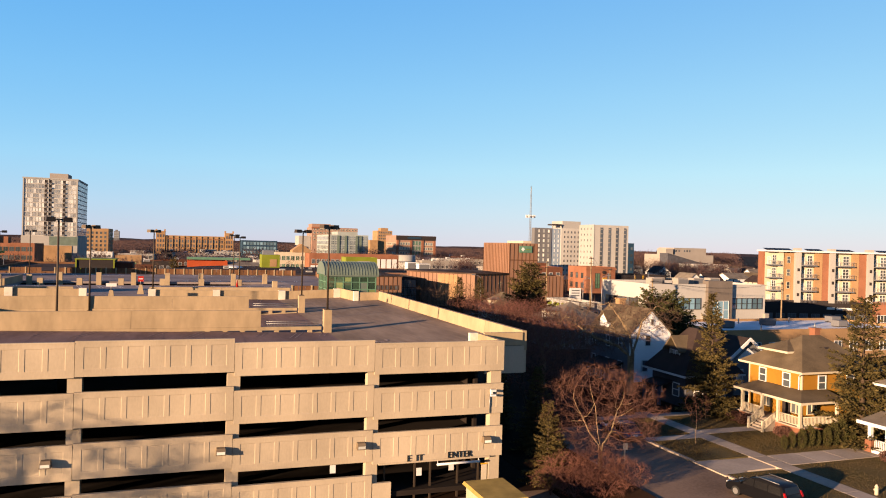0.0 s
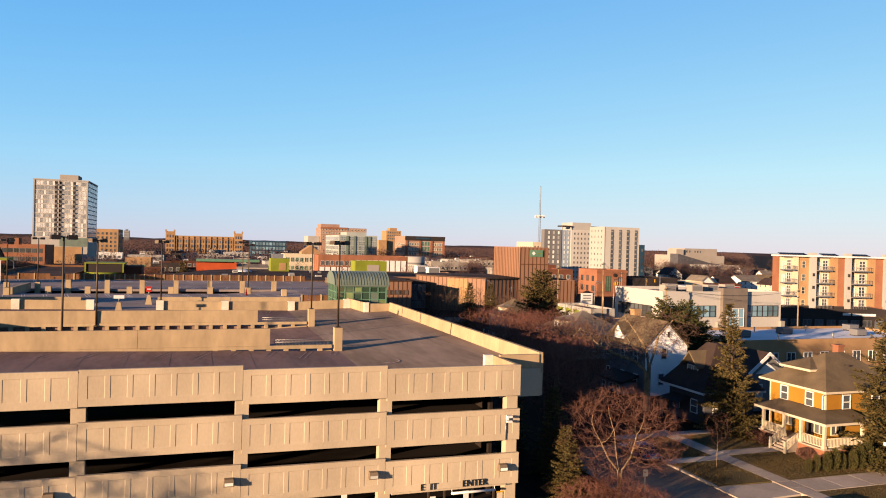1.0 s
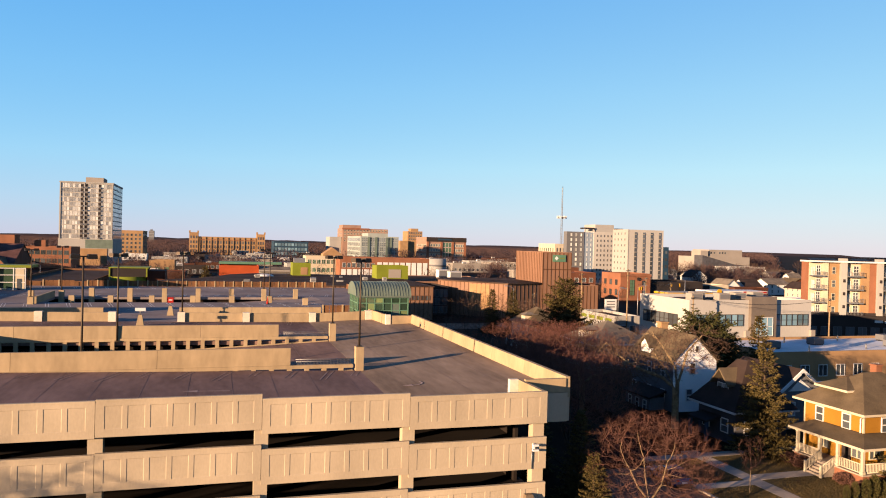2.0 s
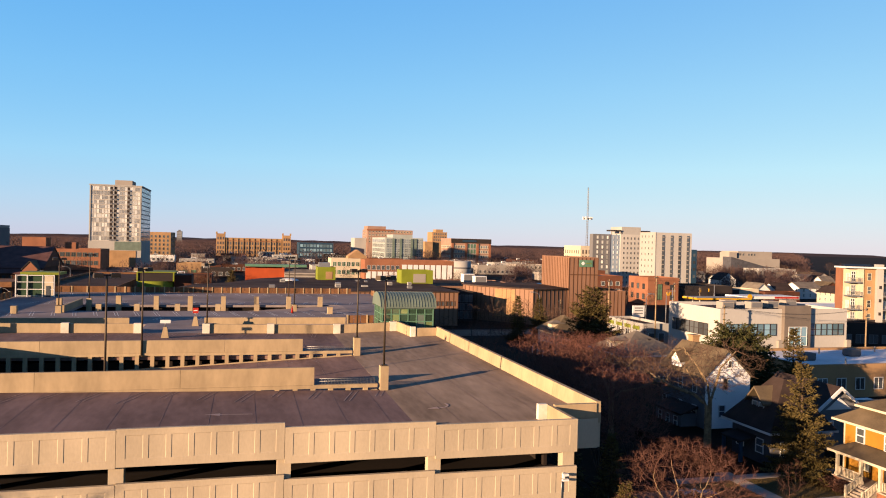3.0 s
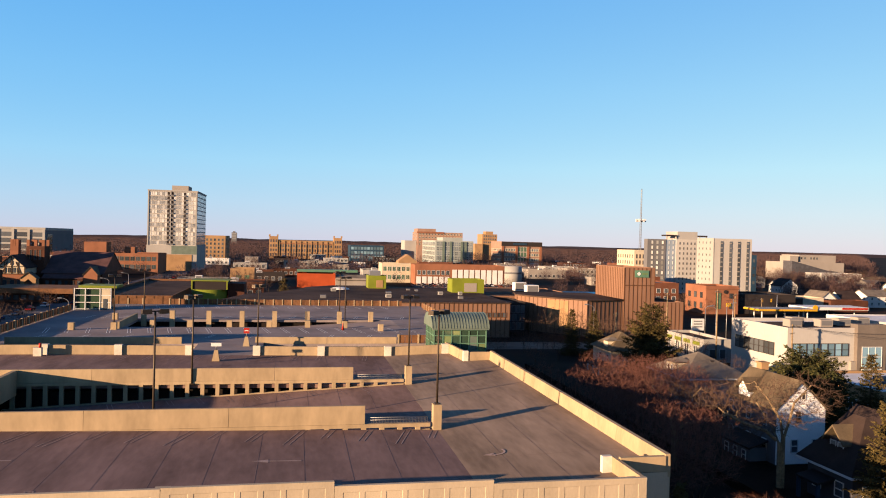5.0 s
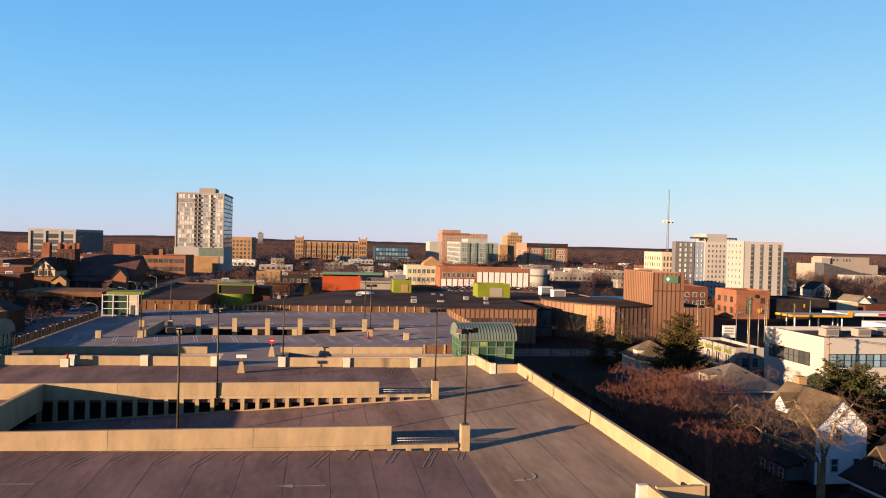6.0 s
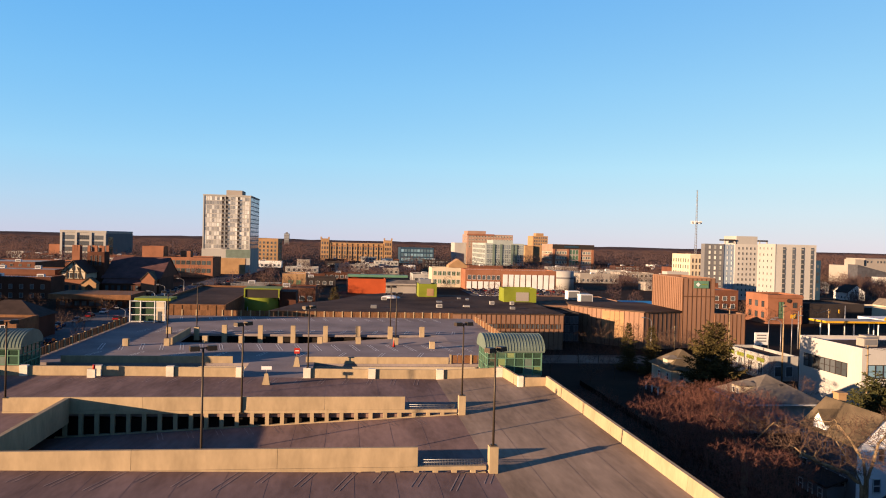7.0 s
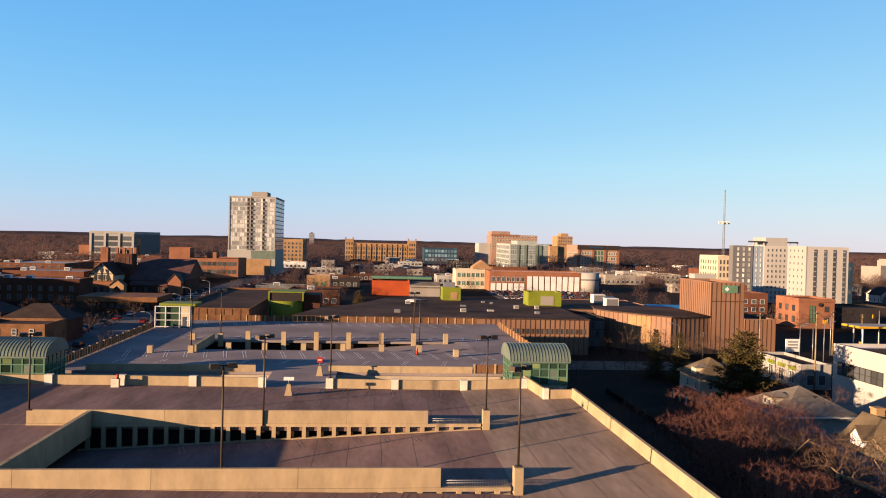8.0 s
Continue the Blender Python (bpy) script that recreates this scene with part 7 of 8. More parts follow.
def street_lamp(x, y, h, dx):
    t = thing("street_lamp", (x, y, 0), "grey street lamp with a curved arm", "street lamp", "street lamps")
    part("pole", tube(B(), (x, y, 0), (x, y, h - 1), 0.12, 0.09), "galv", t)
    pts = [Vector((x + dx * (1 - math.cos(a)) , y, h - 1 + math.sin(a))) for a in np.linspace(0, math.pi / 2, 6)]
    part("arm", hose(B(), pts, 0.07, 6), "galv", t)
    part("lamp_head", bx(B(), x + dx - 0.5, x + dx + 0.5, y - 0.18, y + 0.18, h - 0.1, h + 0.1), "galv", t)


for x, y, h, dx in ((51, 128, 10.5, -2), (85.4, 130, 10.2, -2), (94.8, 140, 10.3, 2.4), (85, 152, 9, 2), (-75, 150, 9, -2), (-82, 205, 9, -2), (-86, 235, 9, -2.5), (-88, 275, 9, -2.5), (92, 146, 9, 2.2), (-70, 138, 9, 2)):
    street_lamp(x, y, h, dx)
sgp = thing("sign_post", (10.2, -0.4, 0.85), "thin street sign post at the kerb", "sign")
part("post", bx(B(), 10.16, 10.24, -0.44, -0.36, 0.8, 3.2), "galv", sgp)
part("board", bx(B(), 10.0, 10.4, -0.48, -0.45, 2.7, 3.2), "galv", sgp)

# traffic signals on their span wire
sw_ = thing("traffic_signals", (103.8, 150, 0), "span wire with yellow traffic signals between poles", "traffic light")
part("pole", tube(B(), (103.2, 150, 0), (103.2, 150, 10.6), 0.13, n=8), "galv", sw_)
part("wire", hose(B(), [(103.2, 150, 10.4), (107, 159.6, 9.4), (110, 161.3, 9.4), (128, 172, 9.6), (135, 174.4, 9.9)], 0.04, 4), "black", sw_)
part("pole", tube(B(), (135.2, 174.5, 0), (135.2, 174.5, 10.2), 0.13, n=8), "galv", sw_)
for x, y, z in ((105.6, 156, 7.8), (107.5, 159.8, 7.5), (109.5, 161, 7.5), (128, 172, 7.8), (132.5, 173.6, 7.9)):
    tl = part("signal", bx(B(), x - 0.2, x + 0.2, y - 0.15, y + 0.15, z, z + 1.1), "yellow", sw_, "yellow signal head")
    for k in range(3):
        part("lens", tube(B(), (x, y - 0.2, z + 0.2 + 0.35 * k), (x, y - 0.15, z + 0.2 + 0.35 * k), 0.13, n=10), "black", tl)
    part("hanger", tube(B(), (x, y, z + 1.1), (x, y, z + 1.95), 0.03, n=4), "black", tl)

# ---- trees, shrubs, hedges, woods ----
class Cloud:
    """Collects thin branches or leaf blades as plain vertex and face lists."""
    def __init__(self):
        self.v, self.f = [], []

    def limb(self, p, q, r0, r1, n=4):
        d = (q - p)
        if d.length < 1e-4:
            return
        d.normalize()
        u = d.orthogonal().normalized()
        w = d.cross(u)
        s = len(self.v)
        for c, r in ((p, r0), (q, r1)):
            for i in range(n):
                a = 2 * math.pi * i / n
                self.v.append(tuple(c + (u * math.cos(a) + w * math.sin(a)) * r))
        for i in range(n):
            j = (i + 1) % n
            self.f.append((s + i, s + j, s + n + j, s + n + i))

    def blade(self, p, d, side, length, width):
        s = len(self.v)
        self.v += [tuple(p - side * width * 0.3), tuple(p + d * length * 0.5 - side * width), tuple(p + d * length), tuple(p + d * length * 0.5 + side * width)]
        self.f.append((s, s + 1, s + 2, s + 3))

    def data(self):
        return (self.v, self.f)


def rand_dir(rng):
    while True:
        v = Vector((rng.uniform(-1, 1), rng.uniform(-1, 1), rng.uniform(-1, 1)))
        if 0.05 < v.length < 1:
            return v.normalized()


def crown_points(lobes, n, seed, hollow=0.35):
    """Points spread through the lobes of a crown: each lobe is middle x y z and half widths x y z."""
    g = np.random.default_rng(seed)
    size = np.array([l[3] * l[4] * l[5] for l in lobes])
    out = []
    for l, k in zip(lobes, (n * size / size.sum()).astype(int)):
        d = g.normal(0, 1, (k, 3))
        d /= np.linalg.norm(d, axis=1)[:, None]
        r = (hollow + (1 - hollow) * g.random(k)) ** (1 / 2.2)
        out.append(np.array(l[:3]) + d * r[:, None] * np.array(l[3:]) * g.uniform(0.86, 1.08, (k, 1)))
    return np.concatenate(out)


def grown_tree(stems, lobes, n, seed, step=0.35, kill=0.55, tip=0.009, power=2.3, twigs=3, twig_len=0.5, lift=0.08, crook=0.25, thick=0.03, flat_twigs=False):
    """A bare tree whose limbs grow step by step towards the points of its crown; limbs in one skin, fine twigs apart. stems: lists of points from the ground up."""
    rng = random.Random(seed)
    g = np.random.default_rng(seed)
    goal = crown_points(lobes, n, seed)
    pos, parent = [], []
    for stem in stems:
        stem = [np.array(p, dtype=float) for p in stem]
        last = -1 if not pos else 0
        if last == -1:
            pos.append(stem[0])
            parent.append(-1)
            last = 0
        for p, q in zip(stem, stem[1:]):
            k = max(1, int(np.linalg.norm(q - p) / step))
            for i in range(k):
                pos.append(p + (q - p) * (i + 1) / k + g.normal(0, 0.03 * step, 3))
                parent.append(last)
                last = len(pos) - 1
    P = np.array(pos)
    d = np.linalg.norm(goal[:, None] - P[None], axis=2)
    near, dist = d.argmin(1), d.min(1)
    kids = {}
    for _ in range(110):
        if not len(goal):
            break
        fresh = []
        for i in np.unique(near):
            if len(kids.get(i, ())) >= 4 or (pos[i][2] < 0.12 * goal[:, 2].max()):
                continue
            v = goal[near == i] - pos[i]
            v = (v / np.linalg.norm(v, axis=1)[:, None]).mean(0)
            v = v / (np.linalg.norm(v) + 1e-6) + g.normal(0, crook, 3) + np.array((0, 0, lift))
            v /= np.linalg.norm(v)
            if any(v @ w > 0.93 for w in kids.get(i, ())):
                continue
            kids.setdefault(i, []).append(v)
            pos.append(pos[i] + v * step)
            parent.append(i)
            fresh.append(len(pos) - 1)
        if not fresh:
            break
        F = np.array([pos[i] for i in fresh])
        d = np.linalg.norm(goal[:, None] - F[None], axis=2)
        j, m = d.argmin(1), d.min(1)
        closer = m < dist
        near = np.where(closer, np.array(fresh)[j], near)
        dist = np.where(closer, m, dist)
        keep = dist > kill
        goal, near, dist = goal[keep], near[keep], dist[keep]
    count = len(pos)
    area = np.zeros(count)
    for i in range(count - 1, -1, -1):
        if area[i] == 0:
            area[i] = tip ** power
        if parent[i] >= 0:
            area[parent[i]] += area[i]
    rad = area ** (1 / power)
    wood, fine = Cloud(), Cloud()
    ring, sides = {}, 6
    for i in range(count):
        p, par = Vector(pos[i]), parent[i]
        if par < 0:
            axis = (Vector(pos[1]) - p).normalized()
        else:
            axis = (p - Vector(pos[par])).normalized()
        if par < 0 or rad[i] > thick:
            u = (Vector((1, 0, 0)) - axis * axis.x) if abs(axis.x) < 0.9 else (Vector((0, 1, 0)) - axis * axis.y)
            u.normalize()
            w = axis.cross(u)
            s0 = len(wood.v)
            wide = 1.35 if par < 0 else 1.0
            for k in range(sides):
                t = 2 * math.pi * k / sides
                wood.v.append(tuple(p + (u * math.cos(t) + w * math.sin(t)) * rad[i] * wide))
            ring[i] = s0
            if par in ring:
                s1 = ring[par]
                a0 = Vector(wood.v[s0])
                off = min(range(sides), key=lambda k: (Vector(wood.v[s1 + k]) - a0).length)
                for k in range(sides):
                    k2 = (k + 1) % sides
                    wood.f.append((s1 + (k + off) % sides, s1 + (k2 + off) % sides, s0 + k2, s0 + k))
        else:
            fine.limb(Vector(pos[par]), p, min(rad[par], rad[i] * 1.3), rad[i], 3)
            if rad[i] < thick * 0.62:
                for _ in range(twigs):
                    dv = (axis + rand_dir(rng) * 0.85 + Vector((0, 0, 0.15))).normalized()
                    ln = twig_len * rng.uniform(0.5, 1.3)
                    if flat_twigs:
                        side = rand_dir(rng)
                        fine.blade(p, dv, (side - dv * side.dot(dv)).normalized(), ln, tip * 1.05)
                    else:
                        fine.limb(p, p + dv * ln, tip * 0.9, tip * 0.4, 3)
    return wood.data(), fine.data()


def plant(name, parts, mats, label, category, group="", names=("trunk", "crown")):
    t = thing(name, (0, 0, 0), label, category, group)
    for n, d, m in zip(names, parts, mats):
        if d[0]:
            part(n, d, m, t)
    return t


def stand(proto, spots):
    """The first spot takes the plant itself, the others take copies. Spots: x, y, z, turn, scale."""
    for k, (x, y, z, turn, s) in enumerate(spots):
        m = Matrix.Translation((x, y, z)) @ Matrix.Rotation(turn, 4, "Z") @ Matrix.Diagonal((s, s, s, 1))
        if k == 0:
            first = m
        else:
            c = copy_thing(proto, pose(x, y, z))
            c.matrix_basis = m
    proto.matrix_basis = first


def conifer(height, radius, seed, gap=0.5, droop=0.25, ragged=0.25, bare=0.06, top=0.05, needles=6, full=0.85):
    """Whorls of branches, each a bough with side sprays in its plane that carry the needles."""
    rng = random.Random(seed)
    wood, leaf = Cloud(), Cloud()
    wood.limb(Vector((0, 0, -0.2)), Vector((0, 0, height * 0.97)), radius * 0.06 + 0.06, 0.03, 7)
    z = height * bare
    while z < height * 0.985:
        f = z / height
        rr = radius * ((1 - f) ** full * (1 - top) + top)
        n = rng.randint(4, 6) + (2 if f < 0.5 else 0)
        turn = rng.random() * 6.28
        for i in range(n):
            a = turn + 2 * math.pi * (i + rng.uniform(-0.3, 0.3)) / n
            ln = rr * rng.uniform(1 - ragged, 1 + ragged * 0.5)
            out = Vector((math.cos(a), math.sin(a), 0))
            across = Vector((-math.sin(a), math.cos(a), 0))
            p = Vector((0, 0, z + rng.uniform(-0.2, 0.2) * gap))
            steps = max(3, int(ln / 0.32))
            rise = -droop + 0.7 * f
            for k in range(steps):
                t = (k + 1) / steps
                q = p + out * (ln / steps) + Vector((0, 0, (rise + 0.35 * t * t * droop * 2) * ln / steps))
                wood.limb(p, q, 0.03 * (1 - 0.7 * t) + 0.006, 0.03 * (1 - 0.7 * t) + 0.003, 3)
                reach = 0.42 * ln * (1 - 0.75 * t) * rng.uniform(0.7, 1.2) + 0.14
                for sgn in (-1, 1, 0):
                    sd = (out * (0.75 if sgn else 1.0) + across * sgn * rng.uniform(0.6, 1.1) + Vector((0, 0, rng.uniform(-0.35, 0.1)))).normalized()
                    far_ = reach if sgn else 0.3
                    m = max(3, int(needles * far_ / 0.6))
                    for b in range(m):
                        u = (b + rng.random()) / m
                        c = q + sd * far_ * u + rand_dir(rng) * 0.05
                        bd = (sd + rand_dir(rng) * 0.7).normalized()
                        side = rand_dir(rng)
                        side = (side - bd * side.dot(bd)).normalized()
                        size = rng.uniform(0.7, 1.3) * (0.13 + 0.014 * radius)
                        leaf.blade(c, bd, side, size * 1.9, size * 0.36)
                p = q
        z += gap * rng.uniform(0.8, 1.2) * (1.1 - 0.5 * f)
    return wood.data(), leaf.data()


def bush(height, radius, seed, blades=1500):
    rng = random.Random(seed)
    wood, leaf = Cloud(), Cloud()
    for _ in range(5):
        wood.limb(Vector((0, 0, -0.1)), Vector((rng.uniform(-0.4, 0.4) * radius, rng.uniform(-0.4, 0.4) * radius, height * 0.7)), 0.03, 0.01, 4)
    for _ in range(blades):
        d = rand_dir(rng)
        r = rng.uniform(0.55, 1.0)
        p = Vector((d.x * radius * r, d.y * radius * r, height * 0.5 + d.z * height * 0.5 * r))
        bd = (d + rand_dir(rng) * 0.8 + Vector((0, 0, 0.5))).normalized()
        side = rand_dir(rng)
        side = (side - bd * side.dot(bd)).normalized()
        leaf.blade(p, bd, side, 0.12 * radius + 0.06, 0.03 * radius + 0.02)
    return wood.data(), leaf.data()


# the round bare tree before the garage corner
rt = plant("bare_tree", grown_tree([[(0, 0, -0.4), (0.1, 0, 0.9), (0.05, 0.1, 1.7)], [(0.05, 0.1, 1.7), (-1.0, 0.1, 3.0), (-1.7, 0.2, 4.4)], [(0.05, 0.1, 1.7), (0.8, -0.2, 3.0), (1.5, 0.1, 4.6)], [(0.1, 0, 1.4), (0.2, 0.9, 3.0), (0.3, 1.4, 4.6)]], [(0, 0, 4.8, 5.1, 5.1, 3.5), (-0.6, 0, 5.6, 3.5, 3.5, 2.7), (0, 0, 3.3, 5.0, 5.0, 1.3)], 2400, 3, step=0.26, kill=0.36, tip=0.0058, power=2.15, twigs=5, twig_len=0.48, crook=0.1, lift=0.14, thick=0.022), ("bark", "twig_red"), "round bare tree with red-brown twigs beside the street", "tree")
stand(rt, [(9.0, 1.1, 0.8, 0.0, 1.0)])
# old spreading trees by the white house
old = grown_tree([[(0, 0, -0.3), (0.1, 0, 3.2), (0.15, 0, 5.6)], [(0.1, 0, 5.2), (-1.6, 0.3, 6.6), (-4.2, 0.5, 7.5), (-6.4, 0.2, 8.6)], [(0.15, 0, 5.6), (-0.3, -0.2, 7.8), (-1.8, -0.4, 9.8), (-3.4, -0.2, 11.8)], [(0.15, 0, 5.6), (1.0, 0.2, 7.6), (1.6, 0.3, 9.4), (3.4, 0.2, 11.2)], [(0.1, 0, 4.8), (0.2, 1.8, 6.6), (-0.6, 3.4, 8.8)]], [(-3.0, 0, 9.2, 6.8, 4.6, 3.2), (2.0, 0, 10.2, 4.2, 4.0, 2.6), (-6.0, 0, 8.0, 4.6, 3.8, 2.2)], 1250, 12, step=0.38, kill=0.62, tip=0.0125, power=1.72, twigs=4, twig_len=0.7, crook=0.34, lift=0.05, thick=0.034)
ot = plant("bare_tree", old, ("bark", "twig_grey"), "old gnarled bare tree with thick yellowish limbs", "tree", "old bare trees by the white house")
stand(ot, [(27.7, 25.0, 0.1, 0.0, 1.0), (21.5, 35.0, 0.1, 2.4, 0.8)])
# red-brown ornamental trees along the garage, vase-shaped on several stems
kinds = []
for s_ in (31, 32, 33):
    rngs = random.Random(s_)
    vase = [[(0, 0, -0.3), (0, 0, 0.5)]]
    for k in range(5):
        a_ = 2 * math.pi * (k + rngs.random() * 0.7) / 5
        c_, z_ = math.cos(a_), math.sin(a_)
        vase.append([(0, 0, 0.5), (0.6 * c_, 0.6 * z_, 2.4), (1.6 * c_, 1.6 * z_, 4.8)])
    kinds.append(plant("ornamental_tree", grown_tree(vase, [(0, 0, 7.4, 4.3, 4.3, 3.6), (rngs.uniform(-1, 1), rngs.uniform(-1, 1), 9.2, 2.9, 2.9, 2.2), (0, 0, 5.4, 4.2, 4.2, 2.2)], 1700, s_, step=0.34, kill=0.46, tip=0.0075, power=2.25, twigs=6, twig_len=0.6, crook=0.15, lift=0.1, thick=0.03, flat_twigs=True), ("barkdk", "twig_row"), "bare ornamental tree with dense red-brown twigs", "tree", "ornamental trees beside the garage"))
rngp = random.Random(8)
SPOTS = [[], [], []]
for k, (x, y, s_) in enumerate(((11.6, 34.5, 1.0), (15.8, 32.8, 0.95), (11.8, 19.4, 1.0), (16.0, 20.6, 0.96), (21.0, 48.5, 0.95), (25.2, 50.5, 0.9), (23.0, 42.5, 0.92), (28.4, 55.5, 0.88), (31.6, 49.5, 0.85), (10.4, 50.5, 0.78), (17.6, 26.2, 0.88), (17.8, 39.0, 0.9), (27.0, 38.5, 0.82), (33.0, 58.0, 0.78), (22.0, 57.0, 0.84), (11.6, 61.0, 0.62))):
    SPOTS[k % 3].append((x, y, 0.1, rngp.uniform(0, 6.28), s_ * rngp.uniform(0.94, 1.1)))
for kproto, spots in zip(kinds, SPOTS):
    stand(kproto, spots)
# low purple-brown shrubs before the garage corner
rngs = random.Random(44)
low = [[(0, 0, -0.2), (0, 0, 0.15)]]
for k in range(7):
    a_ = 2 * math.pi * (k + rngs.random() * 0.7) / 7
    low.append([(0, 0, 0.15), (0.4 * math.cos(a_), 0.4 * math.sin(a_), 0.8), (0.9 * math.cos(a_), 0.9 * math.sin(a_), 1.4)])
sb = plant("shrub", grown_tree(low, [(0, 0, 1.6, 2.2, 2.2, 1.1), (0.3, 0.2, 2.0, 1.5, 1.5, 0.9)], 700, 44, step=0.17, kill=0.25, tip=0.006, twigs=5, twig_len=0.36, crook=0.14, lift=0.1), ("barkdk", "twig_row"), "dense leafless purple-brown shrub", "shrub", "shrubs before the garage", ("stem", "crown"))
stand(sb, [(5.0, -0.6, 0.2, 0, 0.95), (7.6, -1.4, 0.5, 1.3, 0.95), (6.9, 1.4, 0.5, 2.4, 0.7), (8.4, -3.4, 0.6, 3.9, 0.85), (4.6, -2.8, 0.1, 5.0, 0.85), (6.4, -3.8, 0.3, 0.9, 0.9), (3.6, -1.0, 0.0, 4.1, 0.7)])
# young trees on the lawn
yt = plant("young_tree", grown_tree([[(0, 0, -0.2), (0, 0, 1.2), (0.05, 0, 2.4)]], [(0, 0, 3.4, 1.3, 1.3, 1.6)], 130, 51, step=0.2, kill=0.32, tip=0.007, twigs=2, twig_len=0.35, lift=0.35, crook=0.12), ("bark", "twig_red"), "slim young bare tree on the lawn", "tree")
stand(yt, [(21.0, 4.9, 0.98, 0.3, 0.95), (28.2, 12.4, 0.98, 2.0, 0.5)])

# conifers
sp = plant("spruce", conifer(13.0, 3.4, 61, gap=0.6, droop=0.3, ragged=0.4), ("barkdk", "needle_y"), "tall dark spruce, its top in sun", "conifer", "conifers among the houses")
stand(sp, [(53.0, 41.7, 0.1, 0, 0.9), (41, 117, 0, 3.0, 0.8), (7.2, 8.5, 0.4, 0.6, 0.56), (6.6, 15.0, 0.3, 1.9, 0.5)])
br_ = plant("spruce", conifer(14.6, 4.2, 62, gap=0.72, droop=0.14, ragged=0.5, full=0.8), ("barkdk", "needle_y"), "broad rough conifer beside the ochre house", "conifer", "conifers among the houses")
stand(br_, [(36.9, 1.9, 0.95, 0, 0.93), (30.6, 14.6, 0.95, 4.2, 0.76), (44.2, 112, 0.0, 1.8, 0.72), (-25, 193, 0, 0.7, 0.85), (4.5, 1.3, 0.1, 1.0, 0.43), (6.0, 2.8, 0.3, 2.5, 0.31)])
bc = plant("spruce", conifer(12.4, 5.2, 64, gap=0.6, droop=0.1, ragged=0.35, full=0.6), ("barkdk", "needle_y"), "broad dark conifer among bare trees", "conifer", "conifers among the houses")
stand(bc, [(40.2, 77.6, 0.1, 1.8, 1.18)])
rc = plant("cedar", conifer(9.5, 5.0, 63, gap=0.55, droop=-0.1, ragged=0.35, top=0.3, full=0.5), ("barkdk", "needle"), "broad dark rounded evergreen behind the white house", "conifer")
stand(rc, [(45.5, 44.5, 0.1, 0, 1.12), (49.5, 47.0, 0.1, 2.0, 0.95)])
hd = plant("hedge_bush", bush(2.0, 0.42, 71, 1800), ("barkdk", "hedge"), "upright clipped evergreen bush in a row", "bush", "clipped bushes before the ochre house", ("stem", "crown"))
stand(hd, [(27.6 + 0.92 * k, 1.55 - 0.03 * k + 0.12 * math.sin(k * 2.1), 0.98, k * 1.1, 0.62 + 0.1 * ((k * 5) % 4) + 0.03 * k) for k in range(9)])
db = plant("bush", bush(1.1, 1.0, 72), ("barkdk", "twig_red"), "low brown winter bush", "bush", "low bushes in the beds", ("stem", "crown"))
stand(db, [(31.0, 5.2, 0.98, 0, 0.8), (30.9, 9.9, 0.98, 1, 0.9), (31.0, 11.6, 0.98, 2, 0.8), (33.4, -3.9, 0.98, 0.5, 0.8), (33.2, -5.6, 0.98, 2.5, 0.85), (30.7, 3.2, 0.98, 3, 0.7)])

# bare town trees, further off
far = []
for s_ in (81, 82, 83):
    far.append(plant("street_tree", grown_tree([[(0, 0, -0.3), (0, 0, 2.2), (0.1, 0, 3.4)]], [(0, 0, 6.4, 4.2, 4.2, 3.6), (0.5, -0.4, 4.8, 3.8, 3.8, 2.0)], 260, s_, step=0.52, kill=0.88, tip=0.018, twigs=4, twig_len=1.0, crook=0.14, lift=0.12, thick=0.06, flat_twigs=True), ("barkdk", "twig_grey"), "bare brown town tree in winter", "tree", "bare town trees"))
rngt = random.Random(99)
FAR = [[], [], []]
near_trees = [(41, 128), (46, 129.5), (52, 130.5), (36, 122), (30, 118), (58, 131), (64, 130), (22, 112), (16, 104), (60, 104), (54, 98), (26, 98), (33, 104), (47, 104), (58, 80), (62, 64), (56, 90), (88, 208), (96, 205), (104, 200), (110, 214), (120, 207), (126, 200), (99, 190), (50, 76), (-74, 128), (-82, 140), (-70, 118), (-75, 100), (-78, 86), (-73, 72), (-84, 112), (-90, 96), (-68, 136), (-60, 140), (-56, 141), (-66, 150), (-96, 120), (-72, 180), (-78, 190), (-30, 160), (-36, 156), (-29, 172), (-24, 186), (-33, 182), (-20, 204), (-37, 192), (-27, 200), (-118, 205), (-112, 212), (-106, 225), (-96, 205), (-124, 196), (-100, 178), (-92, 172), (-90, 160), (-122, 226), (47, 151), (50.5, 146), (53, 142), (44, 156), (57, 139.5), (61, 141)]
for k, (x, y) in enumerate(near_trees):
    FAR[k % 3].append((x, y, 0, rngt.uniform(0, 6.28), rngt.uniform(0.55, 0.85)))
for k, (x, y, sc) in enumerate(((-63, -15.5, 1.42), (-57.0, -13.0, 1.2), (-68, -17.5, 1.5), (-72.5, -20.5, 1.4))):
    FAR[k % 3].append((x, y, 0, k * 1.3, sc))
n = 0
while n < 85:
    y = 240 + 560 * rngt.random() ** 0.8
    half = (y + 40) * 0.62
    x = rngt.uniform(-0.8 * half, half)
    if not free_spot(x - 2.5, x + 2.5, y - 2.5, y + 2.5):
        continue
    FAR[n % 3].append((x, y, 0, rngt.uniform(0, 6.28), rngt.uniform(0.6, 1.15)))
    n += 1
n = 0
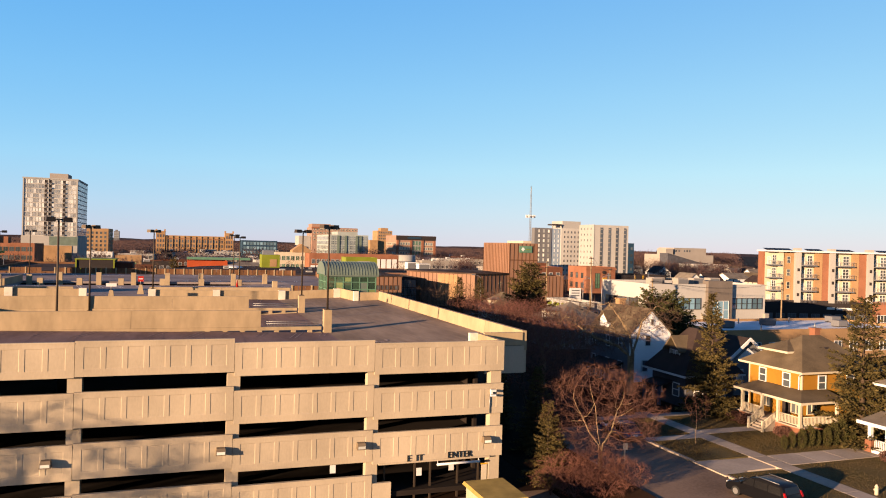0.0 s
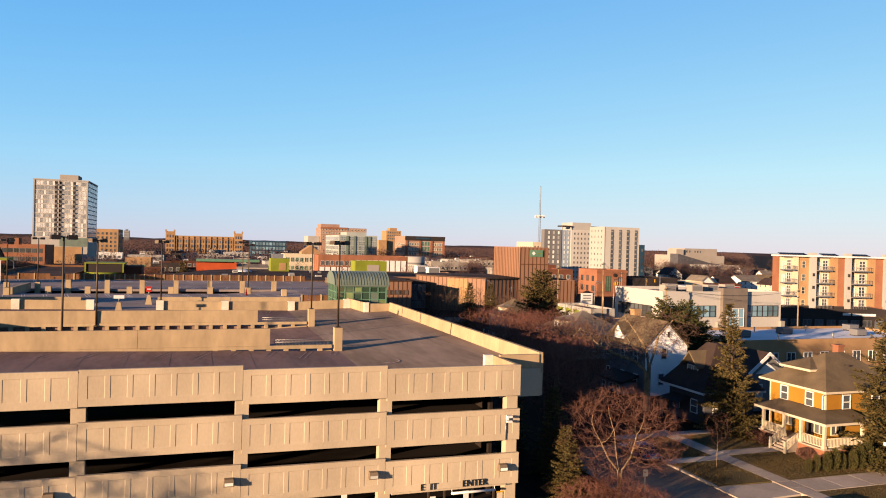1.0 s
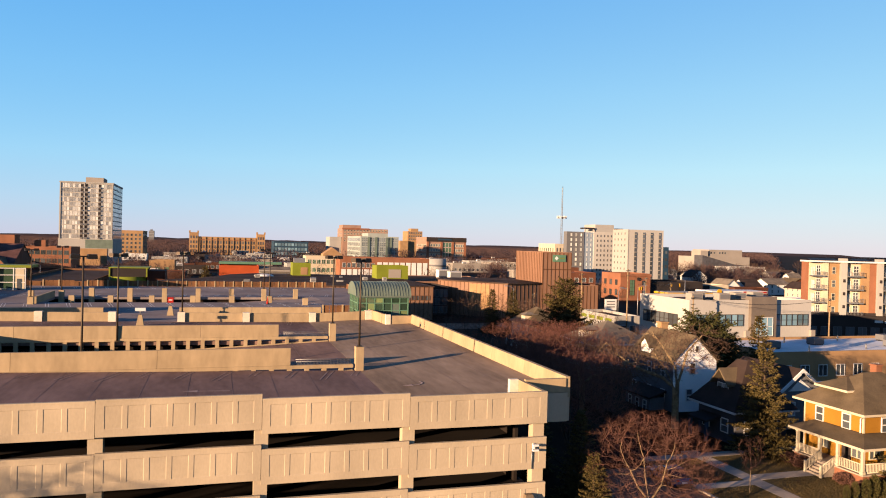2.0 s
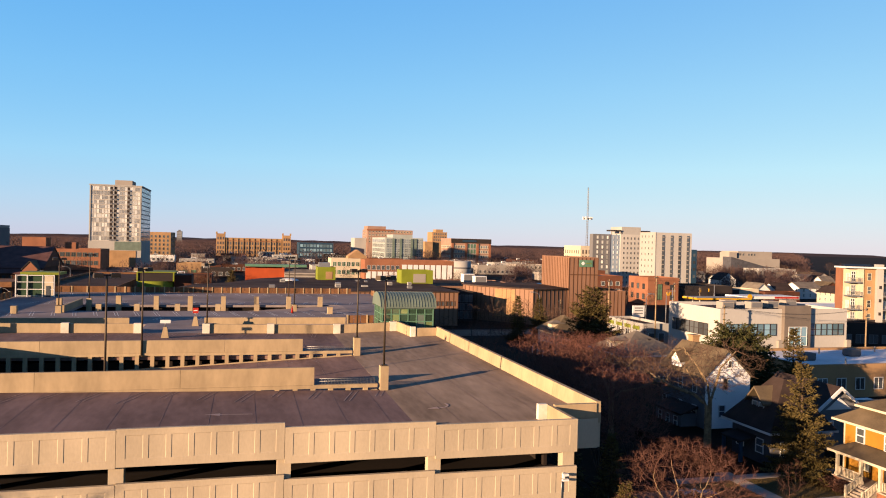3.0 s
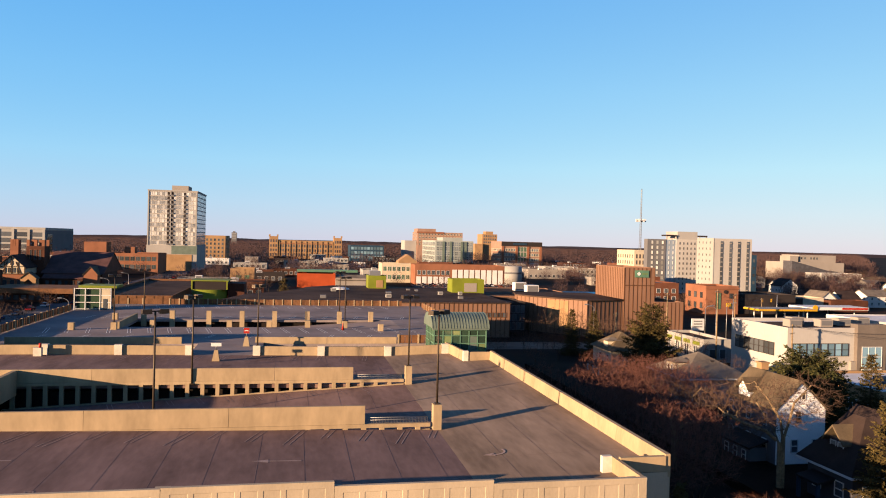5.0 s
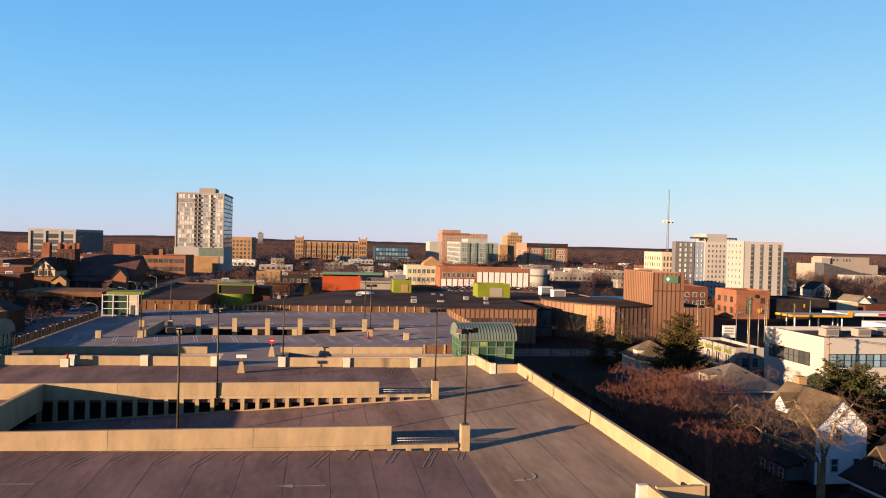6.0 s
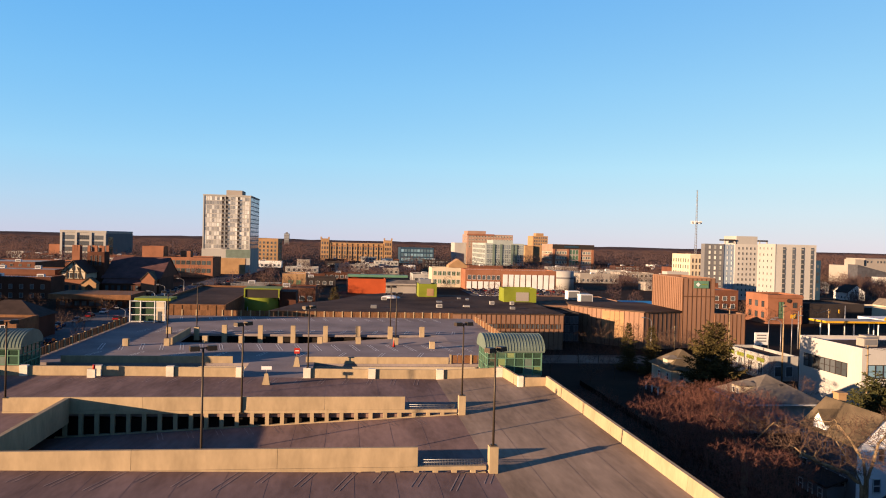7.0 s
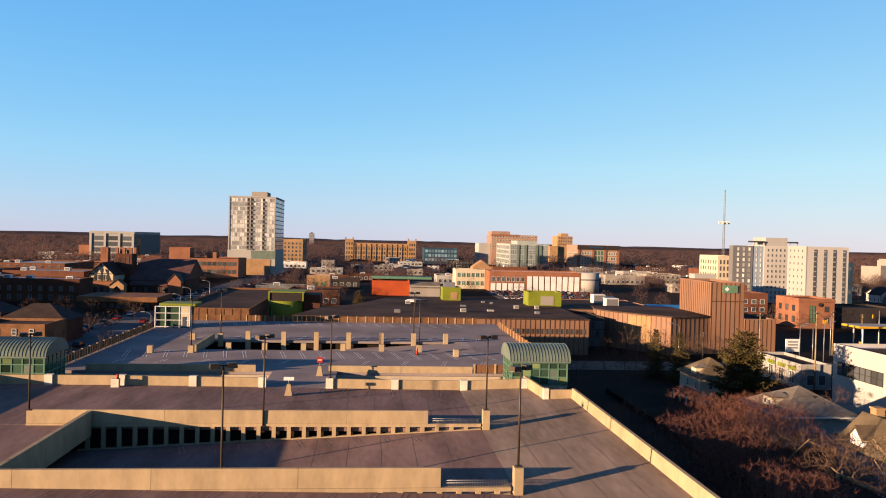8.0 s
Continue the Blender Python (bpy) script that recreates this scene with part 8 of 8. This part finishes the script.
while n < 85:
    y = 150 + 420 * rngt.random() ** 0.8
    x = 0.62 * (y + 40) + rngt.random() ** 1.3 * 0.55 * y - 8
    if x < 190 and y > 225 or y < 190 and x < 200 or not free_spot(x - 3, x + 3, y - 3, y + 3):
        continue
    FAR[n % 3].append((x, y, 0, rngt.uniform(0, 6.28), rngt.uniform(0.75, 1.35)))
    n += 1
n = 0
while n < 30:
    x, y = rngt.uniform(-70, 25), rngt.uniform(240, 330)
    if free_spot(x - 2.5, x + 2.5, y - 2.5, y + 2.5) and not -26 < x < 14:
        FAR[n % 3].append((x, y, 0, rngt.uniform(0, 6.28), rngt.uniform(0.55, 0.85)))
    n += 1
for fproto, spots in zip(far, FAR):
    stand(fproto, spots)

# woods to the horizon: bare crowns made of many small upright sprays, in one object
def sprays(spots, per, seed, wide=(0.05, 0.11)):
    """spots: x, y, height, half width of each crown."""
    g = np.random.default_rng(seed)
    S = np.repeat(np.array(spots), per, axis=0)
    n = len(S)
    a, q = g.uniform(0, 2 * math.pi, n), np.sqrt(g.random(n))
    h, w = S[:, 2], S[:, 3]
    p = np.column_stack([S[:, 0] + np.cos(a) * w * q, S[:, 1] + np.sin(a) * w * q, h * g.uniform(0.2, 0.86, n) * (1.08 - 0.5 * q * q)])
    d = np.column_stack([np.cos(a) * 0.5 * q + g.normal(0, 0.25, n), np.sin(a) * 0.5 * q + g.normal(0, 0.25, n), np.ones(n)])
    d /= np.linalg.norm(d, axis=1)[:, None]
    side = np.column_stack([g.normal(0, 1, n), g.normal(0, 1, n), g.normal(0, 0.4, n)])
    side /= np.linalg.norm(side, axis=1)[:, None]
    ln, wd = (h * g.uniform(0.06, 0.15, n))[:, None], (w * g.uniform(wide[0], wide[1], n))[:, None]
    v = np.stack([p - side * wd * 0.3, p + d * ln * 0.5 - side * wd, p + d * ln, p + d * ln * 0.5 + side * wd], axis=1).reshape(-1, 3)
    f = np.arange(4 * n).reshape(-1, 4)
    return v.tolist(), f.tolist()


rngw = random.Random(7)
crowns = []
for k in range(15000):
    f = rngw.random()
    y = 560 + 2400 * f ** 1.7
    half = (y + 40) * 0.75
    x = rngw.uniform(-half, half * 1.15)
    if y < 1020 and not free_spot(x - 6, x + 6, y - 6, y + 6):
        continue
    if -90 < x < 240 and y < 900 and rngw.random() < 0.75:
        continue
    h = rngw.uniform(9, 14) + 3.5 * noise.noise(Vector((x * 0.004, y * 0.004, 0))) + (5 if x > 0.55 * y else 0)
    crowns.append((x, y, h, rngw.uniform(4, 7) * (1 + 0.8 * f)))
wd = thing("woods", (0, 1500, 0), "brown leafless woods reaching to the horizon", "woods", kind="stuff")
part("crowns", sprays(crowns, 26, 5, (0.03, 0.07)), "woods", wd, kind="stuff")
near = []
while len(near) < 420:
    y = 250 + 330 * rngw.random()
    x = rngw.uniform(-0.6, 1.15) * (y + 40) * 0.75
    if free_spot(x - 3, x + 3, y - 3, y + 3) and not (-100 < x < 150 and rngw.random() < 0.6) and not (-26 < x < 14 and y < 345):
        near.append((x, y, rngw.uniform(7, 12), rngw.uniform(3, 5)))
gv = thing("grove", (0, 400, 0), "leafless brown trees between the town houses", "grove", kind="stuff")
part("crowns", sprays(near, 330, 6, (0.012, 0.03)), "woods", gv, kind="stuff")
hill = thing("ridge", (0, 3600, 0), "low wooded ridge on the horizon", "backdrop", kind="structure")
bm = B()
prev = None
for i in range(121):
    x = -3300 + 55 * i
    h = 11 + 7 * noise.noise(Vector((x * 0.0022, 3.1, 0))) + 2.5 * noise.noise(Vector((x * 0.02, 7.0, 0)))
    cur = [bm.verts.new((x, 3000, 0)), bm.verts.new((x, 3200, h)), bm.verts.new((x, 3900, h + 2)), bm.verts.new((x, 4300, 0))]
    if prev:
        for a in range(3):
            bm.faces.new((prev[a], cur[a], cur[a + 1], prev[a + 1]))
    prev = cur
part("slope", bm, "woods", hill)

# winter grass on the lawns by the houses
g = np.random.default_rng(12)
pts = []
for x0, x1, y0, y1, n in ((24.6, 31.5, 0.6, 7.5, 13000), (24.6, 30.5, 9.1, 14.5, 7500), (31.5, 37, 0.6, 3.0, 4800), (17.7, 22.8, 0.7, 6.5, 8600), (17.7, 22.8, 7.9, 14.5, 8600), (24.6, 36, -12, -2.5, 13000), (17.7, 22.8, -14, -3.1, 8600), (17.7, 22.8, 8.0, 14.4, 2000)):
    pts.append(np.column_stack([g.uniform(x0, x1, n), g.uniform(y0, y1, n), np.full(n, 0.99)]))
p = np.concatenate(pts)
keep = np.array([noise.noise(Vector((x * 0.35, y * 0.35, 2.0))) for x, y, z in p]) + g.normal(0, 0.25, len(p)) > -0.22
p = p[keep]
n = len(p)
a = g.uniform(0, 2 * math.pi, n)
side = np.column_stack([np.cos(a), np.sin(a), np.zeros(n)]) * g.uniform(0.01, 0.024, n)[:, None]
top = np.column_stack([g.normal(0, 0.05, n), g.normal(0, 0.05, n), g.uniform(0.03, 0.075, n)])
v = np.stack([p - side, p + side, p + side * 0.6 + top, p - side * 0.6 + top], axis=1).reshape(-1, 3)
gt = thing("grass", (24, 4, 1.0), "short golden-brown winter grass on the lawns", "grass", kind="stuff")
part("blades", (v.tolist(), np.arange(4 * n).reshape(-1, 4).tolist()), "blade", gt, kind="stuff")

# small posts by the ochre house
yp = thing("marker_post", (31.4, 12.6, 0.98), "short yellow marker post beside the porch", "post")
part("post", tube(B(), (31.4, 12.6, 0.9), (31.4, 12.6, 1.75), 0.09, n=8), "yellow", yp)
part("cap", tube(B(), (31.4, 12.6, 1.75), (31.4, 12.6, 1.84), 0.11, 0.05, n=8), "yellow", yp)
hy = thing("hydrant", (24.9, -9.7, 0.98), "pale fire hydrant on the lawn", "hydrant")
part("barrel", tube(B(), (24.9, -9.7, 0.9), (24.9, -9.7, 1.55), 0.14, 0.12, n=10), "cream", hy)
part("bonnet", tube(B(), (24.9, -9.7, 1.55), (24.9, -9.7, 1.75), 0.15, 0.05, n=10), "cream", hy)
part("outlet", tube(B(), (24.68, -9.7, 1.4), (25.12, -9.7, 1.4), 0.07, n=8), "cream", hy)

# ---- cars ----
def car(paint, label, length=4.7, width=1.85, height=1.65, kind="van", far_off=False):
    t = thing("car", (0, 0, 0), label, "car", "parked cars")
    L, W, H = length / 2, width / 2, height
    belt = H * 0.56
    if kind == "van":
        prof = [(-L, 0.32), (L, 0.32), (L, 0.72), (L * 0.96, belt * 0.92), (L * 0.62, belt * 1.0), (-L * 0.98, belt), (-L, 0.8)]
        cab = [(L * 0.60, belt), (L * 0.24, H * 0.95), (L * 0.05, H), (-L * 0.80, H), (-L * 0.92, H * 0.93), (-L * 0.98, belt)]
    else:
        prof = [(-L, 0.32), (L, 0.32), (L, 0.62), (L * 0.93, belt * 0.9), (L * 0.45, belt), (-L * 0.75, belt), (-L * 0.98, belt * 0.93), (-L, 0.6)]
        cab = [(L * 0.42, belt), (L * 0.10, H * 0.96), (-L * 0.05, H), (-L * 0.42, H), (-L * 0.50, H * 0.96), (-L * 0.76, belt)]
    body = prism_y(B(), prof, -W, W)
    bmesh.ops.bevel(body, geom=[e for e in body.edges], offset=0.06, segments=2, affect="EDGES")
    part("body", body, paint, t)
    a, b = [], []
    bm = B()
    va = [bm.verts.new((x, -W * (0.94 if z <= belt + 0.01 else 0.80), z)) for x, z in cab]
    vb = [bm.verts.new((x, W * (0.94 if z <= belt + 0.01 else 0.80), z)) for x, z in cab]
    bm.faces.new(va)
    bm.faces.new(vb[::-1])
    for i in range(len(cab)):
        j = (i + 1) % len(cab)
        bm.faces.new((va[j], va[i], vb[i], vb[j]))
    bmesh.ops.recalc_face_normals(bm, faces=bm.faces)
    part("cabin_glass", bm, "carglass", t)
    xr0, xr1 = (L * 0.10, -L * 0.82) if kind == "van" else (-L * 0.02, -L * 0.45)
    part("roof", loft(B(), [(xr1, -W * 0.80, H - 0.03), (xr0, -W * 0.80, H - 0.03), (xr0, W * 0.80, H - 0.03), (xr1, W * 0.80, H - 0.03)], [(xr1 + 0.1, -W * 0.7, H + 0.04), (xr0 - 0.1, -W * 0.7, H + 0.04), (xr0 - 0.1, W * 0.7, H + 0.04), (xr1 + 0.1, W * 0.7, H + 0.04)]), paint, t)
    for s in (-1, 1):
        for x in () if far_off else ((0.20, -0.35, -0.80) if kind == "van" else (0.05, -0.45)):
            part("pillar", tube(B(), (L * x, s * W * 0.93, belt), (L * x, s * W * 0.81, H - 0.02), 0.05, n=4), paint, t)
        for x in (L * 0.64, -L * 0.62):
            w = part("wheel", tube(B(), (x, s * (W - 0.2), 0.33), (x, s * (W + 0.02), 0.33), 0.33, n=18), "rubber", t)
            if far_off:
                continue
            part("rim", tube(B(), (x, s * (W + 0.02), 0.33), (x, s * (W + 0.035), 0.33), 0.20, n=12), "galv", w)
        part("tail_light", bx(B(), -L - 0.015, -L + 0.1, s * W * 0.70 - 0.12, s * W * 0.70 + 0.12, 0.75, belt + 0.05), "tail", t)
        if far_off:
            continue
        part("headlight", bx(B(), L - 0.1, L + 0.012, s * W * 0.68 - 0.2, s * W * 0.68 + 0.2, 0.58, 0.74), "glasspale", t)
        part("mirror", bx(B(), L * 0.38, L * 0.46, s * (W + 0.02), s * (W + 0.2), belt, belt + 0.16), paint, t)
    if far_off:
        return t
    part("bumper", bx(B(), -L - 0.05, -L + 0.02, -W * 0.9, W * 0.9, 0.34, 0.52), "black", t)
    part("number_plate", bx(B(), -L - 0.062, -L - 0.052, -0.26, 0.26, 0.55, 0.70), "white", t)
    return t


def park(proto, spots):
    for k, (x, y, z, deg) in enumerate(spots):
        if k:
            copy_thing(proto, pose(x, y, z, 0, 0, deg))
    x, y, z, deg = spots[0]
    proto.matrix_basis = pose(x, y, z, 0, 0, deg)


def minivan(label):
    t = thing("car", (0, 0, 0), label, "car", "parked cars")
    L, W, H = 2.45, 0.96, 1.72
    prof = [(-L, 0.42), (-L * 0.97, 0.3), (L * 0.95, 0.28), (L, 0.45), (L * 0.985, 0.72), (L * 0.9, 0.86), (L * 0.58, 1.0), (L * 0.5, 1.02), (L * 0.22, 1.5), (L * 0.08, 1.64), (-L * 0.1, H), (-L * 0.6, H - 0.02), (-L * 0.84, H - 0.1), (-L * 0.93, 1.2), (-L * 0.99, 0.95)]
    bm = B()
    rows = []
    for f, pull in ((-1.0, 0.0), (-0.86, 1.0), (0.86, 1.0), (1.0, 0.0)):
        ring = []
        for x, z in prof:
            lean = 1 - 0.2 * max(0.0, (z - 0.95) / (H - 0.95))
            sq = 1.0 if pull else 0.975
            ring.append(bm.verts.new((x * sq, f * W * lean, z - (0.0 if pull else 0.03 * (z > 1.5)))))
        rows.append(ring)
    n = len(prof)
    bm.faces.new(rows[0])
    bm.faces.new(rows[-1][::-1])
    for p, q in zip(rows, rows[1:]):
        for i in range(n):
            f = bm.faces.new((p[(i + 1) % n], p[i], q[i], q[(i + 1) % n]))
            f.smooth = True
    bmesh.ops.recalc_face_normals(bm, faces=bm.faces)
    part("body", bm, "carpaint", t)

    def side(z):
        return W * (1 - 0.2 * max(0.0, (z - 0.95) / (H - 0.95)))
    for sg in (-1, 1):
        for x0, x1, x2, x3 in ((0.9, 0.48, 0.1, 0.1), (0.0, 0.0, -0.98, -0.98), (-1.08, -1.08, -1.95, -2.1)):
            zb, zt = 1.06, 1.54
            y0, y1 = sg * (side(zb) + 0.012), sg * (side(zt) + 0.012)
            pane = B()
            q = [pane.verts.new(p) for p in ((x0, y0, zb), (x1, y1, zt), (x2, y1, zt), (x3, y0, zb))]
            r = [pane.verts.new((v.co.x, v.co.y - sg * 0.02, v.co.z)) for v in q]
            pane.faces.new(q)
            for i in range(4):
                pane.faces.new((q[i], q[(i + 1) % 4], r[(i + 1) % 4], r[i]))
            bmesh.ops.recalc_face_normals(pane, faces=pane.faces)
            part("side_window", pane, "carglass", t)
        part("roof_rail", tube(B(), (0.1, sg * 0.66, H + 0.03), (-1.75, sg * 0.66, H + 0.0), 0.025, n=6), "galv", t)
        for x in (L * 0.62, -L * 0.6):
            w = part("wheel", tube(B(), (x, sg * (W - 0.2), 0.34), (x, sg * (W + 0.02), 0.34), 0.34, n=18), "rubber", t)
            part("rim", tube(B(), (x, sg * (W + 0.02), 0.34), (x, sg * (W + 0.035), 0.34), 0.22, n=12), "galv", w)
        part("tail_light", loft(B(), [(-L - 0.01, sg * 0.84 - 0.08, 0.95), (-L + 0.12, sg * 0.84 - 0.08, 0.95), (-L + 0.12, sg * 0.84 + 0.08, 0.95), (-L - 0.01, sg * 0.84 + 0.08, 0.95)], [(-L * 0.94, sg * 0.8 - 0.06, 1.3), (-L * 0.9, sg * 0.8 - 0.06, 1.3), (-L * 0.9, sg * 0.8 + 0.06, 1.3), (-L * 0.94, sg * 0.8 + 0.06, 1.3)]), "tail", t)
        part("headlight", bx(B(), L - 0.14, L + 0.0, sg * 0.66 - 0.18, sg * 0.66 + 0.18, 0.6, 0.78), "glasspale", t)
        part("mirror", bx(B(), 0.95, 1.12, sg * (W + 0.0), sg * (W + 0.2), 1.02, 1.18), "carpaint", t)
    part("rear_window", slab(B(), [(-L * 0.95, -0.7, 1.16), (-L * 0.95 + 0.02, 0.7, 1.16), (-L * 0.87, 0.64, 1.56), (-L * 0.87 - 0.02, -0.64, 1.56)][::-1], 0.03), "carglass", t)
    part("windscreen", slab(B(), [(L * 0.49, -0.72, 1.06), (L * 0.49, 0.72, 1.06), (L * 0.215, 0.66, 1.53), (L * 0.215, -0.66, 1.53)], 0.03), "carglass", t)
    part("bumper", bx(B(), -L - 0.06, -L + 0.05, -0.85, 0.85, 0.36, 0.55), "black", t)
    part("number_plate", bx(B(), -L - 0.075, -L - 0.062, -0.24, 0.24, 0.6, 0.74), "white", t)
    return t


park(minivan("black minivan with dark windows parked at the kerb"), [(16.3, -8.1, ZS, 98)])
park(car("carblue", "blue saloon parked in shade", 4.5, 1.8, 1.45, "saloon"), [(16.3, 9.4, ZS, 90)])
rngv = random.Random(17)
lots = []
for y in (318, 324, 337, 343, 356, 362):
    for k in range(18):
        if rngv.random() < 0.72:
            lots.append((45 + k * 3.1 + rngv.uniform(-0.3, 0.3), y, 0.05, 90 + rngv.choice((0, 180))))
for k in range(8):
    lots.append((-96 + rngv.uniform(-5, 5), 150 + 26 * k, 0.02, 90))
for k in range(5):
    lots.append((120 + k * 9 + rngv.uniform(-2, 2), 150 + rngv.uniform(-2, 2), 0.0, rngv.uniform(0, 20)))
for k in range(14):
    lots.append((-103 + 1.2 * rngv.random(), 170 + 13 * k, 0.02, 90))
    lots.append((-90 + rngv.random(), 300 + 14 * k, 0.02, 90))
lots = [l for l in lots if free_spot(l[0] - 1, l[0] + 1, l[1] - 1, l[1] + 1) or l[0] < -80 or 316 < l[1] < 366]
rngv.shuffle(lots)
kindsc = [("carsilver", "silver car in the distance"), ("carpaint", "dark car in the distance"), ("carred", "red car in the distance"), ("carblue", "blue car in the distance"), ("white", "white car in the distance")]
for k, (p, lab) in enumerate(kindsc):
    park(car(p, lab, 4.5, 1.8, 1.45, "saloon", True), lots[k::5])

# ---- pavement slabs, one by one ----
pav = structure("pavement", prism(B(), rect(22.9, 24.5, -30, 17.0), 0.5, 0.96), "walk", "concrete pavement of square slabs along the houses", "pavement")
slabm = shared("slab", loft(B(), [(-0.775, -0.745, 0), (0.775, -0.745, 0), (0.775, 0.745, 0), (-0.775, 0.745, 0)], [(-0.765, -0.735, 0.05), (0.765, -0.735, 0.05), (0.765, 0.735, 0.05), (-0.765, 0.735, 0.05)]), "walk")
for k in range(31):
    piece("slab", slabm, (23.7, -29 + 1.5 * k, 0.96 + 0.003 * ((k * 7) % 3)), pav)
drv = structure("driveway", prism(B(), [(17.4, -3.4), (20.0, -2.5), (22.88, -2.4), (22.88, 0.4), (20.0, 0.5), (17.4, 1.2)], 0.5, 0.95), "walk", "pale concrete driveway in panels", "driveway")
drv2 = structure("driveway_back", prism(B(), rect(24.52, 48, -2.35, 0.42), 0.5, 0.96), "walk", "pale concrete driveway between the houses", "driveway")
panelm = shared("panel", loft(B(), [(-1.48, -1.34, 0), (1.48, -1.34, 0), (1.48, 1.34, 0), (-1.48, 1.34, 0)], [(-1.47, -1.33, 0.04), (1.47, -1.33, 0.04), (1.47, 1.33, 0.04), (-1.47, 1.33, 0.04)]), "walk")
for k in range(7):
    piece("panel", panelm, (26.1 + 3.0 * k, -0.96, 0.96), drv2)
structure("front_walk", prism(B(), rect(24.52, 30.4, 7.6, 9.0), 0.5, 1.02), "walk", "narrow concrete walk to the porch steps", "pavement")
structure("side_walk", prism(B(), rect(17.66, 46, 14.65, 15.95), 0.5, 1.01), "walk", "shaded concrete walk between the houses", "pavement")
structure("cross_walk", prism(B(), rect(17.66, 22.88, 6.6, 7.8), 0.5, 1.02), "walk", "short concrete walk across the verge", "pavement")
